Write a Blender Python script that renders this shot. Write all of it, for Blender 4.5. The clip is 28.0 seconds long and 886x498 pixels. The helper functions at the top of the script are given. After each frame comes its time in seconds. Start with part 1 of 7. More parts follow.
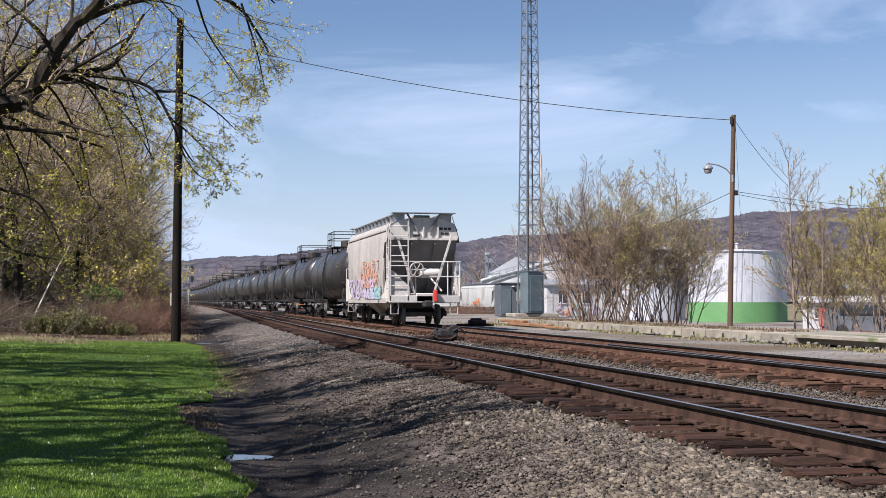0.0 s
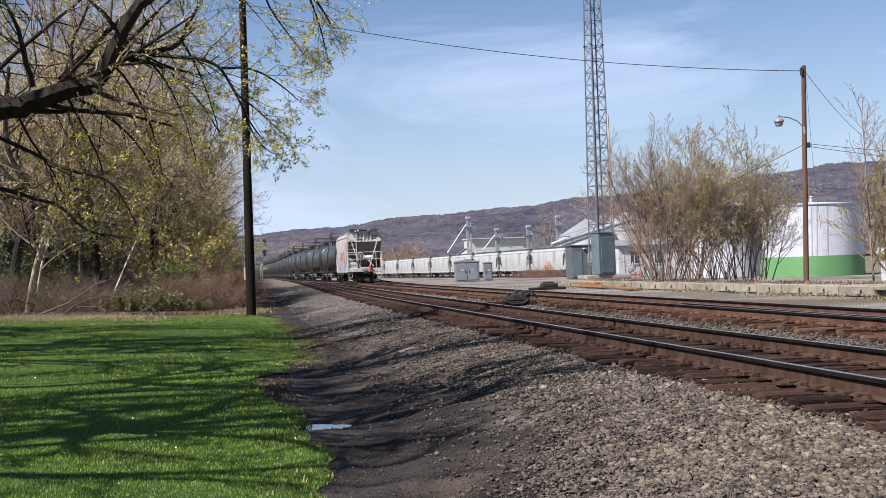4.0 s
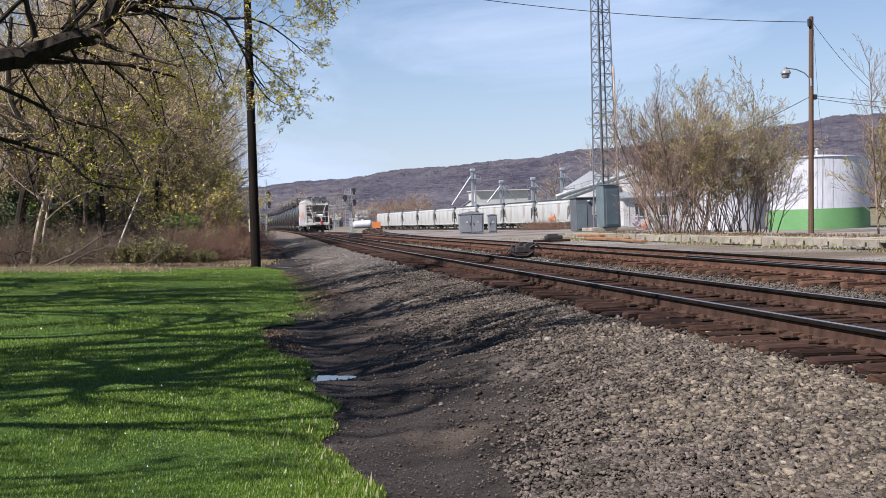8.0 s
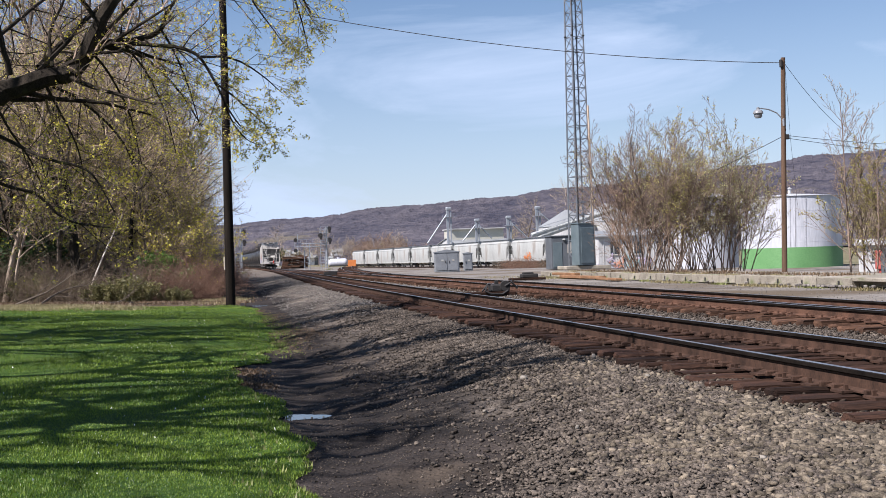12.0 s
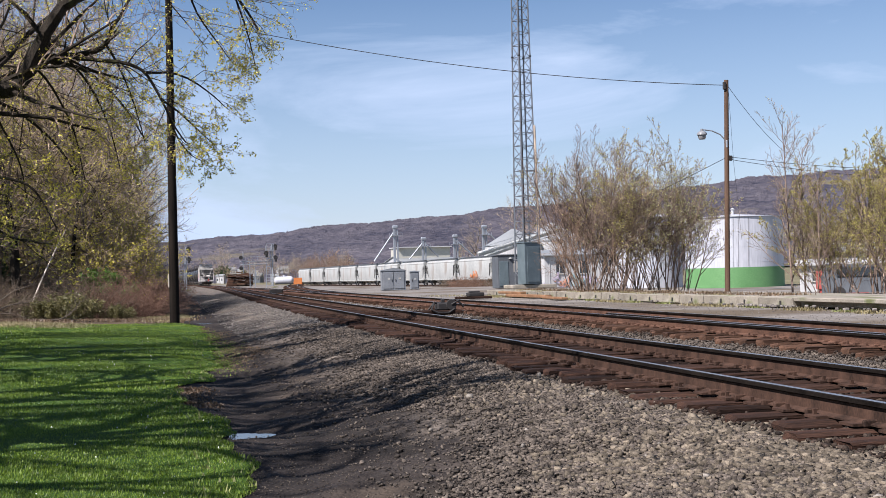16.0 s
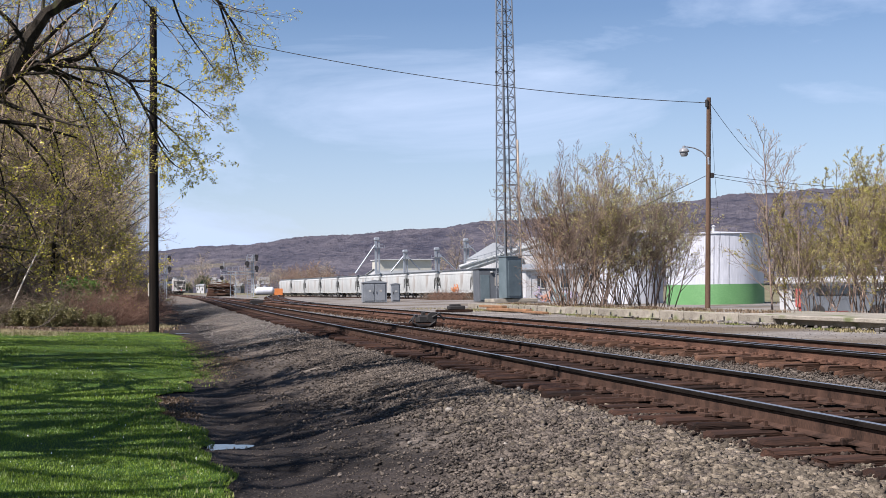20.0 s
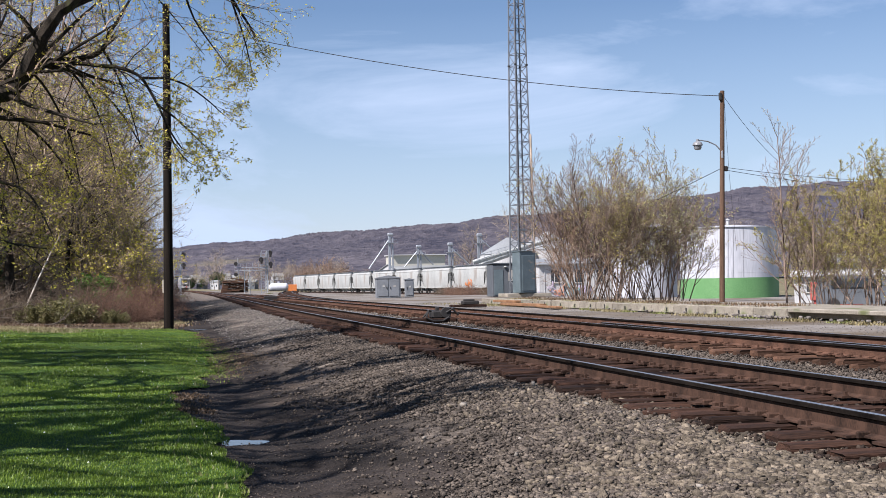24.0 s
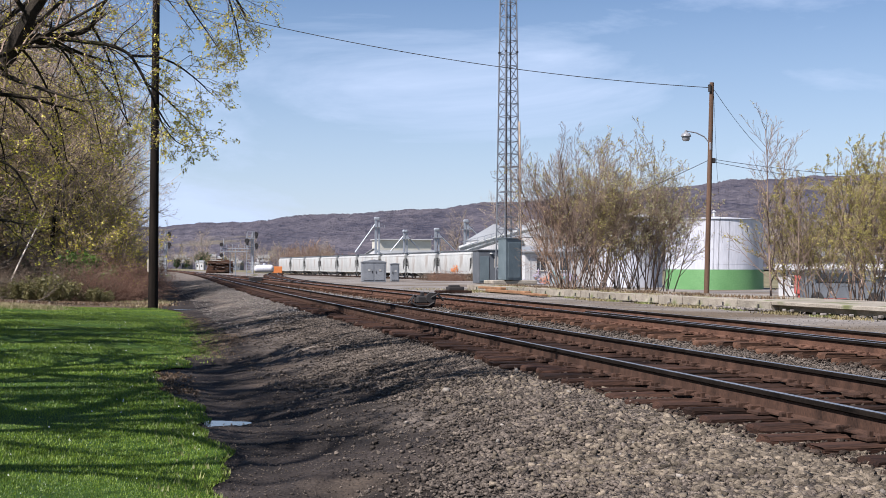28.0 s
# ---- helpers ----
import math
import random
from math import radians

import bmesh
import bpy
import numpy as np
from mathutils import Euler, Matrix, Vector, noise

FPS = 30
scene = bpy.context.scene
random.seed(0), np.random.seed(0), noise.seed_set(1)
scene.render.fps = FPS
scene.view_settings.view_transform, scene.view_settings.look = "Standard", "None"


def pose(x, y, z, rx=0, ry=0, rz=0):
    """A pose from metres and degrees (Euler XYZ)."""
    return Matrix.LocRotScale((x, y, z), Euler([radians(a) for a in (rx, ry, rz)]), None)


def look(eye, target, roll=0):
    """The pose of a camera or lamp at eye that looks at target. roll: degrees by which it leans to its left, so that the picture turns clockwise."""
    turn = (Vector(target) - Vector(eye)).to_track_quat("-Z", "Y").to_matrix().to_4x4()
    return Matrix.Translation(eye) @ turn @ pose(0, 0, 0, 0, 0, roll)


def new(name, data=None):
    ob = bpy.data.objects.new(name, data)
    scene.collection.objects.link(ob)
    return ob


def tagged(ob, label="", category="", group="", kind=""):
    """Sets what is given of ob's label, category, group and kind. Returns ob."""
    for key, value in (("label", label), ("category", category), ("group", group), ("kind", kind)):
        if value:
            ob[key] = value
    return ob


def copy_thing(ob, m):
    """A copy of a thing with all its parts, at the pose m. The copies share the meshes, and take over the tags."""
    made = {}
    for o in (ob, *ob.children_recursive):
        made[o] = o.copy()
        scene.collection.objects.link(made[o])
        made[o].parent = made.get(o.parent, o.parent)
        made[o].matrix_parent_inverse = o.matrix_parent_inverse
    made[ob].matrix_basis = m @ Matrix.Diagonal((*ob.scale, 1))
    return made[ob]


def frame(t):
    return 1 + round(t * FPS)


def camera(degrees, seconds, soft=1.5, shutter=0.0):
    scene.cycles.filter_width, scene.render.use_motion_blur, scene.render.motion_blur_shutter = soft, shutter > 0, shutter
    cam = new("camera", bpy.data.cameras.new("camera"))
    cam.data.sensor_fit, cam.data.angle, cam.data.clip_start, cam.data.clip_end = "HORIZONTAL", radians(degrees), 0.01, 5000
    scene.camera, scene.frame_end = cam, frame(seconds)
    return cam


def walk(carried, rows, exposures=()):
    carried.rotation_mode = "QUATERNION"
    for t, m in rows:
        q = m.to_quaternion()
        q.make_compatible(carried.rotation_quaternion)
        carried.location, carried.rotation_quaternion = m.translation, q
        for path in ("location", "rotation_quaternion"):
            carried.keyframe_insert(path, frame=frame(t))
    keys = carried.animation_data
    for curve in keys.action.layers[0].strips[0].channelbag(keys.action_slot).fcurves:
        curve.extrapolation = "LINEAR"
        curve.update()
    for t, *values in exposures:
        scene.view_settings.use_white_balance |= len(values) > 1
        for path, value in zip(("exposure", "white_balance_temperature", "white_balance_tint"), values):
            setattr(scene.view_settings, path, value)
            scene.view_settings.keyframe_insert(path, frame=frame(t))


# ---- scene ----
cam = camera(40.0, 28.0, soft=0.5)
EYE = 1.0  # above the rail heads, which lie at z = 0; the tracks run along y
# seconds, yaw, pitch, roll of the hand-held camera, which stays in one spot beside the line
PATH = [
    (0.0, -12.55, 2.43, -0.00),
    (0.5, -11.07, 1.78, -0.56),
    (1.0, -10.51, 0.25, -1.48),
    (1.5, -8.95, 0.35, -1.99),
    (2.0, -8.87, 0.68, -1.64),
    (2.5, -8.89, 0.73, -1.81),
    (3.0, -9.30, 0.84, -2.05),
    (3.5, -9.33, 0.88, -2.09),
    (5.5, -8.74, 0.93, -1.88),
    (6.0, -8.69, 0.96, -1.91),
    (6.5, -8.49, 0.96, -2.02),
    (7.0, -8.89, -0.09, -2.14),
    (7.5, -8.95, -0.57, -2.09),
    (8.0, -8.95, -1.36, -1.97),
    (8.5, -9.48, -1.07, -2.03),
    (9.0, -9.95, -0.53, -2.39),
    (9.5, -9.76, -0.46, -2.63),
    (10.0, -9.66, -0.22, -2.50),
    (10.5, -9.75, -0.01, -2.13),
    (11.0, -10.08, 0.02, -2.31),
    (11.5, -10.18, 0.12, -2.15),
    (12.0, -10.16, 0.40, -1.91),
    (12.5, -9.96, 0.71, -1.70),
    (14.5, -10.97, 1.06, -1.77),
    (15.0, -10.76, 1.12, -1.96),
    (15.5, -12.09, 1.10, -1.60),
    (16.0, -12.70, 1.19, -1.65),
    (16.5, -13.04, 1.29, -1.40),
    (17.0, -13.52, 1.41, -1.30),
    (17.5, -13.87, 1.45, -1.04),
    (18.0, -14.02, 1.51, -0.93),
    (18.5, -14.00, 1.60, -0.91),
    (19.0, -13.93, 1.65, -1.01),
    (19.5, -13.80, 1.71, -0.93),
    (20.0, -13.58, 1.78, -0.86),
    (20.5, -13.46, 1.84, -0.80),
    (21.0, -13.39, 1.86, -0.71),
    (21.5, -13.29, 1.86, -0.86),
    (23.5, -12.60, 1.84, -0.85),
    (24.0, -12.94, 1.56, -1.16),
    (24.5, -13.48, 1.70, -1.53),
    (25.0, -12.91, 1.28, -0.94),
    (25.5, -13.52, 1.59, -0.80),
    (26.0, -14.41, 1.80, -0.98),
    (26.5, -13.98, 1.70, -0.00),
    (27.0, -13.26, 1.09, -0.44),
    (27.5, -13.36, 0.78, -0.32),
    (28.0, -13.58, 0.87, 0.11),
]
walk(cam, [(t, pose(0, 0, EYE, 90 + pitch, 0, yaw) @ pose(0, 0, 0, 0, 0, roll)) for t, yaw, pitch, roll in PATH], [(0.0, 0.94, 6100, 19), (28.0, 0.94, 6100, 19)])

# ---- daylight: a clear spring sky with thin cirrus, the sun high on the side of the woods ----
SUN_ELEVATION, SUN_AZIMUTH = 49.0, -117.0  # azimuth from +y, clockwise seen from above
to_sun = Vector((math.sin(radians(SUN_AZIMUTH)) * math.cos(radians(SUN_ELEVATION)), math.cos(radians(SUN_AZIMUTH)) * math.cos(radians(SUN_ELEVATION)), math.sin(radians(SUN_ELEVATION))))
world = bpy.data.worlds.new("spring_sky")
scene.world = world
world.use_nodes = True
wn, wl = world.node_tree.nodes, world.node_tree.links
wn.clear()
sky = wn.new("ShaderNodeTexSky")
sky.sky_type, sky.sun_disc = "NISHITA", False
sky.sun_elevation, sky.sun_rotation = radians(SUN_ELEVATION), radians(SUN_AZIMUTH)
sky.air_density, sky.dust_density, sky.ozone_density = 1.15, 0.1, 4.6
place = wn.new("ShaderNodeTexCoord")
stretch = wn.new("ShaderNodeMapping")
stretch.inputs["Rotation"].default_value = (0.0, radians(16), radians(20))
stretch.inputs["Scale"].default_value = (2.2, 2.2, 9.0)
wisps = wn.new("ShaderNodeTexNoise")
wisps.inputs["Scale"].default_value, wisps.inputs["Detail"].default_value, wisps.inputs["Roughness"].default_value = 1.3, 7.0, 0.58
wisps.inputs["Distortion"].default_value = 0.6
veil = wn.new("ShaderNodeMapRange")
veil.inputs["From Min"].default_value, veil.inputs["From Max"].default_value = 0.52, 0.80
veil.inputs["To Max"].default_value = 0.85
cloud = wn.new("ShaderNodeMix")
cloud.data_type = "RGBA"
cloud.inputs[7].default_value = (6.6, 8.1, 9.9, 1)
background = wn.new("ShaderNodeBackground")
background.inputs["Strength"].default_value = 0.052
sky_out = wn.new("ShaderNodeOutputWorld")
wl.new(place.outputs["Generated"], stretch.inputs["Vector"])
wl.new(stretch.outputs["Vector"], wisps.inputs["Vector"])
wl.new(wisps.outputs["Fac"], veil.inputs["Value"])
# the veil thickens towards the horizon
height = wn.new("ShaderNodeSeparateXYZ")
low = wn.new("ShaderNodeMapRange")
low.inputs["From Min"].default_value, low.inputs["From Max"].default_value = 0.0, 0.22
low.inputs["To Min"].default_value, low.inputs["To Max"].default_value = 0.58, 0.0
total = wn.new("ShaderNodeMath")
total.operation, total.use_clamp = "ADD", True
wl.new(place.outputs["Generated"], height.inputs[0])
wl.new(height.outputs["Z"], low.inputs["Value"])
wl.new(veil.outputs["Result"], total.inputs[0])
wl.new(low.outputs["Result"], total.inputs[1])
wl.new(total.outputs[0], cloud.inputs[0])
wl.new(sky.outputs["Color"], cloud.inputs[6])
wl.new(cloud.outputs[2], background.inputs["Color"])
wl.new(background.outputs["Background"], sky_out.inputs["Surface"])
sun_data = bpy.data.lights.new("sun", "SUN")
sun_data.energy, sun_data.angle, sun_data.color = 5.0, radians(0.53), (1.0, 0.95, 0.86)
sun = new("sun", sun_data)
sun.matrix_world = look(to_sun * 100, (0, 0, 0))

# ---- materials ----
def surface(name, low, high, rough=0.8, scale=4.0, grain=60.0, bump=0.3, metal=0.0, stretch3=(1, 1, 1), island=0.0, piece=0.0, spots=None, depth=0.01):
    """A worn, mottled surface: two colours mixed by a broad and a fine noise, with relief.
    island, piece: how much the lightness differs from island to island, or from object to object; spots: a third colour in patches."""
    m = bpy.data.materials.new(name)
    m.use_nodes = True
    n, l = m.node_tree.nodes, m.node_tree.links
    b = n["Principled BSDF"]
    b.inputs["Metallic"].default_value = metal
    tc, mp = n.new("ShaderNodeTexCoord"), n.new("ShaderNodeMapping")
    mp.inputs["Scale"].default_value = stretch3
    l.new(tc.outputs["Object"], mp.inputs["Vector"])
    broad, fine = n.new("ShaderNodeTexNoise"), n.new("ShaderNodeTexNoise")
    broad.inputs["Scale"].default_value, broad.inputs["Detail"].default_value = scale, 5.0
    fine.inputs["Scale"].default_value, fine.inputs["Detail"].default_value = grain, 4.0
    for t in (broad, fine):
        l.new(mp.outputs["Vector"], t.inputs["Vector"])
    both = n.new("ShaderNodeMath")
    both.operation = "ADD"
    l.new(broad.outputs["Fac"], both.inputs[0]), l.new(fine.outputs["Fac"], both.inputs[1])
    reach = n.new("ShaderNodeMapRange")
    reach.inputs["From Min"].default_value, reach.inputs["From Max"].default_value = 0.72, 1.28
    l.new(both.outputs[0], reach.inputs["Value"])
    mix = n.new("ShaderNodeMix")
    mix.data_type = "RGBA"
    mix.inputs[6].default_value, mix.inputs[7].default_value = (*low, 1), (*high, 1)
    l.new(reach.outputs["Result"], mix.inputs[0])
    colour = mix.outputs[2]
    if spots:
        patch, edge, over = n.new("ShaderNodeTexNoise"), n.new("ShaderNodeMapRange"), n.new("ShaderNodeMix")
        patch.inputs["Scale"].default_value, patch.inputs["Detail"].default_value = spots[1], 6.0
        l.new(mp.outputs["Vector"], patch.inputs["Vector"])
        edge.inputs["From Min"].default_value, edge.inputs["From Max"].default_value = spots[2], spots[2] + 0.1
        l.new(patch.outputs["Fac"], edge.inputs["Value"])
        over.data_type = "RGBA"
        over.inputs[7].default_value = (*spots[0], 1)
        l.new(edge.outputs["Result"], over.inputs[0]), l.new(colour, over.inputs[6])
        colour = over.outputs[2]
    for amount, node, socket in ((island, "ShaderNodeNewGeometry", "Random Per Island"), (piece, "ShaderNodeObjectInfo", "Random")):
        if amount:
            src, span, hsv = n.new(node), n.new("ShaderNodeMapRange"), n.new("ShaderNodeHueSaturation")
            span.inputs["To Min"].default_value, span.inputs["To Max"].default_value = 1 - amount, 1 + amount
            l.new(src.outputs[socket], span.inputs["Value"]), l.new(span.outputs["Result"], hsv.inputs["Value"]), l.new(colour, hsv.inputs["Color"])
            colour = hsv.outputs["Color"]
    l.new(colour, b.inputs["Base Color"])
    rr = n.new("ShaderNodeMapRange")
    rr.inputs["To Min"].default_value, rr.inputs["To Max"].default_value = max(rough - 0.12, 0.03), min(rough + 0.12, 1.0)
    l.new(fine.outputs["Fac"], rr.inputs["Value"]), l.new(rr.outputs["Result"], b.inputs["Roughness"])
    if rough >= 0.85:
        b.inputs["Specular IOR Level"].default_value = 0.18
    if bump:
        bp = n.new("ShaderNodeBump")
        bp.inputs["Strength"].default_value, bp.inputs["Distance"].default_value = bump, depth
        l.new(both.outputs[0], bp.inputs["Height"]), l.new(bp.outputs["Normal"], b.inputs["Normal"])
    return m


def leafy(name, low, high, island=0.35):
    """Thin leaves: part of the light passes through."""
    m = surface(name, low, high, rough=0.55, scale=0.35, grain=30, bump=0, island=island)
    n, l = m.node_tree.nodes, m.node_tree.links
    b = n["Principled BSDF"]
    thin, mix = n.new("ShaderNodeBsdfTranslucent"), n.new("ShaderNodeMixShader")
    l.new(b.inputs["Base Color"].links[0].from_socket, thin.inputs["Color"])
    mix.inputs[0].default_value = 0.35
    l.new(b.outputs[0], mix.inputs[1]), l.new(thin.outputs[0], mix.inputs[2]), l.new(mix.outputs[0], n["Material Output"].inputs["Surface"])
    return m


STONE = surface("crushed_stone", (0.028, 0.023, 0.0185), (0.142, 0.117, 0.093), 0.92, 6, 90, 0.5, island=0.5)
FRESH_STONE = surface("fresh_tan_stone", (0.042, 0.035, 0.025), (0.195, 0.160, 0.117), 0.92, 6, 90, 0.5, island=0.5)
OILED_STONE = surface("oil_stained_ballast", (0.014, 0.010, 0.0075), (0.066, 0.047, 0.035), 0.9, 6, 90, 0.5, island=0.6)
PALE_STONE = surface("pale_crushed_stone", (0.085, 0.076, 0.066), (0.23, 0.21, 0.188), 0.9, 6, 90, 0.4, island=0.4)

QUARTZ = surface("whitish_stone", (0.13, 0.115, 0.095), (0.25, 0.225, 0.19), 0.9, 6, 90, 0.4, island=0.3)


def cinder_and_ballast():
    """Dark trodden cinders that pass into grey ballast up the bank, with an irregular border, coarse lumps and broad
    darker patches.
    """
    m = surface("cinder_and_ballast", (0.010, 0.008, 0.0068), (0.044, 0.0355, 0.030), 0.95, 1.1, 38, 0.7, depth=0.02, spots=((0.062, 0.048, 0.036), 0.6, 0.60))
    n, l = m.node_tree.nodes, m.node_tree.links
    b = n["Principled BSDF"]
    tc, sep, wob, add, reach = n.new("ShaderNodeTexCoord"), n.new("ShaderNodeSeparateXYZ"), n.new("ShaderNodeTexNoise"), n.new("ShaderNodeMath"), n.new("ShaderNodeMapRange")
    l.new(tc.outputs["Object"], sep.inputs[0])
    wob.inputs["Scale"].default_value, wob.inputs["Detail"].default_value = 0.9, 8.0
    l.new(tc.outputs["Object"], wob.inputs["Vector"])
    add.operation = "MULTIPLY_ADD"
    add.inputs[1].default_value = 3.2
    l.new(wob.outputs["Fac"], add.inputs[0]), l.new(sep.outputs["X"], add.inputs[2])
    reach.inputs["From Min"].default_value, reach.inputs["From Max"].default_value = 3.5, 4.9
    l.new(add.outputs[0], reach.inputs["Value"])
    lumps, span = n.new("ShaderNodeTexVoronoi"), n.new("ShaderNodeMapRange")
    lumps.inputs["Scale"].default_value = 28.0
    l.new(tc.outputs["Object"], lumps.inputs["Vector"])
    tone = n.new("ShaderNodeMix")
    tone.data_type = "RGBA"
    tone.inputs[6].default_value, tone.inputs[7].default_value = (0.056, 0.046, 0.037, 1), (0.225, 0.187, 0.150, 1)
    grey = n.new("ShaderNodeRGBToBW")
    l.new(lumps.outputs["Color"], grey.inputs[0]), l.new(grey.outputs[0], tone.inputs[0])
    mix = n.new("ShaderNodeMix")
    mix.data_type = "RGBA"
    l.new(reach.outputs["Result"], mix.inputs[0]), l.new(b.inputs["Base Color"].links[0].from_socket, mix.inputs[6]), l.new(tone.outputs[2], mix.inputs[7])
    l.new(mix.outputs[2], b.inputs["Base Color"])
    # broad noise that darkens and lightens the whole ground in patches
    drift, stretch, depth_of = n.new("ShaderNodeTexNoise"), n.new("ShaderNodeMapping"), n.new("ShaderNodeMapRange")
    stretch.inputs["Scale"].default_value = (0.7, 1.1, 1.0)
    l.new(tc.outputs["Object"], stretch.inputs["Vector"]), l.new(stretch.outputs["Vector"], drift.inputs["Vector"])
    drift.inputs["Scale"].default_value, drift.inputs["Detail"].default_value, drift.inputs["Roughness"].default_value = 1.0, 9.0, 0.65
    depth_of.inputs["From Min"].default_value, depth_of.inputs["From Max"].default_value = 0.35, 0.68
    depth_of.inputs["To Min"].default_value, depth_of.inputs["To Max"].default_value = 0.34, 1.3
    stained = n.new("ShaderNodeHueSaturation")
    l.new(drift.outputs["Fac"], depth_of.inputs["Value"]), l.new(depth_of.outputs["Result"], stained.inputs["Value"])
    l.new(mix.outputs[2], stained.inputs["Color"]), l.new(stained.outputs["Color"], b.inputs["Base Color"])
    bump = n.new("ShaderNodeBump")
    bump.inputs["Strength"].default_value, bump.inputs["Distance"].default_value = 0.45, 0.03
    bump.invert = True
    l.new(lumps.outputs["Distance"], bump.inputs["Height"])
    l.new(b.inputs["Normal"].links[0].from_socket, bump.inputs["Normal"])
    l.new(bump.outputs["Normal"], b.inputs["Normal"])
    return m


CINDER = cinder_and_ballast()
YARD = surface("yard_gravel", (0.095, 0.084, 0.072), (0.25, 0.228, 0.202), 0.95, 0.35, 9, 1.0, depth=0.04, spots=((0.105, 0.082, 0.056), 0.10, 0.50))
EARTH = surface("field_earth", (0.07, 0.07, 0.035), (0.20, 0.17, 0.10), 0.95, 0.05, 3, 0.3)
TURF = surface("lawn_turf", (0.012, 0.032, 0.004), (0.042, 0.088, 0.011), 0.95, 0.9, 30, 0.6, depth=0.03, spots=((0.065, 0.10, 0.02), 0.35, 0.6))
LITTER = surface("leaf_litter", (0.028, 0.020, 0.012), (0.105, 0.076, 0.045), 0.95, 1.2, 20, 0.9, depth=0.03)
RUST = surface("rusty_steel", (0.017, 0.010, 0.007), (0.082, 0.045, 0.030), 0.85, 3, 60, 0.3, stretch3=(1, 2.2, 0.5), depth=0.004)
RAILTOP = surface("polished_rail_head", (0.52, 0.48, 0.44), (0.72, 0.68, 0.63), 0.36, 2, 40, 0.05, metal=1.0)
TIMBER = surface("creosoted_timber", (0.006, 0.0034, 0.0022), (0.052, 0.026, 0.0165), 0.92, 2.5, 30, 0.9, stretch3=(0.35, 3, 3), piece=0.5, depth=0.012)
DARKIRON = surface("dark_iron", (0.007, 0.0063, 0.006), (0.027, 0.024, 0.022), 0.8, 3, 50, 0.3)
TANKBLACK = surface("black_tank_paint", (0.014, 0.0132, 0.0132), (0.042, 0.038, 0.036), 0.36, 0.7, 18, 0.08, stretch3=(1, 1, 0.5), spots=((0.055, 0.044, 0.036), 0.9, 0.60))
CARWHITE = surface("weathered_white_paint", (0.24, 0.222, 0.195), (0.42, 0.395, 0.355), 0.6, 0.9, 14, 0.08, stretch3=(1, 1, 0.35), spots=((0.30, 0.24, 0.19), 0.9, 0.64))
CARGREY = surface("pale_grey_paint", (0.26, 0.265, 0.247), (0.42, 0.425, 0.40), 0.55, 0.5, 10, 0.05, stretch3=(1, 1, 0.3), spots=((0.25, 0.23, 0.20), 0.5, 0.58))
ENDGREY = surface("grey_end_paint", (0.40, 0.378, 0.34), (0.60, 0.568, 0.515), 0.6, 1.5, 20, 0.08)
# darker grey holds the shade of the down-facing slope sheets; platforms, struts share it
SLOPE = surface("shaded_slope_sheet", (0.10, 0.10, 0.10), (0.20, 0.195, 0.19), 0.75, 1.5, 20, 0.1)
WHEEL = surface("wheel_steel", (0.05, 0.047, 0.043), (0.20, 0.18, 0.16), 0.6, 4, 40, 0.2, metal=0.3)
RED = surface("red_marker_paint", (0.45, 0.03, 0.02), (0.65, 0.06, 0.04), 0.5, 8, 40, 0.0)
SPRAY_ORANGE = surface("faded_orange_spray", (0.46, 0.20, 0.12), (0.60, 0.32, 0.22), 0.7, 5, 30, 0.0)
ORANGE = surface("orange_paint", (0.52, 0.15, 0.03), (0.68, 0.24, 0.07), 0.6, 5, 30, 0.0)
VIOLET = surface("violet_spray_paint", (0.38, 0.31, 0.44), (0.52, 0.45, 0.56), 0.6, 5, 30, 0.0)
TEAL = surface("teal_spray_paint", (0.20, 0.35, 0.36), (0.34, 0.48, 0.48), 0.6, 5, 30, 0.0)
YELLOW = surface("faded_yellow_paint", (0.20, 0.155, 0.045), (0.34, 0.265, 0.08), 0.6, 5, 30, 0.0)
POLE_DARK = surface("dark_creosoted_pole", (0.006, 0.005, 0.004), (0.022, 0.017, 0.013), 0.9, 2, 40, 0.7, stretch3=(4, 4, 0.3))
POLE_DARK.node_tree.nodes["Principled BSDF"].inputs["Specular IOR Level"].default_value = 0.08
POLE_BROWN = surface("weathered_brown_pole", (0.055, 0.032, 0.021), (0.155, 0.098, 0.064), 0.9, 2, 40, 0.6, stretch3=(4, 4, 0.3))
GALV = surface("galvanised_steel", (0.26, 0.28, 0.30), (0.42, 0.44, 0.46), 0.5, 3, 30, 0.05, metal=0.6)
TOWERSTEEL = surface("weathered_tower_steel", (0.10, 0.112, 0.125), (0.19, 0.205, 0.222), 0.6, 3, 30, 0.05, metal=0.3)
ENAMEL = surface("lamp_enamel", (0.13, 0.135, 0.14), (0.26, 0.265, 0.27), 0.4, 8, 40, 0.0)
BLUEGREY = surface("blue_grey_cabinet_paint", (0.070, 0.096, 0.104), (0.118, 0.152, 0.164), 0.5, 1.2, 20, 0.05)
SLATE = surface("slate_grey_cabinet_paint", (0.058, 0.066, 0.074), (0.105, 0.117, 0.128), 0.6, 1.2, 20, 0.05)
CABINET = surface("grey_signal_cabinet_paint", (0.125, 0.137, 0.148), (0.20, 0.215, 0.23), 0.55, 1.2, 20, 0.05)
CONCRETE = surface("stained_concrete", (0.15, 0.132, 0.10), (0.36, 0.325, 0.265), 0.92, 1.1, 30, 0.8, depth=0.02, spots=((0.13, 0.14, 0.065), 0.8, 0.55), piece=0.12)
PLANK = surface("rotten_plank", (0.12, 0.06, 0.03), (0.30, 0.17, 0.09), 0.9, 2, 40, 0.5)
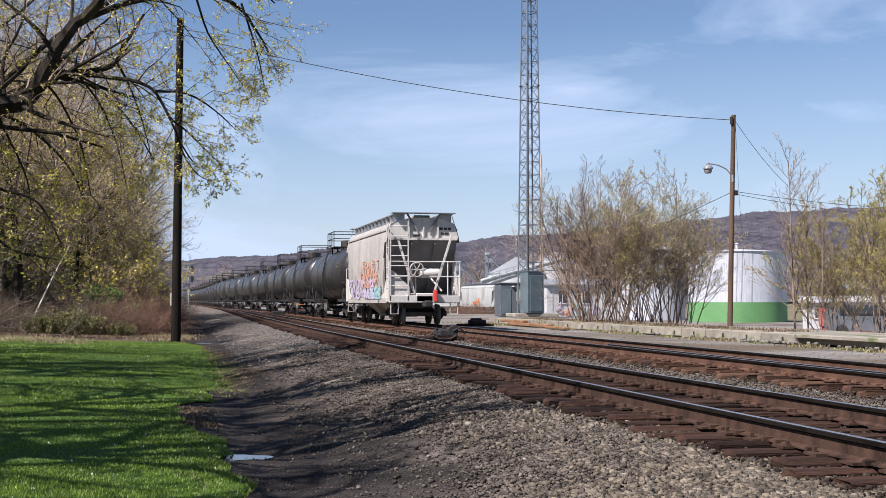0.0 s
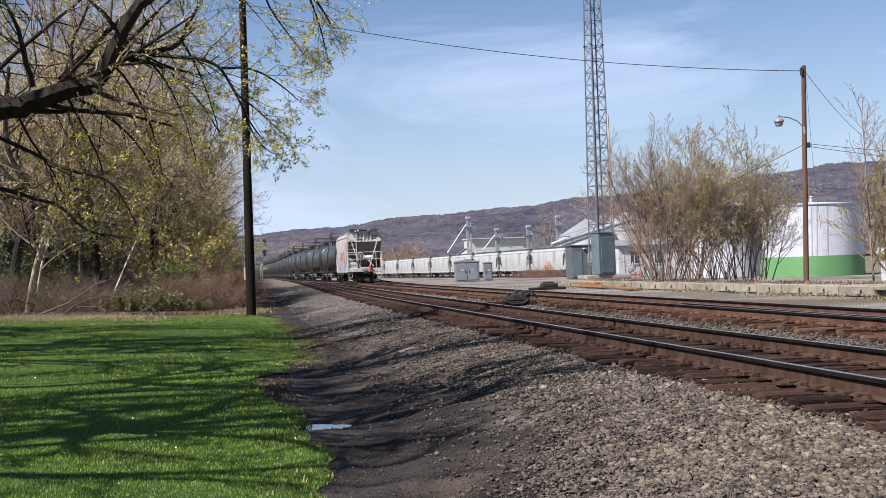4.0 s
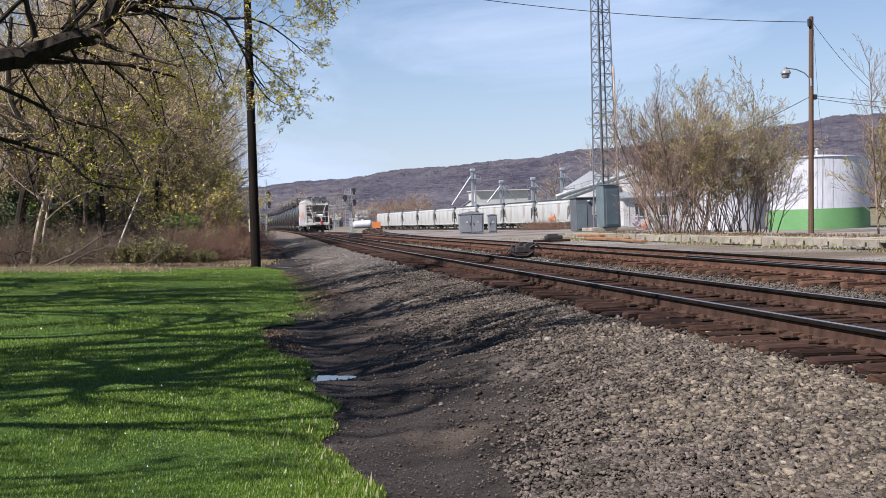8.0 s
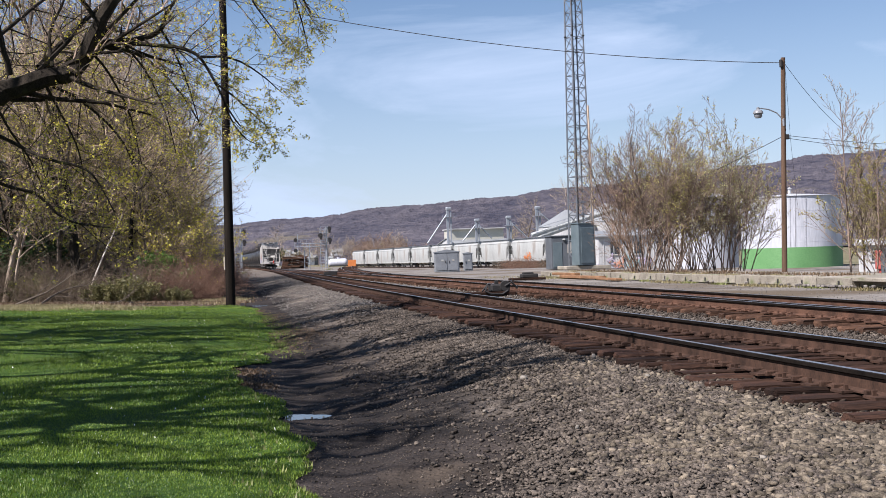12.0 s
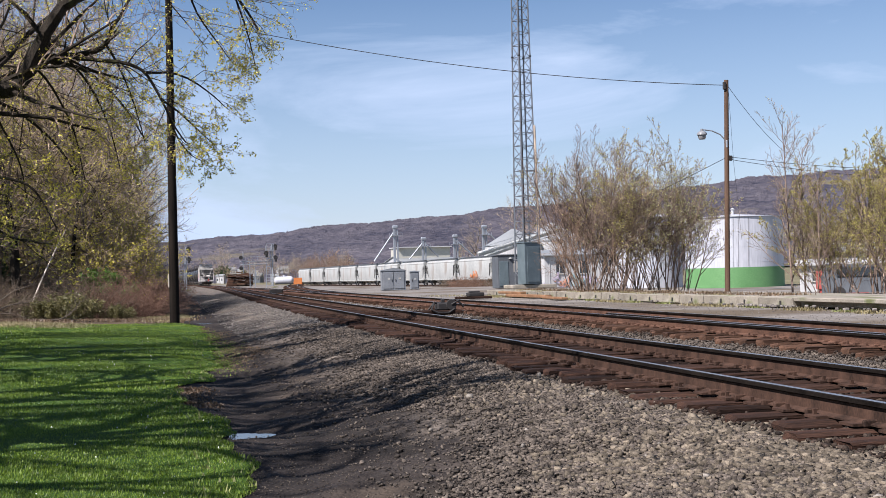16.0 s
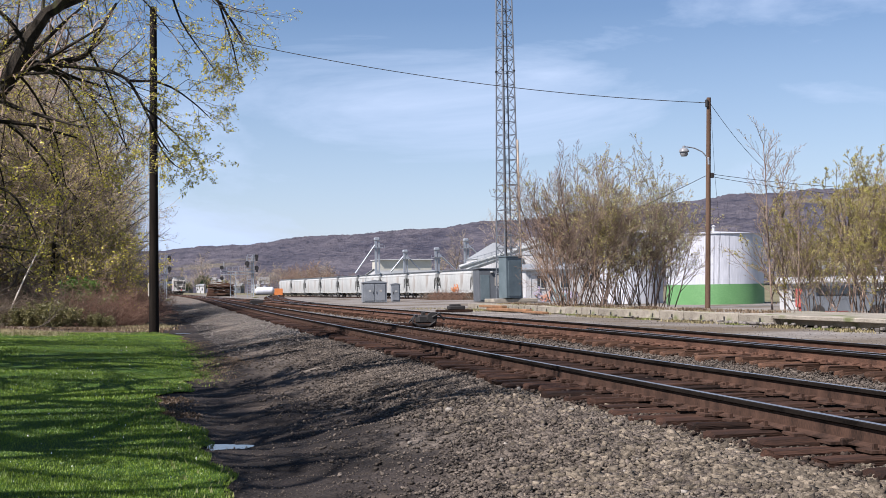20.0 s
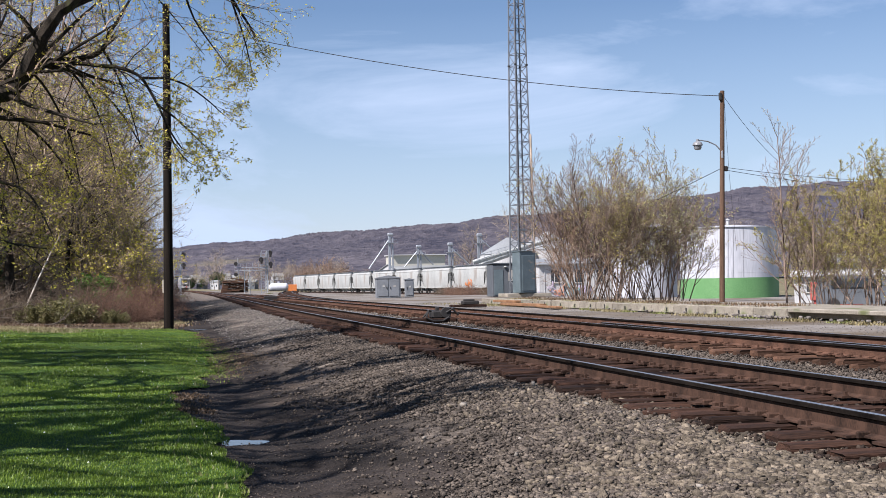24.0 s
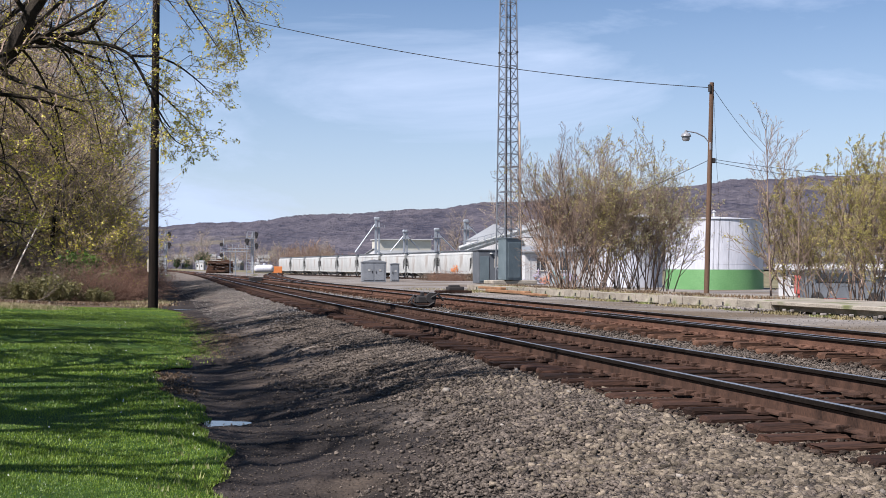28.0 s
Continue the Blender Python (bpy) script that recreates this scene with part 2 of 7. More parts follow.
TANKWHITE = surface("white_tank_paint", (0.37, 0.38, 0.405), (0.53, 0.54, 0.57), 0.5, 0.35, 6, 0.05, stretch3=(1, 1, 0.12))
TANKGREEN = surface("green_tank_paint", (0.078, 0.20, 0.068), (0.125, 0.275, 0.105), 0.6, 0.5, 8, 0.05)
SIDING = surface("white_metal_siding", (0.36, 0.36, 0.35), (0.51, 0.51, 0.495), 0.55, 0.2, 5, 0.1, stretch3=(1, 1, 0.2))
ROOFGREY = surface("grey_metal_roof", (0.15, 0.16, 0.16), (0.27, 0.28, 0.278), 0.5, 0.2, 5, 0.1)
CREAM = surface("cream_metal_siding", (0.38, 0.365, 0.30), (0.54, 0.52, 0.44), 0.6, 0.2, 5, 0.1)
PALEGREEN = surface("pale_grey_conveyor_paint", (0.30, 0.315, 0.295), (0.44, 0.455, 0.43), 0.55, 0.5, 8, 0.05)
BRICKRED = surface("dull_red_paint", (0.28, 0.05, 0.04), (0.42, 0.09, 0.07), 0.7, 1, 20, 0.1)
GLASS_DARK = surface("dark_window_glass", (0.02, 0.025, 0.03), (0.05, 0.06, 0.07), 0.12, 2, 10, 0.0)
BARK = surface("dark_bark", (0.007, 0.0055, 0.0042), (0.046, 0.037, 0.026), 0.95, 3, 30, 1.0, stretch3=(2, 2, 0.5), depth=0.03, spots=((0.050, 0.050, 0.022), 1.2, 0.60))
TRUNKGREY = surface("grey_trunk_bark", (0.045, 0.037, 0.029), (0.18, 0.147, 0.112), 0.95, 3, 30, 0.7, stretch3=(2, 2, 0.5), depth=0.015)
MAPLETWIG = surface("brown_twigs", (0.12, 0.086, 0.068), (0.34, 0.255, 0.195), 0.95, 0.4, 12, 0, island=0.55)
GREYBARK = surface("grey_brown_bark", (0.19, 0.15, 0.11), (0.48, 0.385, 0.29), 0.95, 3, 30, 0.5, stretch3=(2, 2, 0.5), island=0.5)
TWIG = surface("brown_twigs", (0.11, 0.072, 0.05), (0.32, 0.22, 0.152), 0.95, 0.4, 12, 0, island=0.55)
BRAMBLE = surface("brown_bramble", (0.065, 0.048, 0.033), (0.20, 0.15, 0.105), 0.95, 0.4, 12, 0, island=0.35)
THICKETWOOD = surface("grey_brown_thicket_twigs", (0.105, 0.076, 0.058), (0.30, 0.222, 0.172), 0.95, 0.4, 12, 0, island=0.5)
REDTWIG = surface("reddish_brush", (0.115, 0.066, 0.045), (0.25, 0.15, 0.105), 0.95, 0.4, 12, 0, island=0.35)
PALEWOOD = surface("dead_pale_wood", (0.42, 0.36, 0.28), (0.62, 0.55, 0.45), 0.9, 3, 40, 0.3)
LEAF_YOUNG = leafy("young_yellow_green_leaves", (0.46, 0.41, 0.045), (0.72, 0.63, 0.10))
LEAF_OLIVE = leafy("olive_budding_leaves", (0.28, 0.26, 0.055), (0.52, 0.46, 0.11))
LEAF_DULL = leafy("dull_olive_leaves", (0.09, 0.085, 0.03), (0.21, 0.19, 0.07))
LEAF_PALE = leafy("pale_opening_leaves", (0.30, 0.30, 0.12), (0.52, 0.50, 0.24))
LEAF_GREEN = leafy("fresh_green_leaves", (0.07, 0.14, 0.02), (0.16, 0.28, 0.045))
LEAF_DARK = leafy("dark_evergreen_leaves", (0.02, 0.045, 0.012), (0.06, 0.10, 0.03))
BLADE = leafy("grass_blades", (0.066, 0.120, 0.0075), (0.210, 0.298, 0.026), island=0.4)
FORB = leafy("pale_weeds", (0.16, 0.19, 0.05), (0.30, 0.30, 0.11))
STRAW = leafy("dry_straw", (0.16, 0.135, 0.06), (0.36, 0.30, 0.15))
LITTERLEAF = leafy("dead_leaves", (0.07, 0.045, 0.025), (0.24, 0.16, 0.09))
PETAL = surface("white_petals", (0.7, 0.7, 0.68), (0.85, 0.85, 0.83), 0.7, 5, 30, 0.0)
# the bluish cast is distance haze mixed into the hillside colour
HILLSIDE = surface("wooded_hillside", (0.028, 0.028, 0.042), (0.105, 0.094, 0.104), 1.0, 0.012, 0.09, 1.0, depth=9.0, spots=((0.145, 0.125, 0.07), 0.006, 0.60))
WATER = surface("still_water", (0.01, 0.01, 0.01), (0.015, 0.015, 0.015), 0.05, 2, 10, 0.0)
WATER.node_tree.nodes["Principled BSDF"].inputs["IOR"].default_value = 1.6
DEEPWOOD = surface("deep_wood_twigs", (0.22, 0.16, 0.11), (0.48, 0.37, 0.26), 0.95, 0.4, 12, 0, island=0.35)
# grimy steel, near black because the shade under the rail head is painted in
RAILSIDE = surface("grimy_shaded_rail_side", (0.006, 0.005, 0.0045), (0.02, 0.016, 0.013), 0.95, 3, 50, 0.2)
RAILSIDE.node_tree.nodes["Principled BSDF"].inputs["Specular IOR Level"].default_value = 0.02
RUST_BRIGHT = surface("orange_rusted_steel", (0.040, 0.022, 0.015), (0.135, 0.070, 0.045), 0.88, 3, 60, 0.3, depth=0.004)
TIMBER_WORN = surface("worn_brown_timber", (0.022, 0.012, 0.008), (0.105, 0.056, 0.034), 0.92, 2.5, 30, 0.8, stretch3=(0.35, 3, 3), piece=0.4, depth=0.01)

# ---- mesh building ----
class Shape:
    """Collects vertices and faces, then becomes one mesh object."""

    def __init__(self):
        self.v, self.f, self.k = [], [], []
        self.kind = 0

    def add(self, verts, faces):
        o = len(self.v)
        self.v.extend(tuple(p) for p in verts)
        self.f.extend(tuple(o + i for i in f) for f in faces)
        self.k.extend([self.kind] * len(faces))
        return self

    def box(self, x, y, z, sx, sy, sz, bevel=0.0, turn=None):
        """A box by its centre and sizes, its edges cut off by bevel; turn: a Matrix about the centre."""
        hx, hy, hz = sx / 2, sy / 2, sz / 2
        b = min(bevel, 0.45 * min(sx, sy, sz))
        if b <= 0:
            p = [(i * hx, j * hy, k * hz) for i in (-1, 1) for j in (-1, 1) for k in (-1, 1)]
            f = [(0, 1, 3, 2), (4, 6, 7, 5), (0, 4, 5, 1), (2, 3, 7, 6), (0, 2, 6, 4), (1, 5, 7, 3)]
        else:
            p, index = [], {}
            for i in (-1, 1):
                for j in (-1, 1):
                    for k in (-1, 1):
                        for a in range(3):
                            h = [hx - b, hy - b, hz - b]
                            h[a] += b
                            index[i, j, k, a] = len(p)
                            p.append((i * h[0], j * h[1], k * h[2]))
            f = []
            for a in range(3):
                u, w = (a + 1) % 3, (a + 2) % 3
                for s in (-1, 1):
                    ring = []
                    for cu, cw in ((-1, -1), (1, -1), (1, 1), (-1, 1)):
                        c = [0, 0, 0]
                        c[a], c[u], c[w] = s, cu, cw
                        ring.append(index[(*c, a)])
                    f.append(tuple(ring if s > 0 else ring[::-1]))
                for cu in (-1, 1):
                    for cw in (-1, 1):
                        lo, hi = [0, 0, 0], [0, 0, 0]
                        lo[a], lo[u], lo[w] = -1, cu, cw
                        hi[a], hi[u], hi[w] = 1, cu, cw
                        q = (index[(*lo, u)], index[(*hi, u)], index[(*hi, w)], index[(*lo, w)])
                        f.append(q if cu * cw > 0 else q[::-1])
            for i in (-1, 1):
                for j in (-1, 1):
                    for k in (-1, 1):
                        q = tuple(index[i, j, k, a] for a in range(3))
                        f.append(q if i * j * k > 0 else q[::-1])
        if turn is not None:
            p = [turn @ Vector(q) for q in p]
        return self.add([(q[0] + x, q[1] + y, q[2] + z) for q in p], f)

    def tube(self, points, radii, n=6, caps=True):
        pts = [Vector(p) for p in points]
        if not isinstance(radii, (list, tuple)):
            radii = [radii] * len(pts)
        verts, faces = [], []
        side = None
        for i, p in enumerate(pts):
            d = (pts[min(i + 1, len(pts) - 1)] - pts[max(i - 1, 0)]).normalized()
            if side is None:
                side = d.orthogonal().normalized()
            else:
                side = (side - d * side.dot(d))
                side = side.normalized() if side.length > 1e-6 else d.orthogonal().normalized()
            other = d.cross(side)
            for k in range(n):
                a = 2 * math.pi * k / n
                verts.append(p + (side * math.cos(a) + other * math.sin(a)) * radii[i])
        for i in range(len(pts) - 1):
            for k in range(n):
                faces.append((i * n + k, i * n + (k + 1) % n, (i + 1) * n + (k + 1) % n, (i + 1) * n + k))
        if caps:
            faces.append(tuple(range(n))[::-1])
            faces.append(tuple((len(pts) - 1) * n + k for k in range(n)))
        return self.add(verts, faces)

    def bar(self, a, b, r, n=6):
        return self.tube([a, b], r, n)

    def lathe(self, profile, axis="z", n=32, at=(0, 0, 0), start=0.0, sweep=2 * math.pi):
        """Rings of (radius, height) round an axis through at."""
        whole = sweep > 6.28
        m = n if whole else n + 1
        verts, faces = [], []
        for r, h in profile:
            for k in range(m):
                a = start + sweep * k / n
                c, s = r * math.cos(a), r * math.sin(a)
                q = {"z": (c, s, h), "y": (c, h, s), "x": (h, c, s)}[axis]
                verts.append((q[0] + at[0], q[1] + at[1], q[2] + at[2]))
        for i in range(len(profile) - 1):
            for k in range(n):
                faces.append((i * m + k, i * m + (k + 1) % m, (i + 1) * m + (k + 1) % m, (i + 1) * m + k))
        return self.add(verts, faces)

    def loft(self, rings, closed=True, caps=True):
        """Skins rings of equally many points."""
        n = len(rings[0])
        verts = [p for r in rings for p in r]
        faces = []
        for i in range(len(rings) - 1):
            for k in range(n if closed else n - 1):
                faces.append((i * n + k, i * n + (k + 1) % n, (i + 1) * n + (k + 1) % n, (i + 1) * n + k))
        if caps and closed:
            faces.append(tuple(range(n))[::-1])
            faces.append(tuple((len(rings) - 1) * n + k for k in range(n)))
        return self.add(verts, faces)

    def plate(self, outline, thick):
        """A flat plate: an outline of 3D points, thickened along its normal."""
        o = [Vector(p) for p in outline]
        nrm = (o[1] - o[0]).cross(o[2] - o[1]).normalized() * thick
        return self.loft([[p - nrm / 2 for p in o], [p + nrm / 2 for p in o]])

    def mesh(self, name, material, smooth=False):
        me = bpy.data.meshes.new(name)
        me.from_pydata(self.v, [], self.f)
        for m in material if isinstance(material, (list, tuple)) else [material]:
            me.materials.append(m)
        if any(self.k):
            me.polygons.foreach_set("material_index", self.k)
        if smooth:
            me.shade_smooth()
            me.set_sharp_from_angle(angle=radians(38))
        me.update()
        return me


def part(name, shape, material, parent, label="", smooth=False):
    """One mesh object under a thing or a part."""
    ob = new(name, shape.mesh(name, material, smooth) if isinstance(shape, Shape) else shape)
    ob.parent = parent
    return tagged(ob, label)


def thing(name, label, category, group="", kind="", at=(0, 0, 0), turn=0.0):
    """A top-level thing whose parts hang on an Empty at its base."""
    ob = new(name)
    ob.empty_display_size = 0.2
    ob.matrix_basis = pose(*at, 0, 0, turn)
    return tagged(ob, label, category, group, kind)


def solid(name, shape, material, label, category, group="", kind="", smooth=False, at=(0, 0, 0), turn=0.0):
    """A top-level thing that is one mesh."""
    ob = new(name, shape.mesh(name, material, smooth) if isinstance(shape, Shape) else shape)
    ob.matrix_basis = pose(*at, 0, 0, turn)
    return tagged(ob, label, category, group, kind)


def bulk(name, verts, loops, per_face, material, smooth=False):
    """A mesh from arrays, quickly: per_face corners for each face."""
    me = bpy.data.meshes.new(name)
    verts, loops = np.asarray(verts, np.float32), np.asarray(loops, np.int32).ravel()
    me.vertices.add(len(verts))
    me.vertices.foreach_set("co", verts.ravel())
    me.loops.add(len(loops))
    me.loops.foreach_set("vertex_index", loops)
    count = len(loops) // per_face
    me.polygons.add(count)
    me.polygons.foreach_set("loop_start", np.arange(0, len(loops), per_face, dtype=np.int32))
    me.polygons.foreach_set("loop_total", np.full(count, per_face, np.int32))
    me.materials.append(material)
    me.update(calc_edges=True)
    if smooth:
        me.shade_smooth()
    return me


def smoothstep(a, b, x):
    t = np.clip((np.asarray(x, float) - a) / (b - a), 0, 1)
    return t * t * (3 - 2 * t)

# ---- the lie of the land; two tracks that join into one some 190 m ahead ----
def track_a(y):
    return 5.68 + 2.32 * smoothstep(20, 205, y)


def track_b(y):
    return 10.25 - 2.25 * smoothstep(112, 196, y) - 3.6 * smoothstep(300, 480, y)


def lawn_edge(y):
    y = np.asarray(y, float)
    return 0.55 + 0.45 * smoothstep(18, 30, y) - 0.55 * np.exp(-((y - 17.5) / 2.2) ** 2) + 0.10 * np.sin(y * 1.9) + 0.05 * np.sin(y * 5.3)


def ripple(x, y, s):
    return np.sin(x * s + 1.3 * np.sin(y * s * 0.7)) * np.cos(y * s * 0.9 + 0.8 * np.sin(x * s * 1.1))


def ground_height(x, y):
    x, y = np.asarray(x, float), np.asarray(y, float)
    bank = smoothstep(1.3, 4.3, x) * (1 - 0.55 * smoothstep(60, 120, y))
    bank = np.maximum(bank, smoothstep(track_a(y) - 4.2, track_a(y) - 1.3, x))
    z = -0.62 + 0.35 * bank
    z = z + np.clip(0.2 - x, 0, 12) * 0.042 * (1 - 0.5 * smoothstep(45, 60, y))
    z = z - 0.07 * np.exp(-((x - 0.95) / 0.5) ** 2) * (1 - smoothstep(40, 70, y))
    z = z + 0.03 * ripple(x, y, 1.1) * (1 - smoothstep(3.5, 4.5, x)) + 0.05 * ripple(x, y * 0.6, 0.9) * smoothstep(25, 60, y) * smoothstep(-1, 1, x) * (1 - smoothstep(3.0, 4.4, x)) + 0.02 * ripple(x, y, 3.3) * (1 - smoothstep(3.2, 4.2, x)) * smoothstep(0.4, 1.0, x)
    rut = smoothstep(0.5, 1.2, x) * (1 - smoothstep(2.6, 4.0, x))
    z = z + rut * (0.022 * ripple(x * 0.8 + 0.3 * y, y, 5.1) + 0.016 * ripple(x, y * 1.3, 8.7)) * (1 - smoothstep(24, 45, y)) + 0.12 * rut * ripple(x * 0.9, y * 0.5, 1.0) * smoothstep(26, 60, y) + 0.035 * rut * ripple(x + 0.4 * y, y, 2.3) * smoothstep(18, 35, y) * (1 - smoothstep(60, 110, y))
    between = np.exp(-((x - 0.5 * (track_a(y) + track_b(y))) / 0.75) ** 2) * (1 - smoothstep(90, 150, y))
    z = z - 0.07 * between
    z = z - 0.02 * smoothstep(12, 13.5, x)
    z = z - 0.75 * smoothstep(21.2, 24, x) * (1 - smoothstep(66, 80, y)) * (1 - smoothstep(30, 40, x))
    z = z - 0.9 * smoothstep(30, 40, x) - 0.9 * smoothstep(112, 150, y) * smoothstep(22, 33, x) * (1 - smoothstep(30, 40, x))
    return z


def sheet(name, xs, ys, lift, material, edge=None):
    """A grid that follows the land; edge moves its right-hand side."""
    gx, gy = np.meshgrid(xs, ys)
    if edge is not None:
        gx = gx + np.where(gx > -2.0, (gx + 2.0) / 2.0 * edge(gy), 0)
    gz = ground_height(gx, gy) + lift
    w, h = len(xs), len(ys)
    i = (np.arange(h - 1)[:, None] * w + np.arange(w - 1)[None]).ravel()
    return bulk(name, np.stack([gx, gy, gz], -1).reshape(-1, 3), np.stack([i, i + 1, i + 1 + w, i + w], -1), 4, material, True)


xs = np.concatenate([[-2600, -1200, -500, -200, -90, -60, -45], np.arange(-34, -4, 2), np.arange(-4, 15, 0.22), np.arange(15, 36, 1.0), np.arange(36, 60, 3), [66, 80, 110, 160, 260, 500, 1200, 2600]])
ys = np.concatenate([[-400, -100, -30, -10], np.arange(-4, 5, 0.6), np.arange(5, 30, 0.13), np.arange(30, 60, 0.4), np.arange(60, 120, 1.0), np.arange(120, 260, 6), [280, 310, 350, 400, 480, 600, 800, 1100, 1500, 2000, 2700]])
near = sheet("ground", xs, ys, 0.0, CINDER)
near.materials.append(YARD)
near.materials.append(EARTH)
centres = np.empty(len(near.polygons) * 3, np.float32)
near.polygons.foreach_get("center", centres)
cx, cy, cz = centres.reshape(-1, 3).T
zone = np.where(cx > 12.6, 1, 0)
zone = np.where((np.abs(cx) > 70) | (cy > 420) | (cy < -12) | (cx < -4), 2, zone)
near.polygons.foreach_set("material_index", zone.astype(np.int32))
tagged(new("ground", near), "dark cinder path, grey ballast bank and pale gravel yard", "ground", kind="structure")

lawn_mesh = sheet("lawn", np.concatenate([np.arange(-30, -2, 1.0), np.linspace(-2, 0, 11)]), np.arange(-6, 46.6, 0.35), 0.03, TURF, lawn_edge)
tagged(new("lawn", lawn_mesh), "mown green lawn with ragged edge beside the dirt path", "lawn", kind="structure")
litter_mesh = sheet("leaf_litter", np.concatenate([np.arange(-60, -2, 2.0), np.linspace(-2, 0, 9)]), np.arange(46.6, 190, 2.2), 0.02, LITTER, lambda y: 0.2 + 0.9 * np.sin(y * 0.7) * 0.3 + 1.2 * (y > 60))
tagged(new("woodland_floor", litter_mesh), "brown dead leaves and sticks under the wood edge", "ground", kind="structure")


def hill():
    """The wooded ridge that closes the valley."""
    ss, dd = np.concatenate([np.linspace(-0.75, -0.1, 60, endpoint=False), np.linspace(-0.1, 0.75, 1150), np.linspace(0.76, 1.6, 70)]), np.concatenate([np.linspace(0, 1, 70), [1.15, 1.4]])
    s, d = np.meshgrid(ss, dd)
    ridge = np.interp(s, [-0.75, 0.0, 0.06, 0.15, 0.20, 0.27, 0.35, 0.51, 0.8, 1.6], [0.026, 0.0318, 0.0350, 0.0432, 0.0450, 0.0512, 0.0560, 0.0690, 0.075, 0.07])
    dist = 900 + 1000 * d
    rise = np.where(d <= 1, smoothstep(-0.15, 1.05, d), 1 - 0.6 * (d - 1))
    z = 1900 * ridge * rise + 2.0 * ripple(s * 90, d * 12, 0.9) * rise + 1.2 * ripple(s * 300, d * 30, 1.0) * rise - 6 * (1 - rise)
    rough = np.random.RandomState(5).rand(*s.shape)
    z = z + (1.2 + 2.4 * smoothstep(0.85, 1.0, d)) * rough * rise * (d > 0.1)
    y = dist / np.sqrt(1 + s * s)
    w, h = len(ss), len(dd)
    i = (np.arange(h - 1)[:, None] * w + np.arange(w - 1)[None]).ravel()
    me = bulk("hill", np.stack([s * y, y, z], -1).reshape(-1, 3), np.stack([i, i + 1, i + 1 + w, i + w], -1), 4, HILLSIDE)
    tagged(new("hill", me), "long wooded ridge, bare brown trees in early spring, tinted purple for distance haze", "hill", kind="structure")


hill()

# ---- rails ----
RAIL = [(-0.07, -0.172), (0.07, -0.172), (0.07, -0.160), (0.012, -0.142), (0.009, -0.048), (0.036, -0.036), (0.037, -0.006), (0.028, 0.0), (-0.028, 0.0), (-0.037, -0.006), (-0.036, -0.036), (-0.009, -0.048), (-0.012, -0.142), (-0.07, -0.160)]


def rail(name, parent, line, ys, label="", lift=0.0, steel=None):
    """A flat-bottomed rail along x = line(y); its running surface is bright."""
    steel = steel or RUST
    s = Shape()
    rings = [[(float(line(y)) + px, y, pz + lift) for px, pz in RAIL] for y in ys]
    s.loft(rings)
    n = len(RAIL)
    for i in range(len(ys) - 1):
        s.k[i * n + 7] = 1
        # sides and underside of the head take the grime-and-shade colour
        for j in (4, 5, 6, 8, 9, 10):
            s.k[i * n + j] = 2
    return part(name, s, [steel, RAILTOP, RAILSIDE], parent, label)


LENGTHS = list(np.concatenate([np.arange(-12, 20, 8), np.arange(20, 210, 6)]))
FAR = LENGTHS + list(np.arange(216, 960, 30))
main_track = thing("railway_track", "rusty main track on dark timber ties in grey ballast", "railway track", "tracks", "structure")
rail("rail", main_track, lambda y: track_a(y) - 0.75, LENGTHS)
rail("rail", main_track, lambda y: track_a(y) + 0.75, LENGTHS)
second_track = thing("railway_track", "second rusty track beside the gravel yard", "railway track", "tracks", "structure")
rail("rail", second_track, lambda y: track_b(y) - 0.75, FAR, steel=RUST_BRIGHT)
rail("rail", second_track, lambda y: track_b(y) + 0.75, FAR, steel=RUST_BRIGHT)
rail("guard_rail", second_track, lambda y: track_b(y) - 0.42 + 0.16 * smoothstep(20, 27, y), list(np.arange(11, 28, 2)), "unused inner rail, dull brown", -0.01)

siding = thing("siding_track", "dull siding that swings off the second track into the yard", "railway track", "tracks", "structure")
SWING = list(np.arange(58, 240, 7))
for gauge in (-0.75, 0.75):
    rail("rail", siding, lambda y, g=gauge: track_b(58) + 14.0 * ((y - 58) / 182) ** 1.6 + g, SWING, "", -0.02 - 0.0, RUST_BRIGHT)


def tie_mesh(seed, timber):
    rng = random.Random(seed)
    s = Shape()
    s.box(0, 0, -0.09, 2.6 + rng.uniform(-0.05, 0.12), 0.225, 0.18, 0.02)
    s.v = [(x + rng.uniform(-0.02, 0.02), y + rng.uniform(-0.018, 0.018), z + rng.uniform(-0.025, 0.006)) for x, y, z in s.v]
    return s.mesh("tie", timber)


TIES = [tie_mesh(i, TIMBER) for i in range(9)]
WORN_TIES = [tie_mesh(i + 20, TIMBER_WORN) for i in range(9)]


def lay_ties(track, line, near0, near1, far1, stock, timber):
    """Single ties beside the camera, the rest joined."""
    rng = random.Random(7)
    y = near0
    rest = Shape()
    while y < far1:
        x = float(line(y)) + rng.uniform(-0.16, 0.16)
        if y < near1:
            ob = part("tie", rng.choice(stock), None, track)
            ob.matrix_basis = pose(x, y, -0.165 - rng.uniform(0, 0.03), 0, rng.uniform(-0.6, 0.6), rng.uniform(-3.2, 3.2))
        else:
            rest.box(x, y, -0.255, 2.6, 0.23, 0.18)
        y += 0.51 + rng.uniform(-0.02, 0.02)
    tagged(part("far_ties", rest, timber, track), kind="stuff")

# ---- pieces of the tracks: ties, plates, anchors ----
lay_ties(main_track, track_a, 2.4, 72, 200, TIES, TIMBER)
lay_ties(second_track, track_b, 8.0, 72, 420, WORN_TIES, TIMBER_WORN)
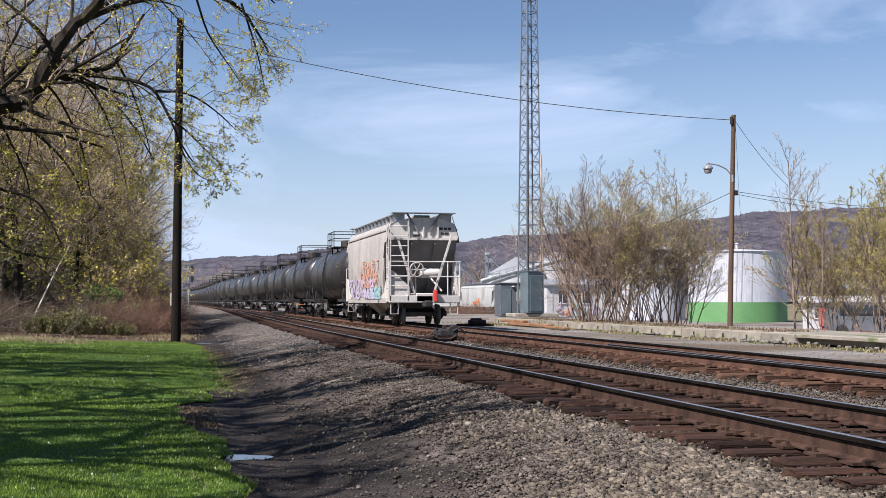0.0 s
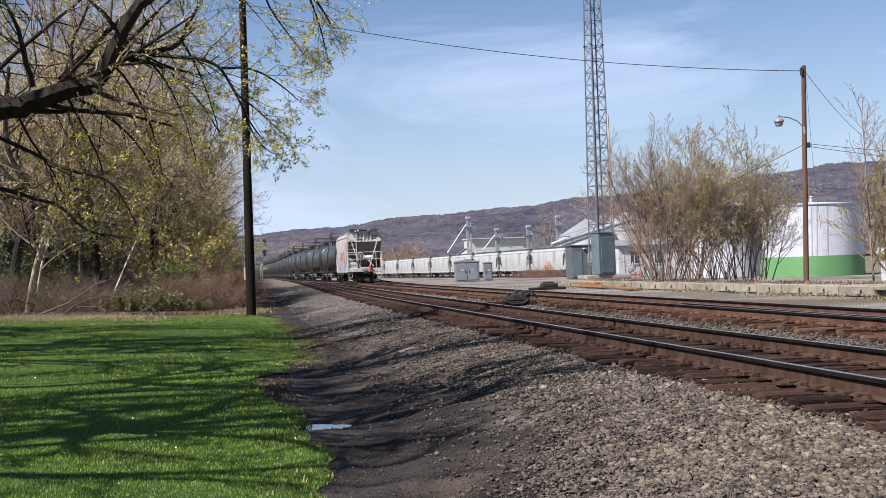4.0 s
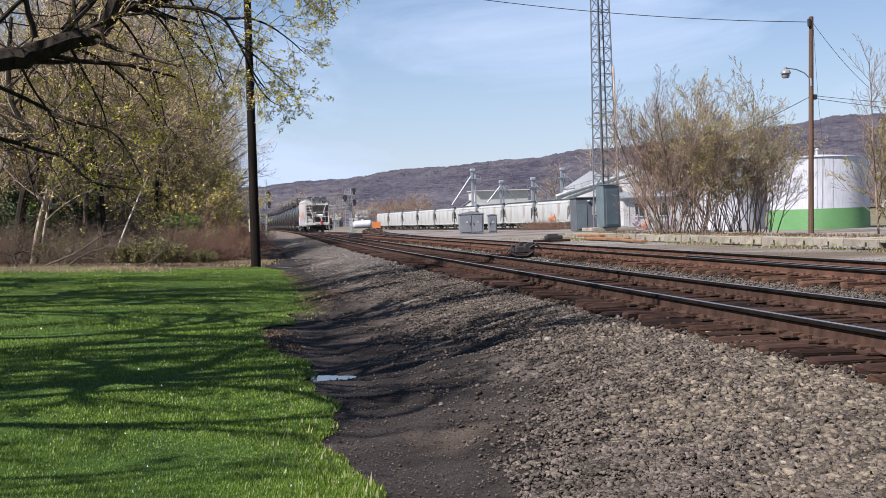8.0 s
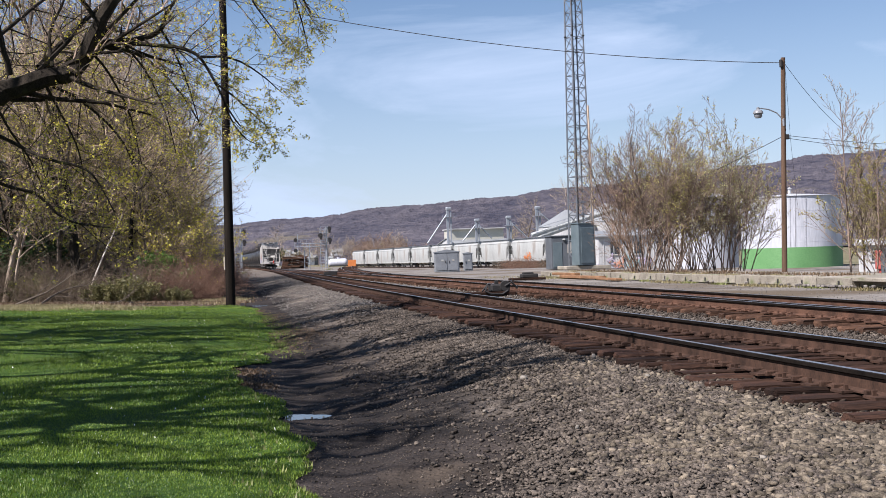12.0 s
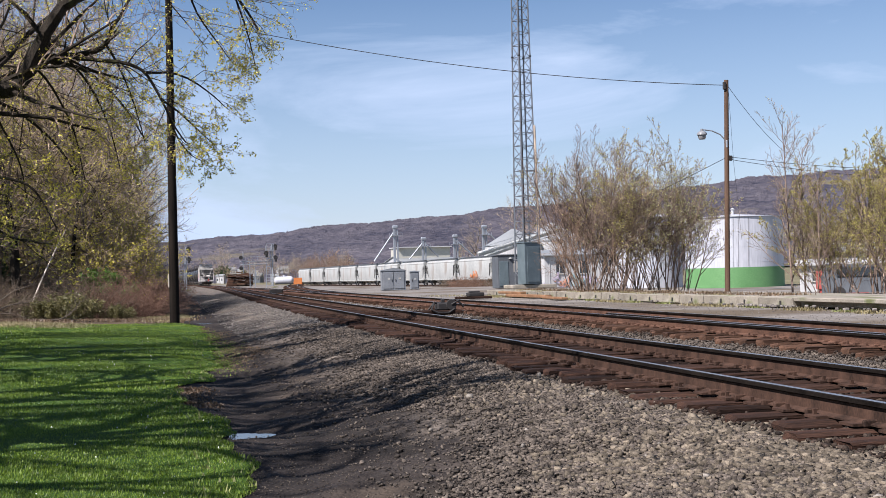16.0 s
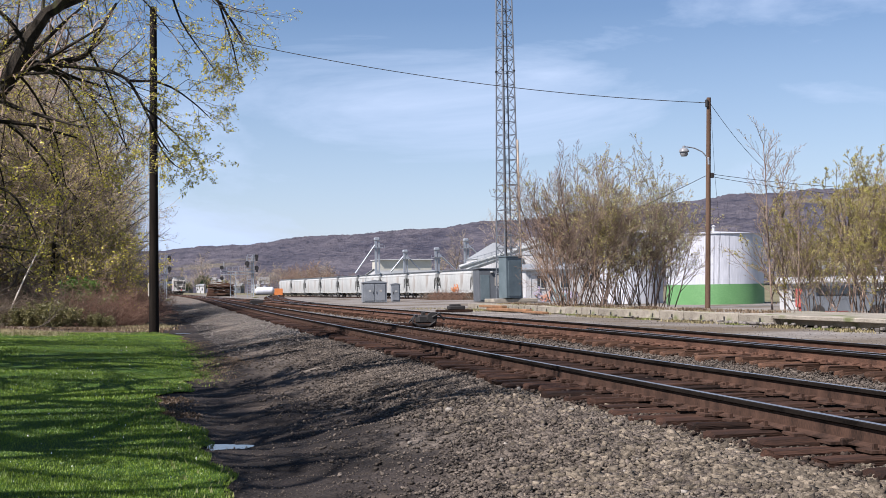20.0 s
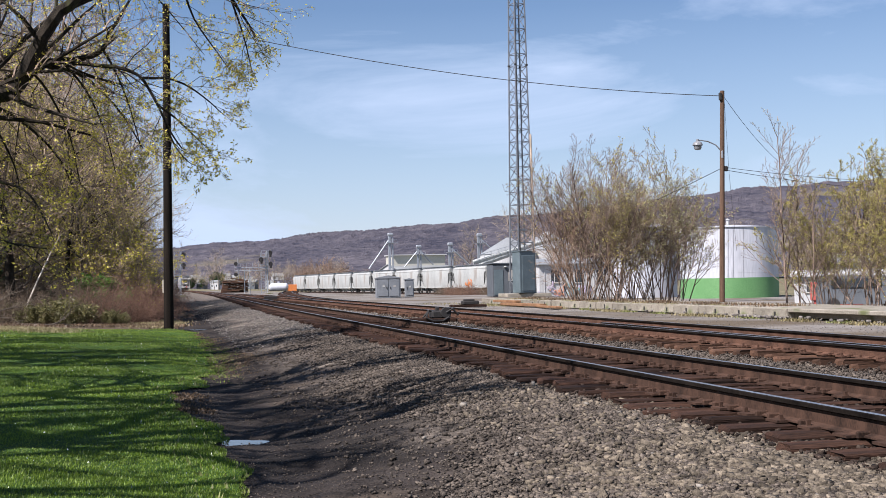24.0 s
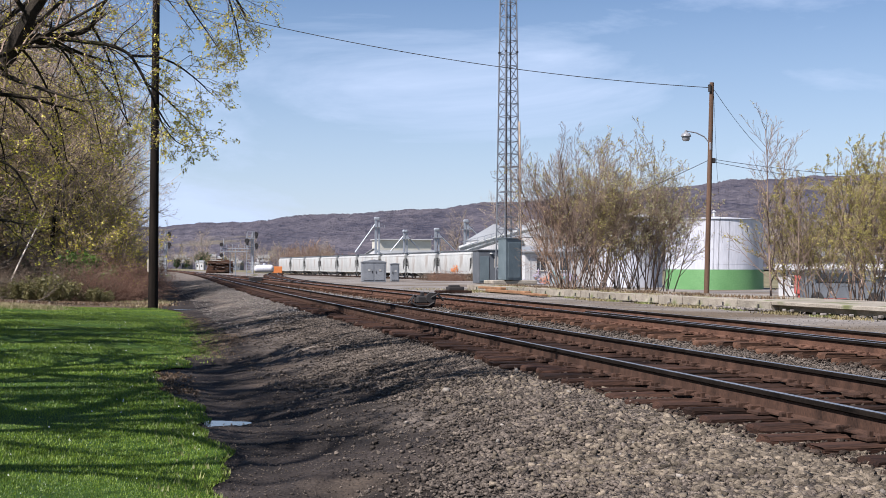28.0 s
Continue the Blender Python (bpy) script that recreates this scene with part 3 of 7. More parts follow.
lay_ties(siding, lambda y: track_b(58) + 14.0 * (max(y - 58, 0) / 182) ** 1.6 + 0.2, 60.0, 60.0, 240, WORN_TIES, TIMBER_WORN)


def fastenings(track, line, y0, y1, steel):
    """Tie plates, spikes and the rail anchors that hold the rails."""
    s = Shape()
    rng = random.Random(11)
    y = y0
    while y < y1:
        for side in (-0.75, 0.75):
            x = float(line(y)) + side
            s.box(x, y, -0.171, 0.33, 0.19, 0.02)
            for dx in (-0.1, 0.1):
                if rng.random() < 0.8:
                    s.box(x + dx, y + rng.uniform(-0.06, 0.06), -0.145, 0.03, 0.025, 0.05)
            for dy in (-0.15, 0.15):
                if rng.random() < 0.7:
                    s.box(x, y + dy, -0.155, 0.24, 0.035, 0.055, 0.01)
        y += 0.51
    tagged(part("fastenings", s, steel, track), kind="stuff")


fastenings(main_track, track_a, 2.4, 45, RUST)
fastenings(second_track, track_b, 8.0, 45, RUST_BRIGHT)

# ---- rolling stock; each car's origin is its end towards the camera, on the rail heads, its length along +y ----
def truck(parent, y, paint=DARKIRON):
    """A two-axle freight truck with side frames and four wheels."""
    frame_shape = Shape()
    for side in (-1, 1):
        x = side * 1.0
        frame_shape.loft([[(x + dx, y + py, pz) for py, pz in ((-1.15, 0.50), (-0.95, 0.66), (-0.35, 0.72), (0.35, 0.72), (0.95, 0.66), (1.15, 0.50), (1.05, 0.36), (0.72, 0.38), (0.38, 0.22), (-0.38, 0.22), (-0.72, 0.38), (-1.05, 0.36))] for dx in (-0.07, 0.07)])
        for a in (-0.89, 0.89):
            frame_shape.box(x + side * 0.09, y + a, 0.46, 0.12, 0.26, 0.22, 0.03)
        for k in (-0.14, 0.0, 0.14):
            frame_shape.tube([(x + side * 0.02, y + k, 0.26), (x + side * 0.02, y + k, 0.55)], 0.06, 8)
    frame_shape.box(0, y, 0.55, 2.1, 0.34, 0.24, 0.03)
    tr = part("truck", frame_shape, paint, parent)
    for a in (-0.89, 0.89):
        for side in (-1, 1):
            w = Shape()
            w.lathe([(0.0, -0.07), (0.12, -0.07), (0.13, -0.03), (0.36, -0.02), (0.37, -0.06), (0.42, -0.065), (0.425, 0.05), (0.455, 0.055), (0.455, 0.08), (0.0, 0.08)], "x", 20, (side * 0.76, y + a, 0.425))
            if side > 0:
                w.v = [(2 * 0.76 - vx, vy, vz) for vx, vy, vz in w.v]
            part("wheel", w, WHEEL, tr, smooth=True)
        part("axle", Shape().bar((-0.7, y + a, 0.425), (0.7, y + a, 0.425), 0.08, 8), WHEEL, tr)
    return tr


def coupler(parent, y, way):
    s = Shape()
    s.box(0, y + way * 0.1, 0.86, 0.22, 0.7, 0.24, 0.03)
    s.box(0.05, y - way * 0.34, 0.86, 0.34, 0.26, 0.3, 0.06)
    s.tube([(0.35, y, 0.80), (0.4, y - way * 0.15, 0.45), (0.25, y - way * 0.3, 0.3)], 0.03, 6)
    part("coupler", s, DARKIRON, parent)


def hull(half, floor, eave, top, y, inset=0.0, bulge=0.08, n=7):
    """The cross-section of a covered hopper at y: rounded sides and a shallow arched roof."""
    p = []
    h = half - inset
    side = [(h * 0.955, floor), (h, floor + 0.35), (h + bulge * 0.4, floor + 0.45 * (eave - floor)), (h, eave - 0.35), (h * 0.93, eave)]
    roof = [(h * 0.93 * math.cos(a), eave + (top - eave) * math.sin(a) ** 0.9) for a in np.linspace(0.25, math.pi / 2, n)]
    right = side + roof
    p = right + [(-x, z) for x, z in right[-2::-1]]
    return [(x, y, z) for x, z in p]


def ladder(x0, x1, y, z0, z1, rungs, flip=False):
    s = Shape()
    for x in (x0, x1):
        s.box(x, y, (z0 + z1) / 2, 0.05, 0.04, z1 - z0)
    for k in range(rungs):
        z = z0 + (z1 - z0) * (k + 0.5) / rungs
        s.bar((x0, y, z), (x1, y, z), 0.018, 6)
    return s


def scrawl(s, rng, y0, y1, z0, z1, x, wide, count):
    """Sprayed strokes on a car side: bent flat bands a few millimetres off the sheet."""
    for _ in range(count):
        y, z = rng.uniform(y0, y1), rng.uniform(z0, z1)
        pts = [(y, z)]
        for _ in range(4):
            y, z = y + rng.uniform(-0.35, 0.35), z + rng.uniform(-0.4, 0.4)
            pts.append((min(max(y, y0), y1), min(max(z, z0), z1)))
        for (a, b), (c, d) in zip(pts, pts[1:]):
            u, v = c - a, d - b
            k = math.hypot(u, v) or 1
            nu, nv = -v / k * wide / 2, u / k * wide / 2
            s.add([(x(b), a + nu, b + nv), (x(b), a - nu, b - nv), (x(d), c - nu, d - nv), (x(d), c + nu, d + nv)], [(0, 1, 2, 3)])


def hopper_car(label, length, paint, group, tagged_side=True):
    """A covered hopper: hull with sloping end sheets, end platforms, ladders, rails, running boards, trucks."""
    car = thing("covered_hopper_car", label, "railcar", group)
    half, floor, eave, top = 1.52, 1.06, 4.05, 4.48
    body = Shape()
    cut = 1.35
    inner = np.concatenate([[cut + 0.12], np.linspace(cut + 0.3, length - cut - 0.3, 8), [length - cut - 0.12]])
    body.loft([hull(half, floor, eave, top, y) for y in inner], caps=False)
    part("hull", body, paint, car, smooth=True)
    for ya, yb in ((0.33, cut + 0.12), (length - cut - 0.12, length - 0.33)):
        # over the end platforms only the top of the hull runs on, cut away in a curve at the sides
        hood = Shape()
        rows = []
        for k in range(5):
            y = ya + (yb - ya) * k / 4
            near_end = min(y, length - y)
            z_cut = 3.45 - 2.2 * max(0.0, (near_end - 0.85) / (cut + 0.12 - 0.85)) ** 2.0
            rows.append([(px, py, max(pz, z_cut)) for px, py, pz in hull(half, floor, eave, top, y)])
        hood.loft(rows, closed=False, caps=False)
        part("hood", hood, paint, car, smooth=True)
    for way, y in ((1, 0.0), (-1, length)):
        at = lambda k: y + way * k
        end = Shape()
        # upper end sheet, then the slope sheet that runs in under the hull
        ring = hull(half - 0.03, floor, eave, top, 0)
        upper = [(px, at(0.35), pz) for px, _, pz in ring if pz > 3.5]
        upper = sorted(upper, key=lambda q: math.atan2(q[2] - 3.55, q[0]))
        upper = [(half - 0.05, at(0.35), 3.55)] + upper + [(-half + 0.05, at(0.35), 3.55)]
        end.add(upper, [tuple(range(len(upper)))])
        part("end_sheet", end, ENDGREY if paint is CARWHITE else paint, car)
        # slope sheet with its shade painted in as dark grey
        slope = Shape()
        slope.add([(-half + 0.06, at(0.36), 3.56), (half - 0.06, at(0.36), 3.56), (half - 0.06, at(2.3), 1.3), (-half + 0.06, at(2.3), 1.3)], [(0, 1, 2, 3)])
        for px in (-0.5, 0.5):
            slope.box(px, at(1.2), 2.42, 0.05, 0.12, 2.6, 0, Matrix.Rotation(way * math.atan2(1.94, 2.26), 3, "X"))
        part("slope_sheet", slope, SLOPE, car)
        rib = Shape()
        for px in (-0.62, 0.0, 0.62):
            rib.box(px, at(0.31), 4.0, 0.06, 0.08, 0.8)
        rib.box(0, at(0.31), 3.58, 2.9, 0.07, 0.09)
        part("end_rib", rib, ENDGREY if paint is CARWHITE else paint, car)
        sill = Shape()
        sill.box(0, at(0.06), 1.06, 3.0, 0.12, 0.3, 0.02)
        sill.box(0, at(0.75), 1.13, 0.7, 1.5, 0.36, 0.02)
        part("end_sill", sill, ENDGREY if paint is CARWHITE else paint, car)
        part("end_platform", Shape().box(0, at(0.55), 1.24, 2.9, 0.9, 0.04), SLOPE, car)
        brace = Shape()
        for px in (-1, 1):
            brace.tube([(px * 1.18, at(0.12), 3.75), (px * 0.42, at(0.16), 1.35)], 0.06, 4)
            brace.box(px * 1.47, at(0.75), 1.95, 0.05, 0.10, 2.0)
        part("brace", brace, ENDGREY if paint is CARWHITE else paint, car)
        for px in (-1, 1):
            gusset = Shape()
            gusset.plate([(px * 1.5, at(0.08), 0.98), (px * 1.5, at(1.9), 0.98), (px * 1.5, at(1.9), 1.2), (px * 1.5, at(1.3), 1.32), (px * 1.5, at(0.5), 2.1), (px * 1.5, at(0.08), 2.1)], 0.03)
            part("side_plate", gusset, ENDGREY if paint is CARWHITE else paint, car)
        x0 = -1.45 * way
        part("ladder", ladder(x0, x0 + 0.75 * way, at(0.02), 1.0, 4.3, 8), ENDGREY if paint is CARWHITE else paint, car)
        sl = Shape()
        for dy in (0.1, 0.5):
            sl.box(x0 * 1.05, at(dy), 2.6, 0.04, 0.05, 3.3)
        for k in range(8):
            sl.bar((x0 * 1.05, at(0.1), 1.1 + 0.42 * k), (x0 * 1.05, at(0.5), 1.1 + 0.42 * k), 0.018)
        part("side_ladder", sl, ENDGREY if paint is CARWHITE else paint, car)
        part("end_plate", Shape().plate([(x0, at(0.10), 1.05), (x0 + 0.85 * way, at(0.10), 1.05), (x0 + 0.85 * way, at(0.10), 1.55), (x0 + 0.1 * way, at(0.10), 2.25), (x0, at(0.10), 2.25)], 0.03), ENDGREY if paint is CARWHITE else paint, car)
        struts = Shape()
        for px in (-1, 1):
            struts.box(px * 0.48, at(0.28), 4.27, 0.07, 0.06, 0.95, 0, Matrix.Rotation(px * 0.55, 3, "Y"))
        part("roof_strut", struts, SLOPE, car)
        hand = Shape()
        for z in (2.0, 2.62):
            hand.bar((-1.5, at(0.03), z), (1.5, at(0.03), z), 0.025)
        for px in (-1.5, 0.98, 1.5):
            hand.bar((px, at(0.03), 1.0), (px, at(0.03), 2.62), 0.025)
        part("handrail", hand, ENDGREY if paint is CARWHITE else paint, car)
        for px in (-1, 1):
            step = Shape().tube([(px * 1.42, at(0.1), 1.0), (px * 1.42, at(0.1), 0.45), (px * 1.1, at(0.1), 0.45), (px * 1.1, at(0.1), 0.95)], 0.025, 4)
            part("step", step, ENDGREY if paint is CARWHITE else paint, car)
        coupler(car, at(-0.1), way)
    boards = Shape()
    for px in (-1.0, 1.0):
        boards.box(px, length / 2, 4.62, 0.5, length - 0.5, 0.03)
        for k in range(int(length)):
            boards.box(px, 0.5 + k, 4.45, 0.45, 0.05, 0.34)
    for y in (0.35, length - 0.35):
        boards.box(0, y, 4.66, 2.7, 0.6, 0.03)
        for px in (-1.2, 1.2):
            boards.tube([(px, y, 4.64), (px * 1.12, y, 4.2)], 0.02, 4)
    part("running_board", boards, GALV, car)
    for k in range(int(length / 3)):
        part("roof_hatch", Shape().box(0, 1.6 + 3 * k, 4.54, 0.7, 1.9, 0.12, 0.03), paint, car)
    for side in (-1, 1):
        part("top_chord", Shape().box(side * 1.475, length / 2, 3.98, 0.05, length - 0.9, 0.10, 0.015), paint, car)
        part("side_sill", Shape().box(side * 1.49, length / 2, 1.0, 0.08, length - 1.6, 0.22, 0.01), paint, car)
    bays = max(2, round((length - 5) / 4))
    for k in range(bays):
        y = length / 2 + (k - (bays - 1) / 2) * 3.6
        b = Shape()
        b.loft([[(sx * w, y + sy * d, z) for sx, sy in ((-1, -1), (1, -1), (1, 1), (-1, 1))] for w, d, z in ((1.3, 1.7, 1.15), (0.5, 0.45, 0.4), (0.5, 0.45, 0.28))])
        part("discharge_bay", b, paint, car)
    truck(car, 1.95)
    truck(car, length - 1.95)
    return car


def tank_car():
    """A black tank car: barrel with domed ends, top fittings inside a railed platform, saddles, ladders, trucks."""
    car = thing("tank_car", "black tank car with railed top platform and stained sides", "railcar", "tank cars of the train")
    L, r, zc = 17.0, 1.5, 2.55
    barrel = Shape()
    ends = [(r * math.sin(a), 0.75 * (1 - math.cos(a))) for a in np.linspace(0.02, math.pi / 2, 8)]
    prof = [(q, 0.75 + d) for q, d in ends] + [(r, L / 2 - 0.01)]
    prof += [(q, L - h) for q, h in prof[::-1]]
    barrel.lathe(prof, "y", 40, (0, 0, zc))
    part("tank", barrel, TANKBLACK, car, smooth=True)
    for y in (1.55, 5.0, 8.5, 12.0, 15.45):
        part("band", Shape().lathe([(r, -0.05), (r + 0.018, -0.045), (r + 0.018, 0.045), (r, 0.05)], "y", 40, (0, y, zc)), TANKBLACK, car, smooth=True)
    part("dome_housing", Shape().lathe([(0.5, 3.95), (0.5, 4.5), (0.42, 4.56), (0.0, 4.57)], "z", 20, (0, L / 2, 0)), TANKBLACK, car, smooth=True)
    deck = Shape()
    for px in (-0.85, 0.85):
        deck.box(px, L / 2, 4.12, 0.5, 2.8, 0.05)
        for dy in (-1.2, 1.2):
            deck.box(px, L / 2 + dy, 3.95, 0.08, 0.08, 0.35)
    for dy in (-1.15, 1.15):
        deck.box(0, L / 2 + dy, 4.12, 2.2, 0.5, 0.05)
    part("walkway", deck, DARKIRON, car)
    rails = Shape()
    for px in (-1.1, 1.1):
        for z in (4.6, 5.0):
            rails.bar((px, L / 2 - 1.4, z), (px, L / 2 + 1.4, z), 0.025)
        for dy in (-1.4, -0.45, 0.45, 1.4):
            rails.bar((px, L / 2 + dy, 4.1), (px, L / 2 + dy, 5.0), 0.025)
    for dy in (-1.4, 1.4):
        rails.bar((-1.1, L / 2 + dy, 5.0), (1.1, L / 2 + dy, 5.0), 0.025)
        rails.bar((-1.1, L / 2 + dy, 4.6), (1.1, L / 2 + dy, 4.6), 0.025)
    part("platform_rail", rails, DARKIRON, car)
    for px in (-1, 1):
        lad = Shape()
        for dy in (-0.22, 0.22):
            lad.tube([(px * 1.56, L / 2 + dy, 0.6), (px * 1.58, L / 2 + dy, 2.6), (px * 1.35, L / 2 + dy, 3.6), (px * 1.1, L / 2 + dy, 4.15)], 0.025, 5)
        for z in np.arange(0.7, 3.4, 0.38):
            lad.bar((px * 1.57, L / 2 - 0.22, z), (px * 1.57, L / 2 + 0.22, z), 0.018, 5)
        part("ladder", lad, DARKIRON, car)
        mark = Shape()
        for y, w in ((3.0, 0.9), (6.3, 0.25), (11.3, 0.25), (13.8, 0.7)):
            for k in range(2):
                a0 = 0.18 + 0.13 * k
                mark.lathe([(r + 0.006, -w / 3 * (0.6 + 0.2 * k)), (r + 0.006, w / 3)], "y", 2, (0, y, zc), (math.pi - a0 - 0.05 if px < 0 else a0), 0.05)
        tagged(part("faded_marking", mark, YELLOW if px < 0 else CARGREY, car, "faded lettering as plain bars"), kind="stuff")
    for way, y in ((1, 0.0), (-1, L)):
        at = lambda k: y + way * k
        sill = Shape()
        sill.box(0, at(1.5), 0.98, 0.6, 3.0, 0.4, 0.02)
        sill.box(0, at(0.15), 0.95, 2.8, 0.25, 0.28, 0.02)
        for px in (-1.35, 1.35):
            sill.box(px, at(1.6), 1.02, 0.1, 3.1, 0.14)
        part("stub_sill", sill, DARKIRON, car)
        saddle = Shape()
        saddle.loft([[(1.2, at(k), 1.75), (1.3, at(k), 1.1), (-1.3, at(k), 1.1), (-1.2, at(k), 1.75)] for k in (1.9, 2.25)])
        part("saddle", saddle, DARKIRON, car)
        hand = Shape()
        for z in (1.5, 1.95):
            hand.bar((-1.4, at(0.1), z), (1.4, at(0.1), z), 0.022)
        for px in (-1.4, -0.5, 0.5, 1.4):
            hand.bar((px, at(0.1), 1.0), (px, at(0.1), 1.95), 0.022)
            if abs(px) > 1:
                hand.tube([(px, at(0.1), 1.95), (px, at(1.4), 1.95), (px, at(2.2), 1.1)], 0.022, 5)
        part("end_handrail", hand, DARKIRON, car)
        coupler(car, at(-0.1), way)
    truck(car, 2.1)
    truck(car, L - 2.1)
    return car


# the last car of the train, with graffiti, a brake wheel and a red end marker
HOPPER_LENGTH, TANK_PITCH, TANKS = 12.6, 18.0, 25
last_car = hopper_car("dirty white covered hopper with graffiti at the train's tail", HOPPER_LENGTH, CARWHITE, "cars of the train")
wheel_shape = Shape()
wheel_shape.tube([(0.29 * math.cos(a), 0, 0.29 * math.sin(a)) for a in np.linspace(0, 2 * math.pi, 25)], 0.03, 6, False)
for k in range(6):
    a = k * math.pi / 3
    wheel_shape.bar((0.05 * math.cos(a), 0, 0.05 * math.sin(a)), (0.28 * math.cos(a), 0, 0.28 * math.sin(a)), 0.022, 5)
wheel_shape.bar((0, -0.05, 0), (0, 0.4, 0), 0.05, 8)
wheel_shape.v = [(x - 0.36, y - 0.1, z + 2.28) for x, y, z in wheel_shape.v]
part("brake_wheel", wheel_shape, CARWHITE, last_car, "white spoked brake wheel")
rig = Shape()
rig.bar((-0.36, 0.2, 2.28), (-0.36, 0.2, 1.2), 0.03)
rig.tube([(-0.5, 0.15, 2.5), (-0.55, 0.12, 1.9), (-0.4, 0.12, 1.3)], 0.02, 5)
rig.lathe([(0.0, -0.45), (0.16, -0.45), (0.2, -0.35), (0.2, 0.35), (0.16, 0.45), (0, 0.45)], "x", 14, (0.35, 0.55, 2.15))
rig.bar((0.3, 0.5, 2.0), (0.75, 0.15, 1.4), 0.04)
part("brake_gear", rig, ENDGREY, last_car, smooth=True)
part("end_marker", Shape().box(0.42, -0.12, 1.2, 0.17, 0.14, 0.5, 0.03), RED, last_car, "red end-of-train marker")
spray_rng = random.Random(3)
side_x = lambda z: -1.552 - 0.02 * math.sin((z - 1.0) / 3.2 * math.pi)
for name, paint, y0, y1, z0, z1, w, n in (("graffiti", SPRAY_ORANGE, 2.4, 7.4, 1.6, 2.75, 0.07, 60), ("graffiti", VIOLET, 3.2, 11.2, 1.12, 1.95, 0.09, 60), ("graffiti", TEAL, 1.8, 5.0, 1.12, 1.6, 0.09, 34), ("graffiti", SLATE, 2.0, 11.0, 1.2, 2.6, 0.025, 30)):
    g = Shape()
    scrawl(g, spray_rng, y0, y1, z0, z1, side_x, w, n)
    tagged(part(name, g, paint, last_car), kind="stuff", label="sprayed " + {"faded_orange_spray": "faded orange", "violet_spray_paint": "violet", "teal_spray_paint": "teal"}.get(paint.name, "dark grey") + " strokes")
marks = Shape()
for x, z, w in ((0.75, 4.02, 0.16), (0.95, 4.02, 0.12), (1.12, 4.02, 0.12), (0.82, 3.82, 0.12), (1.0, 3.82, 0.18), (-0.3, 3.72, 0.3)):
    marks.box(x, 0.338, z, w, 0.01, 0.10)
tagged(part("reporting_mark", marks, DARKIRON, last_car, "dark lettering as plain bars"), kind="stuff")

tank_cars = [tank_car()]
for _ in range(TANKS - 1):
    tank_cars.append(copy_thing(tank_cars[0], pose(0, 0, 0)))

# ---- poles, wires, tower ----
def wooden_pole(name, label, at, height, r0, r1, lean, paint):
    p = thing(name, label, "utility pole", "poles", at=at)
    s = Shape()
    n = 12
    pts = [(lean[0] * k / n, lean[1] * k / n, height * k / n) for k in range(n + 1)]
    s.tube(pts, [r0 + (r1 - r0) * k / n for k in range(n + 1)], 14)
    part("shaft", s, paint, p, smooth=True)
    return p


def wire(name, a, b, sag, r, label, n=24):
    a, b = Vector(a), Vector(b)
    s = Shape()
    s.tube([a.lerp(b, k / n) - Vector((0, 0, sag * 4 * (k / n) * (1 - k / n))) for k in range(n + 1)], r, 5)
    return solid(name, s, DARKIRON, label, "cable", "overhead wires")


left_pole = wooden_pole("utility_pole", "tall dark creosoted pole at the edge of the lawn", (0.16, 47.7, -0.7), 12.6, 0.19, 0.13, (0.06, 0), POLE_DARK)
tag = Shape().box(-0.19, 0, 1.75, 0.05, 0.12, 0.5, 0.01)
part("conduit_guard", tag, PALEWOOD, left_pole, "pale strip fixed low on the pole")
right_pole = wooden_pole("utility_pole", "weathered brown lamp pole on the loading platform", (21.12, 43.7, 0.0), 8.25, 0.105, 0.085, (0.24, 0), POLE_BROWN)
gear = Shape()
gear.tube([(0.17, 0, 5.85), (-0.1, -0.02, 6.12), (-0.45, -0.04, 6.26), (-0.75, -0.05, 6.30), (-0.86, -0.05, 6.30)], 0.025, 6)
gear.box(0.14, -0.02, 5.75, 0.08, 0.16, 0.3, 0.02)
part("lamp_arm", gear, GALV, right_pole, "curved galvanised lamp arm")
head = Shape()
head.lathe([(0.0, 0.24), (0.05, 0.24), (0.06, 0.16), (0.15, 0.12), (0.19, 0.05), (0.20, 0.0)], "z", 16, (-0.88, -0.05, 6.10))
part("lamp_head", head, ENAMEL, right_pole, "grey enamel lamp head", smooth=True)
bowl = Shape().lathe([(0.15, 0.0), (0.15, -0.10), (0.11, -0.17), (0.0, -0.18)], "z", 16, (-0.88, -0.05, 6.10))
part("lamp_bowl", bowl, ENAMEL, right_pole, "ribbed glass bowl", smooth=True)
knob = Shape()
knob.box(0.3, 0, 5.2, 0.16, 0.14, 0.2, 0.03)
part("insulator", knob, DARKIRON, right_pole)
part("insulator", Shape().box(0.12, -0.06, 8.02, 0.1, 0.12, 0.3, 0.02), DARKIRON, right_pole)
conduit = Shape().tube([(0.36, 0.1, 8.0), (0.50, 0.12, 5.0), (0.75, 0.15, 2.0)], 0.006, 5)
part("drop_cable", conduit, DARKIRON, right_pole)
wire("overhead_wire", (0.22, 47.7, 11.3), (21.3, 43.7, 8.05), 0.55, 0.014, "dark wire slung from pole to pole across the tracks")
wire("overhead_wire", (21.36, 43.7, 8.1), (33, 58, 6.0), 0.5, 0.010, "thin dark wire running off the lamp pole")
wire("overhead_wire", (21.4, 43.7, 5.25), (44, 52, 5.8), 0.5, 0.010, "thin dark wire running off the lamp pole")
wire("overhead_wire", (21.4, 43.7, 5.15), (44, 54, 5.3), 0.5, 0.010, "thin dark wire running off the lamp pole")
wire("overhead_wire", (21.2, 43.7, 5.2), (26.2, 86.3, 3.2), 0.3, 0.012, "dark wire from the lamp pole to the mast cabinet")


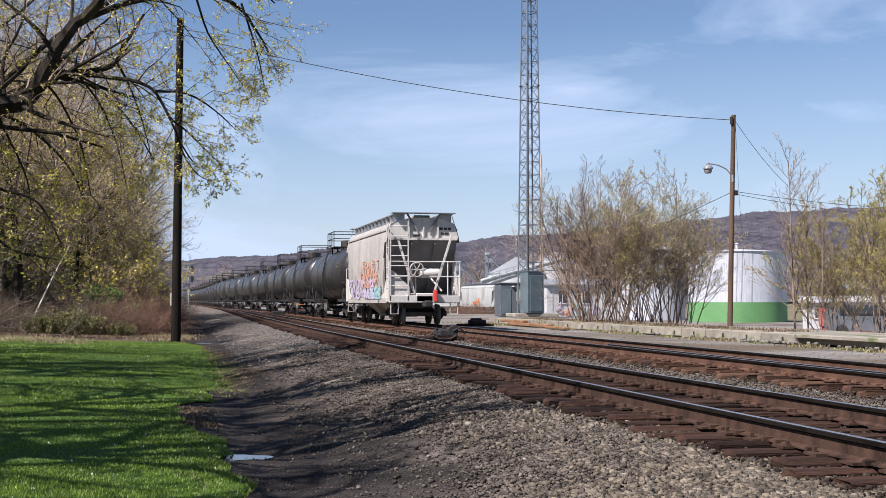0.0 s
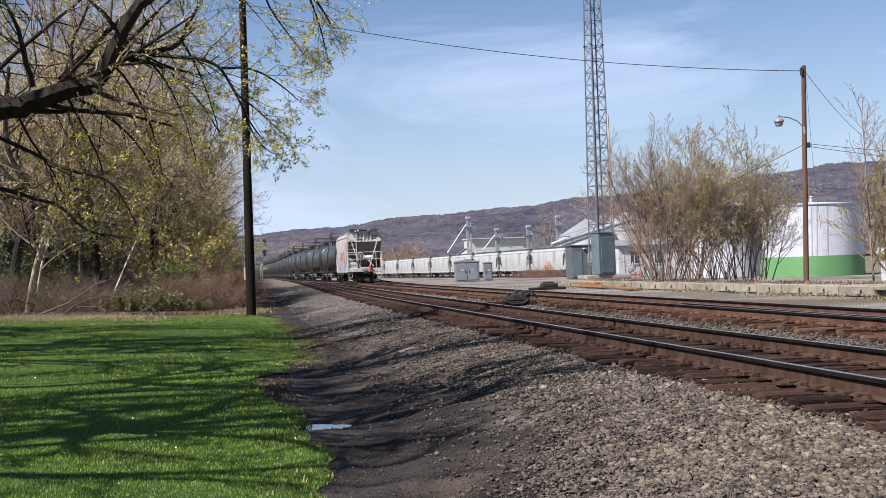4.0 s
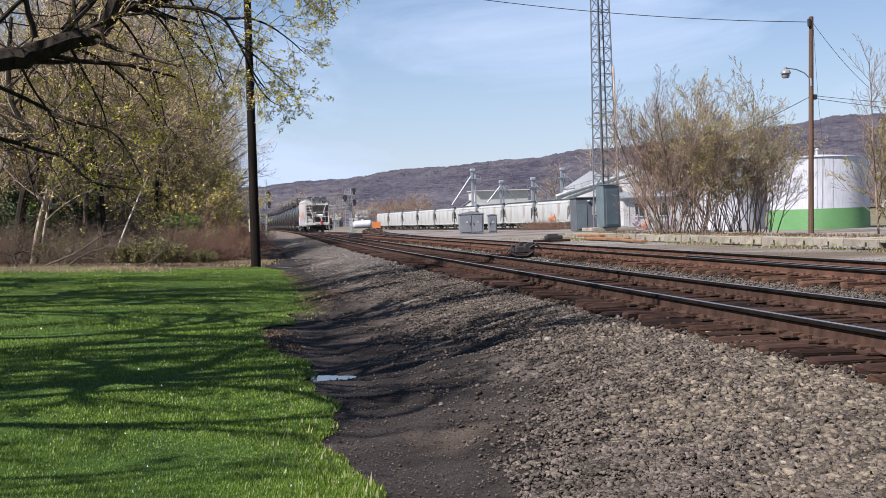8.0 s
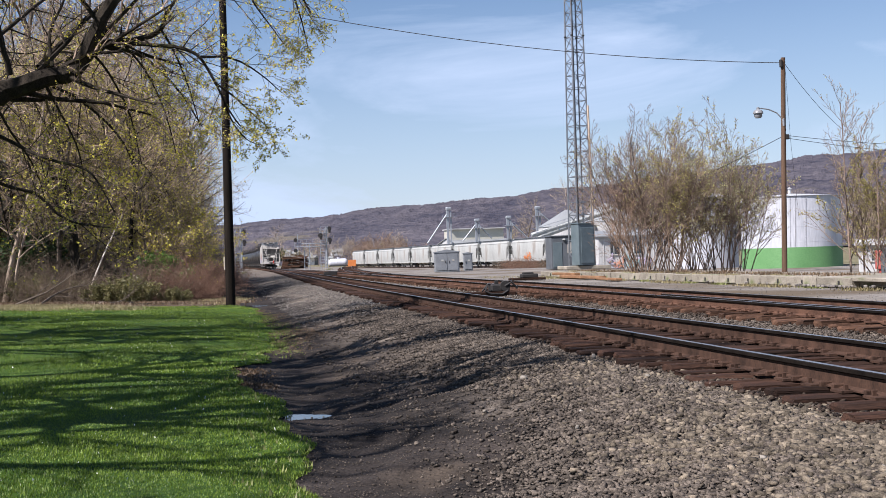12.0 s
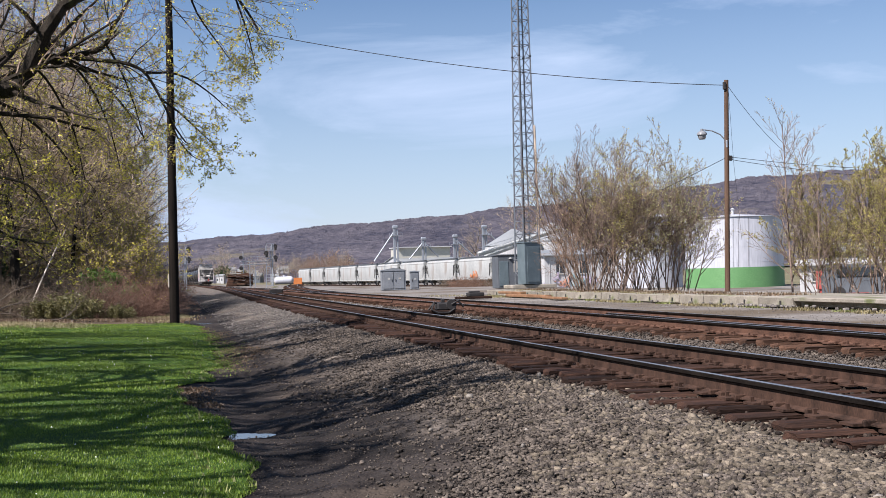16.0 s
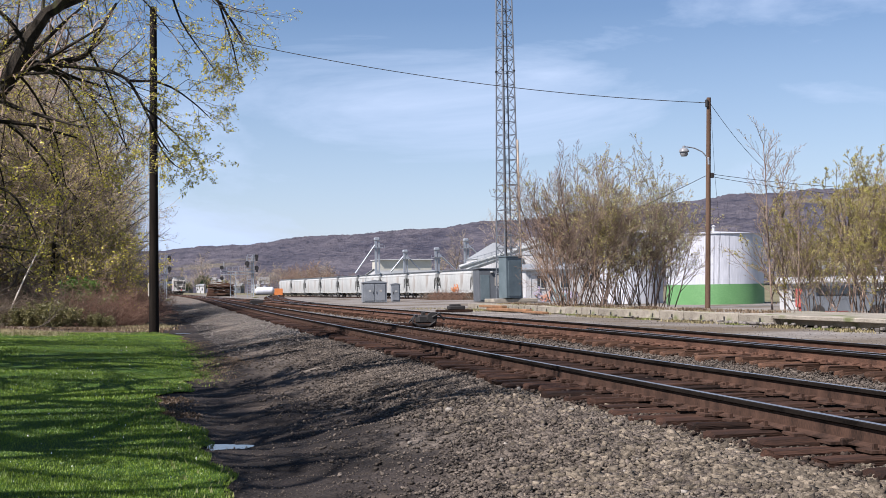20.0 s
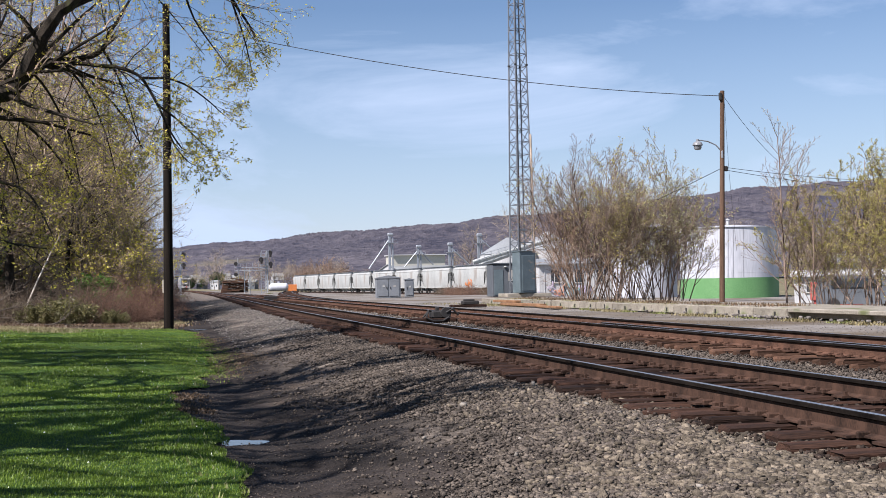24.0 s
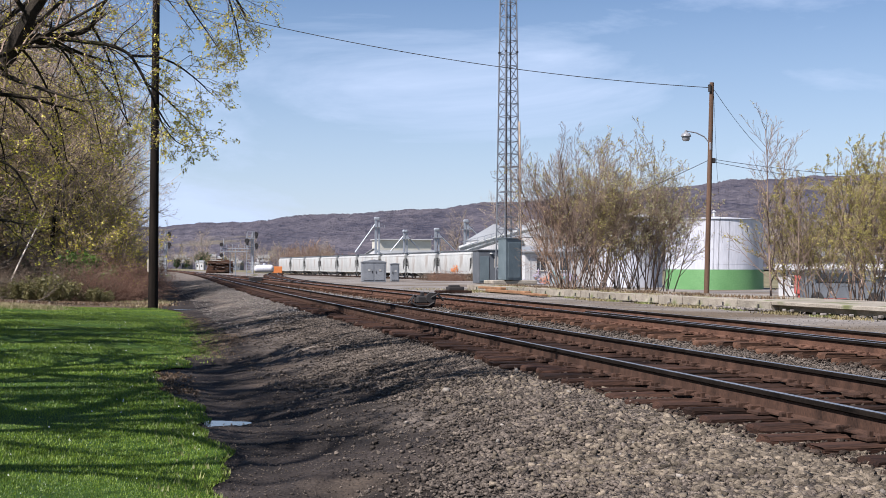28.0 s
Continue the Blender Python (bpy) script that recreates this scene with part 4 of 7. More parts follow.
def lattice_tower(at, width, height):
    """A square lattice mast of constant width with rungs and zigzag bracing."""
    t = thing("lattice_tower", "grey steel lattice radio mast rising out of view", "tower", at=at, turn=14)
    h = width / 2
    corners = [(-h, -h), (h, -h), (h, h), (-h, h)]
    for cx, cy in corners:
        part("leg", Shape().bar((cx, cy, 0), (cx * 0.36, cy * 0.36, height), 0.058, 6), TOWERSTEEL, t)
    bay = 0.95
    n = int(height / bay)
    for k in range(4):
        (ax, ay), (bx, by) = corners[k], corners[(k + 1) % 4]
        s = Shape()
        for i in range(n):
            z0, z1 = i * bay, (i + 1) * bay
            q0, q1 = 1 - 0.64 * z0 / height, 1 - 0.64 * z1 / height
            s.bar((ax * q0, ay * q0, z0), (bx * q0, by * q0, z0), 0.034, 4)
            if i % 2:
                s.bar((ax * q0, ay * q0, z0), (bx * q1, by * q1, z1), 0.029, 4)
            else:
                s.bar((bx * q0, by * q0, z0), (ax * q1, ay * q1, z1), 0.029, 4)
        tagged(part("bracing", s, TOWERSTEEL, t), kind="stuff")
    clamp = Shape()
    for z in (17.2, 24.0, 31.0):
        for cx, cy in corners:
            clamp.box(cx * (1 - 0.64 * z / height), cy * (1 - 0.64 * z / height), z, 0.16, 0.16, 0.12, 0.02)
    tagged(part("clamp", clamp, DARKIRON, t), kind="stuff")
    feeder = Shape().bar((0.1, h * 0.6, 0.3), (0.08, h * 0.5, height), 0.05, 6)
    part("feeder_cable", feeder, DARKIRON, t)
    return t


tower = lattice_tower((26.3, 88.0, 0.05), 1.35, 40.0)
solid("slab", Shape().box(26.4, 87.8, -0.08, 3.4, 2.6, 0.26, 0.03), CONCRETE, "pale concrete slab under the mast", "slab", kind="structure")
housing = thing("equipment_cabinet", "tall blue-grey steel cabinet at the foot of the mast", "cabinet", at=(26.1, 86.9, 0.05), turn=14)
part("body", Shape().box(0, 0, 1.56, 1.35, 1.1, 3.05, 0.03), BLUEGREY, housing)
part("roof", Shape().box(0, 0, 3.12, 1.45, 1.2, 0.08, 0.02), BLUEGREY, housing)
part("door", Shape().box(0.05, -0.57, 1.5, 1.05, 0.04, 2.6, 0.01), BLUEGREY, housing)
side_pole = wooden_pole("utility_pole", "slim grey-brown pole strapped beside the mast", (27.15, 87.6, 0.0), 12.0, 0.13, 0.09, (-0.1, 0), GREYBARK)
shed = thing("equipment_shed", "slate grey metal equipment shed with grey door", "shed", at=(26.75, 95.5, -0.25), turn=-4)
part("body", Shape().box(0, 0, 1.3, 1.9, 2.4, 2.6, 0.03), SLATE, shed)
part("roof", Shape().box(0, 0, 2.66, 2.05, 2.55, 0.1, 0.02), SLATE, shed)
part("door", Shape().box(-0.45, -1.22, 1.15, 0.75, 0.04, 2.0, 0.01), BLUEGREY, shed)
part("panel", Shape().box(0.55, -1.22, 1.7, 0.4, 0.05, 0.9, 0.01), CARGREY, shed, "pale vent panel")
part("lamp", Shape().lathe([(0.0, 0.1), (0.12, 0.08), (0.14, 0.0), (0.0, -0.02)], "z", 12, (0.1, -1.28, 2.35)), CARGREY, shed)
for x, y, w, d, h, name, label in ((19.1, 105, 2.1, 1.7, 1.75, "signal_cabinet", "slate grey signal cabinet with double doors and shallow gabled roof"), (21.6, 108, 0.78, 0.7, 1.6, "signal_cabinet", "narrow slate grey relay cabinet")):
    c = thing(name, label, "cabinet", "trackside cabinets", at=(x, y, -0.27), turn=-6)
    part("body", Shape().box(0, 0, h / 2, w, d, h, 0.03), CABINET, c)
    roof = Shape()
    roof.loft([[(-w / 2 - 0.06, dy, h), (0, dy, h + 0.14 * w / 1.4), (w / 2 + 0.06, dy, h), (w / 2 + 0.06, dy, h - 0.06), (-w / 2 - 0.06, dy, h - 0.06)] for dy in (-d / 2 - 0.06, d / 2 + 0.06)])
    part("roof", roof, CABINET, c)
    for k in (-1, 1) if w > 1 else (0,):
        dw = w * (0.42 if w > 1 else 0.8)
        door = part("door", Shape().box(k * w * 0.225, -d / 2 - 0.02, h * 0.5, dw, 0.04, h * 0.82, 0.01), CABINET, c)
        part("notice", Shape().box(k * w * 0.225 + 0.05, -d / 2 - 0.05, h * 0.58, 0.2, 0.012, 0.16), CARGREY, door, "small white notice")
        part("handle", Shape().box(k * w * 0.225 - dw * 0.35 * (k or 1), -d / 2 - 0.06, h * 0.5, 0.04, 0.05, 0.2), DARKIRON, door)

# ---- the low loading platform ----
platform = thing("loading_platform", "low weathered concrete loading platform with a broken edge", "platform", kind="structure")
part("deck", Shape().box(19.6, 44, -0.11, 3.5, 48.0, 0.24, 0.02), CONCRETE, platform)
part("back_wall", Shape().box(21.2, 44, -0.65, 0.3, 48.0, 0.84, 0.02), CONCRETE, platform)
block_rng = random.Random(21)
blocks = []
for k in range(3):
    s = Shape()
    s.box(0, 0, 0, 0.3, 1.985, 0.30, 0.02)
    s.v = [(x + block_rng.uniform(-0.02, 0.02), y + block_rng.uniform(-0.02, 0.02), z + block_rng.uniform(-0.02, 0.015)) for x, y, z in s.v]
    s.kind = 1
    s.box(-0.155, block_rng.uniform(-0.5, 0.5), -0.02, 0.03, 0.10, 0.14, 0.01)
    blocks.append(s.mesh("edge_block", [CONCRETE, DARKIRON]))
y = 33.2
while y < 67:
    ob = part("edge_block", block_rng.choice(blocks), None, platform)
    ob.matrix_basis = pose(17.72 + block_rng.uniform(-0.02, 0.02), y, -0.11 + block_rng.uniform(-0.012, 0.012), 0, block_rng.uniform(-2, 2), block_rng.uniform(-0.5, 0.5))
    y += 2.0
part("edge_beam", Shape().box(17.75, 27.2, -0.02, 0.26, 10.4, 0.12, 0.02), CONCRETE, platform, "undercut edge of the deck where the wall has fallen")
rubble = Shape()
for _ in range(110):
    a = block_rng.uniform(0.02, 0.075)
    yy = block_rng.choice([block_rng.uniform(22, 36), block_rng.uniform(32, 62)])
    rubble.box(block_rng.uniform(17.0, 17.7), yy, -0.22 + a * 0.3, a * 1.6, a * 1.3, a, a * 0.2, Matrix.Rotation(block_rng.uniform(0, 3), 3, "Z"))
tagged(part("rubble", rubble, PALE_STONE, platform), kind="stuff")
for at, size, turn in (((17.0, 57.0, -0.17), (0.35, 6.0, 0.14), 2), ((16.6, 51.5, -0.19), (0.3, 3.4, 0.10), -3), ((17.2, 60.5, -0.05), (0.3, 4.0, 0.12), 1)):
    solid("plank", Shape().box(0, 0, 0, *size, 0.02), PLANK, "rotten brown timber lying in front of the platform", "plank", "loose timbers", at=at, turn=turn)

# ---- switch gear ----
sw = thing("switch_machine", "black switch machine on long ties beside the track", "switch machine", "switch gear", at=(14.6, 58.0, -0.24))
part("base_tie", Shape().box(0, 0, 0.05, 1.7, 0.26, 0.12, 0.02).box(0, 0.6, 0.05, 1.7, 0.26, 0.12, 0.02), TIMBER, sw)
part("motor_box", Shape().box(0.1, 0.3, 0.2, 0.8, 0.6, 0.2, 0.04), DARKIRON, sw)
part("cover", Shape().box(0.05, 0.3, 0.33, 0.5, 0.4, 0.1, 0.03), DARKIRON, sw)
stand = thing("switch_stand", "low black switch stand with crank arms between the tracks", "switch stand", "switch gear", at=(8.5, 38.0, -0.27))
part("base_tie", Shape().box(-0.2, -0.25, 0.06, 1.5, 0.24, 0.14, 0.02).box(-0.2, 0.3, 0.06, 1.5, 0.24, 0.14, 0.02), TIMBER, stand)
part("gear_box", Shape().box(0, 0, 0.24, 0.45, 0.5, 0.26, 0.05), DARKIRON, stand)
part("lever", Shape().tube([(-0.1, 0, 0.30), (-0.3, -0.1, 0.38), (-0.5, -0.15, 0.15)], 0.03, 6).tube([(0.1, 0, 0.30), (0.3, 0.1, 0.36), (0.45, 0.1, 0.15)], 0.03, 6), DARKIRON, stand)
part("target", Shape().box(0.0, 0, 0.42, 0.12, 0.12, 0.12, 0.02), DARKIRON, stand)
part("crank", Shape().lathe([(0.0, -0.03), (0.16, -0.03), (0.18, 0.0), (0.16, 0.03), (0.0, 0.03)], "y", 14, (0.22, -0.28, 0.30)).tube([(0.22, -0.3, 0.30), (0.42, -0.34, 0.42), (0.62, -0.3, 0.22)], 0.035, 6), DARKIRON, stand)
part("connecting_rod", Shape().bar((-0.3, -0.1, 0.1), (-2.1, -0.1, 0.02), 0.03, 6).bar((0.3, 0.1, 0.1), (1.2, 0.2, 0.02), 0.03, 6), DARKIRON, stand)
part("chain", Shape().tube([(-0.35, -0.3, 0.36), (-0.45, -0.4, 0.16), (-0.25, -0.45, 0.06), (0.1, -0.42, 0.05), (0.3, -0.35, 0.16)], 0.035, 5), DARKIRON, stand)
small = thing("switch_machine", "small black switch machine between the converging tracks", "switch machine", "switch gear", at=(8.8, 104.0, -0.27))
part("motor_box", Shape().box(0, 0, 0.2, 1.1, 0.8, 0.4, 0.06), DARKIRON, small)
part("base_tie", Shape().box(0, 0, 0.04, 1.9, 0.5, 0.1, 0.02), TIMBER, small)


# ---- signals where the tracks join ----
def signal_mast(at, height, bracket, label):
    m = thing("signal_mast", label, "railway signal", "signals", at=at)
    part("mast", Shape().bar((0, 0, 0), (0, 0, height), 0.10, 8), GALV, m)
    part("foundation", Shape().box(0.2, 0, 0.1, 1.1, 0.9, 0.5, 0.04), CONCRETE, m)
    lad = Shape()
    for dx in (-0.95, -0.25):
        lad.bar((dx, 0.1, 0), (dx, 0.1, height - 0.2), 0.07, 4)
    for k in range(int(height / 0.42)):
        lad.bar((-0.95, 0.1, 0.42 * k), (-0.25, 0.1, 0.42 * k), 0.045, 4)
    part("ladder", lad, GALV, m)
    for dx, z in ((0.42, height - 0.35), (0.42, height - 1.95)) if not bracket else ((0.42, height - 0.3), (0.45, height - 2.0), (-0.95, height - 1.3)):
        head = part("signal_head", Shape().lathe([(0.0, -0.12), (0.33, -0.12), (0.36, -0.06), (0.33, 0.0), (0.2, 0.1), (0.0, 0.12)], "y", 20, (dx, -0.25, z)), DARKIRON, m)
        part("hood", Shape().box(dx + 0.05, -0.4, z - 0.32, 0.34, 0.34, 0.62, 0.06), DARKIRON, head)
        part("bracket", Shape().bar((0, 0, z), (dx, -0.2, z), 0.05, 5), GALV, m)
    cage = Shape()
    for z in (height - 0.95, height - 2.7):
        cage.box(-0.3, 0, z, 1.1, 0.8, 0.06)
        for dx in (-0.85, 0.2):
            cage.bar((dx, -0.4, z), (dx, -0.4, z + 1.05), 0.035, 4)
        cage.bar((-0.85, -0.4, z + 1.05), (0.2, -0.4, z + 1.05), 0.035, 4)
        cage.bar((-0.85, -0.4, z + 0.55), (0.2, -0.4, z + 0.55), 0.03, 4)
    if bracket:
        for z in (height - 2.5, height - 2.95):
            cage.bar((0, 0, z), (-4.9, 0, z), 0.06, 6)
        for dx in (-1.3, -2.2, -3.1, -4.0, -4.9):
            cage.bar((dx, 0, height - 2.95), (dx, 0, height - 1.8), 0.035, 4)
        cage.bar((0, 0, height - 1.8), (-4.9, 0, height - 1.8), 0.035, 4)
        cage.bar((-4.4, 0, height - 4.2), (-4.4, 0, height - 1.0), 0.06, 5)
        for z in (height - 1.9, height - 3.5):
            part("signal_head", Shape().lathe([(0.0, -0.1), (0.3, -0.1), (0.3, 0.0), (0.0, 0.1)], "y", 16, (-4.75, -0.2, z)), DARKIRON, m)
        for dx in (-2.6, -3.4):
            cage.bar((dx, 0.6, 0), (dx, 0.6, height - 2.6), 0.06, 5)
        for k in range(5):
            cage.bar((-2.6, 0.6, 0.3 + 0.8 * k), (-3.4, 0.6, 0.7 + 0.8 * k), 0.035, 4)
    part("cage", cage, GALV, m)
    return m


signal_mast((2.55, 192.0, -0.5), 6.9, False, "slim grey signal mast with two dark round heads and a ladder")
signal_mast((15.4, 187.0, -0.4), 6.7, True, "grey bracket signal mast with dark round heads and a side arm")

# ---- stack of old ties ----
stack = thing("tie_stack", "long stack of old brown timber ties beside the track", "timber stack", at=(14.2, 252.0, -0.5))
stack_rng = random.Random(4)
for layer in range(10):
    for k in range(3):
        part("old_tie", Shape().box(-1.7 + 1.68 * k + stack_rng.uniform(-0.06, 0.06), stack_rng.uniform(-0.4, 0.4), 0.14 + 0.275 * layer, 1.72, 1.2, 0.262, 0.02, Matrix.Rotation(stack_rng.uniform(-0.03, 0.03), 3, "Y")), TIMBER_WORN if stack_rng.random() < 0.75 else TIMBER, stack)
part("end_tie", Shape().box(-2.2, -0.5, 0.9, 1.2, 0.3, 1.8, 0.03, Matrix.Rotation(0.3, 3, "Y")).box(0.4, 0, 2.95, 2.6, 0.25, 0.22, 0.02, Matrix.Rotation(0.12, 3, "Y")), TIMBER_WORN, stack)

# ---- stored hopper cars on the far siding ----
stored = hopper_car("pale grey covered hopper standing on the far siding", 17.6, CARGREY, "stored hopper cars")
heading = math.degrees(math.atan2(50.0 - 37.0, 169.0))
stored_rail = thing("siding_track", "weedy siding under the stored hopper cars", "railway track", "tracks", "structure")
for side in (-0.75, 0.75):
    rail("rail", stored_rail, lambda y, s=side: 50.6 - 13.0 * (y - 183.0) / 169.0 + s, [150, 183, 220, 300, 372], "", -0.9)
for k in range(9):
    y0 = 183.6 + 18.75 * k
    m = pose(50.6 - 13.0 * (y0 - 183.0) / 169.0, y0, -0.9, 0, 0, heading)
    ob = stored if k == 0 else copy_thing(stored, m)
    ob.matrix_basis = m
tagm = Shape()
tag_rng = random.Random(9)
scrawl(tagm, tag_rng, 7.0, 10.5, 1.15, 2.3, lambda z: -1.56, 0.18, 16)
tagged(part("graffiti", tagm, ORANGE, stored, "sprayed orange strokes"), kind="stuff")
white_tank = thing("tank_car", "small white tank car beyond the signals", "railcar", at=(30.2, 330, -0.6), turn=78)
part("tank", Shape().lathe([(0.05, -2.6), (0.6, -2.5), (1.0, -2.1), (1.05, -1.8), (1.05, 1.8), (1.0, 2.1), (0.6, 2.5), (0.05, 2.6)], "y", 24, (0, 0, 1.2)), TANKWHITE, white_tank, smooth=True)
part("dome", Shape().lathe([(0.35, 2.1), (0.35, 2.6), (0.0, 2.65)], "z", 14), TANKWHITE, white_tank)
part("frame", Shape().box(0, 0, 0.3, 1.6, 5.0, 0.3, 0.03), DARKIRON, white_tank)
solid("container", Shape().box(0, 0, 0.9, 2.4, 3.0, 1.8, 0.03), ORANGE, "orange steel container in the distance", "container", at=(34.3, 336, -0.6))

# ---- the grain and feed works behind the siding ----
def gabled_hall(name, label, at, turn, w, d, eave, ridge, paint, roof_paint, clerestory=0.0, openings=()):
    """A long metal hall: four walls, two roof slopes, ribs, and maybe a raised monitor along the ridge."""
    b = thing(name, label, "building", at=at, turn=turn)
    wall = Shape()
    t = 0.2
    wall.box(0, -d / 2 + t / 2, eave / 2, w, t, eave)
    wall.box(0, d / 2 - t / 2, eave / 2, w, t, eave)
    for sx in (-1, 1):
        x = sx * (w / 2 - t / 2)
        wall.loft([[(x + dx, -d / 2 + t, 0), (x + dx, d / 2 - t, 0), (x + dx, d / 2 - t, eave), (x + dx, 0, ridge), (x + dx, -d / 2 + t, eave)] for dx in (-t / 2, t / 2)])
    part("wall", wall, paint, b)
    for sy in (-1, 1):
        r = Shape()
        r.loft([[(x, sy * (d / 2 + 0.4), eave - 0.15), (x, 0, ridge + 0.05), (x, 0, ridge + 0.2), (x, sy * (d / 2 + 0.4), eave)] for x in (-w / 2 - 0.3, w / 2 + 0.3)])
        part("roof", r, roof_paint, b)
    ribs = Shape()
    for k in range(int(w / 1.2)):
        ribs.box(-w / 2 + 0.6 + 1.2 * k, -d / 2 - 0.03, eave / 2, 0.08, 0.06, eave - 0.1)
    part("rib", ribs, paint, b)
    for x, z, ww, hh in openings:
        opening = part("window", Shape().box(x, -d / 2 - 0.02, z, ww, 0.06, hh, 0.01), GLASS_DARK, b)
        part("window_sill", Shape().box(x, -d / 2 - 0.05, z - hh / 2 - 0.05, ww + 0.2, 0.12, 0.1, 0.01), ENDGREY, opening)
        part("window_head", Shape().box(x, -d / 2 - 0.05, z + hh / 2 + 0.05, ww + 0.2, 0.12, 0.1, 0.01), ENDGREY, opening)
    if clerestory:
        part("monitor", Shape().box(0, 0, ridge + clerestory / 2 - 0.4, w * 0.96, d * 0.35, clerestory + 0.8), CREAM, b)
        part("monitor_roof", Shape().box(0, 0, ridge + clerestory + 0.1, w, d * 0.42, 0.22), SIDING, b)
    return b


gabled_hall("warehouse", "white metal warehouse with a raised monitor roof", (64.2, 312, -1.6), 3, 14.6, 22, 6.0, 7.4, SIDING, ROOFGREY, 2.3)
gabled_hall("warehouse", "long low white building with graffiti behind the bushes", (49.6, 141, -1.3), 0, 15.0, 14, 4.2, 4.7, SIDING, ROOFGREY, 0.0, ((-5.6, 2.7, 1.0, 1.4), (-2.8, 2.7, 1.0, 1.4), (0.0, 2.7, 1.0, 1.4), (2.8, 2.7, 1.0, 1.4)))
daub_rng = random.Random(15)
for paint, x0 in ((VIOLET, 42.2), (SPRAY_ORANGE, 43.4), (TEAL, 45.2), (VIOLET, 46.6)):
    daub = Shape()
    for k in range(14):
        ax, az = x0 + daub_rng.uniform(0, 1.7), daub_rng.uniform(-1.0, 0.35)
        daub.bar((ax, 133.88, az), (ax + daub_rng.uniform(-0.5, 0.5), 133.88, az + daub_rng.uniform(-0.6, 0.6)), 0.07, 4)
    solid("graffiti", daub, paint, "faded sprayed strokes along the foot of the white wall", "graffiti", "wall graffiti", kind="stuff")
gabled_hall("warehouse", "low white building behind the young trees", (53.4, 87, -1.2), -30, 9.0, 5, 2.2, 2.35, SIDING, SIDING, 0.0, ((-2.9, 1.2, 1.3, 0.7), (-0.9, 1.05, 0.8, 1.3), (1.2, 1.2, 1.3, 0.7), (3.2, 1.2, 1.0, 0.7)))
gabled_hall("warehouse", "cream building half hidden by trees", (57.6, 93, -1.2), -30, 4.5, 5, 3.2, 3.7, CREAM, ROOFGREY)


def elevator_leg(at, height, spouts):
    """A bucket elevator: boxed leg, head house and slanting spouts."""
    e = thing("grain_elevator", "grey steel bucket elevator with slanting spouts", "elevator", "elevator legs", at=at)
    part("leg_casing", Shape().box(0, 0, height / 2, 0.5, 0.45, height, 0.03), GALV, e)
    part("leg_casing", Shape().box(0.65, 0, height / 2, 0.32, 0.32, height - 0.6, 0.03), GALV, e)
    part("head", Shape().box(0.2, 0, height + 0.25, 1.2, 0.8, 0.7, 0.18), GALV, e)
    part("work_platform", Shape().box(0.4, 0, height - 1.5, 2.0, 1.4, 0.1).box(0.4, -1.0, height - 0.9, 2.0, 0.05, 0.06).box(1.8, 0, height - 1.35, 0.06, 0.06, 0.7).box(-1.0, 0, height - 1.35, 0.06, 0.06, 0.7), GALV, e)
    for dx, dz in spouts:
        part("spout", Shape().bar((0.2, 0, height - 0.4), (dx, 0, dz), 0.16, 8), GALV, e)


elevator_leg((46.0, 250, -1.4), 12.3, [(-4.4, 5.5)])
elevator_leg((56.6, 272, -1.4), 10.4, [(-3.2, 6.0), (3.6, 6.4)])
elevator_leg((59.3, 252, -1.4), 10.2, [(5.5, 4.8)])
elevator_leg((65.2, 250, -1.4), 12.0, [(5.8, 6.6)])


def conveyor(a, b, label):
    c = thing("conveyor", label, "conveyor", "conveyors")
    a, b = Vector(a), Vector(b)
    s = Shape()
    s.tube([a, b], 0.42, 6)
    part("gallery", s, PALEGREEN, c)
    walk_rail = Shape().bar(a + Vector((0, -0.6, 1.0)), b + Vector((0, -0.6, 1.0)), 0.05, 4)
    for k in range(int((b - a).length / 1.2)):
        q = a.lerp(b, (k + 0.5) / int((b - a).length / 1.2))
        walk_rail.bar(q + Vector((0, -0.6, 0.3)), q + Vector((0, -0.6, 1.0)), 0.04, 4)
    part("walkway_rail", walk_rail, GALV, c)
    legs = Shape()
    n = int((b - a).length / 6)
    for k in range(1, n):
        p = a.lerp(b, k / n)
        for dx in (-0.5, 0.5):
            legs.bar((p.x + dx, p.y, -1.5), (p.x, p.y, p.z), 0.09, 5)
    part("trestle", legs, GALV, c)


conveyor((51.9, 203.0, 4.3), (66.9, 203.0, 8.3), "pale grey inclined conveyor gallery with a walkway")
conveyor((53.0, 203.0, 3.8), (59.8, 203.0, 6.0), "pale grey inclined conveyor gallery with a walkway")


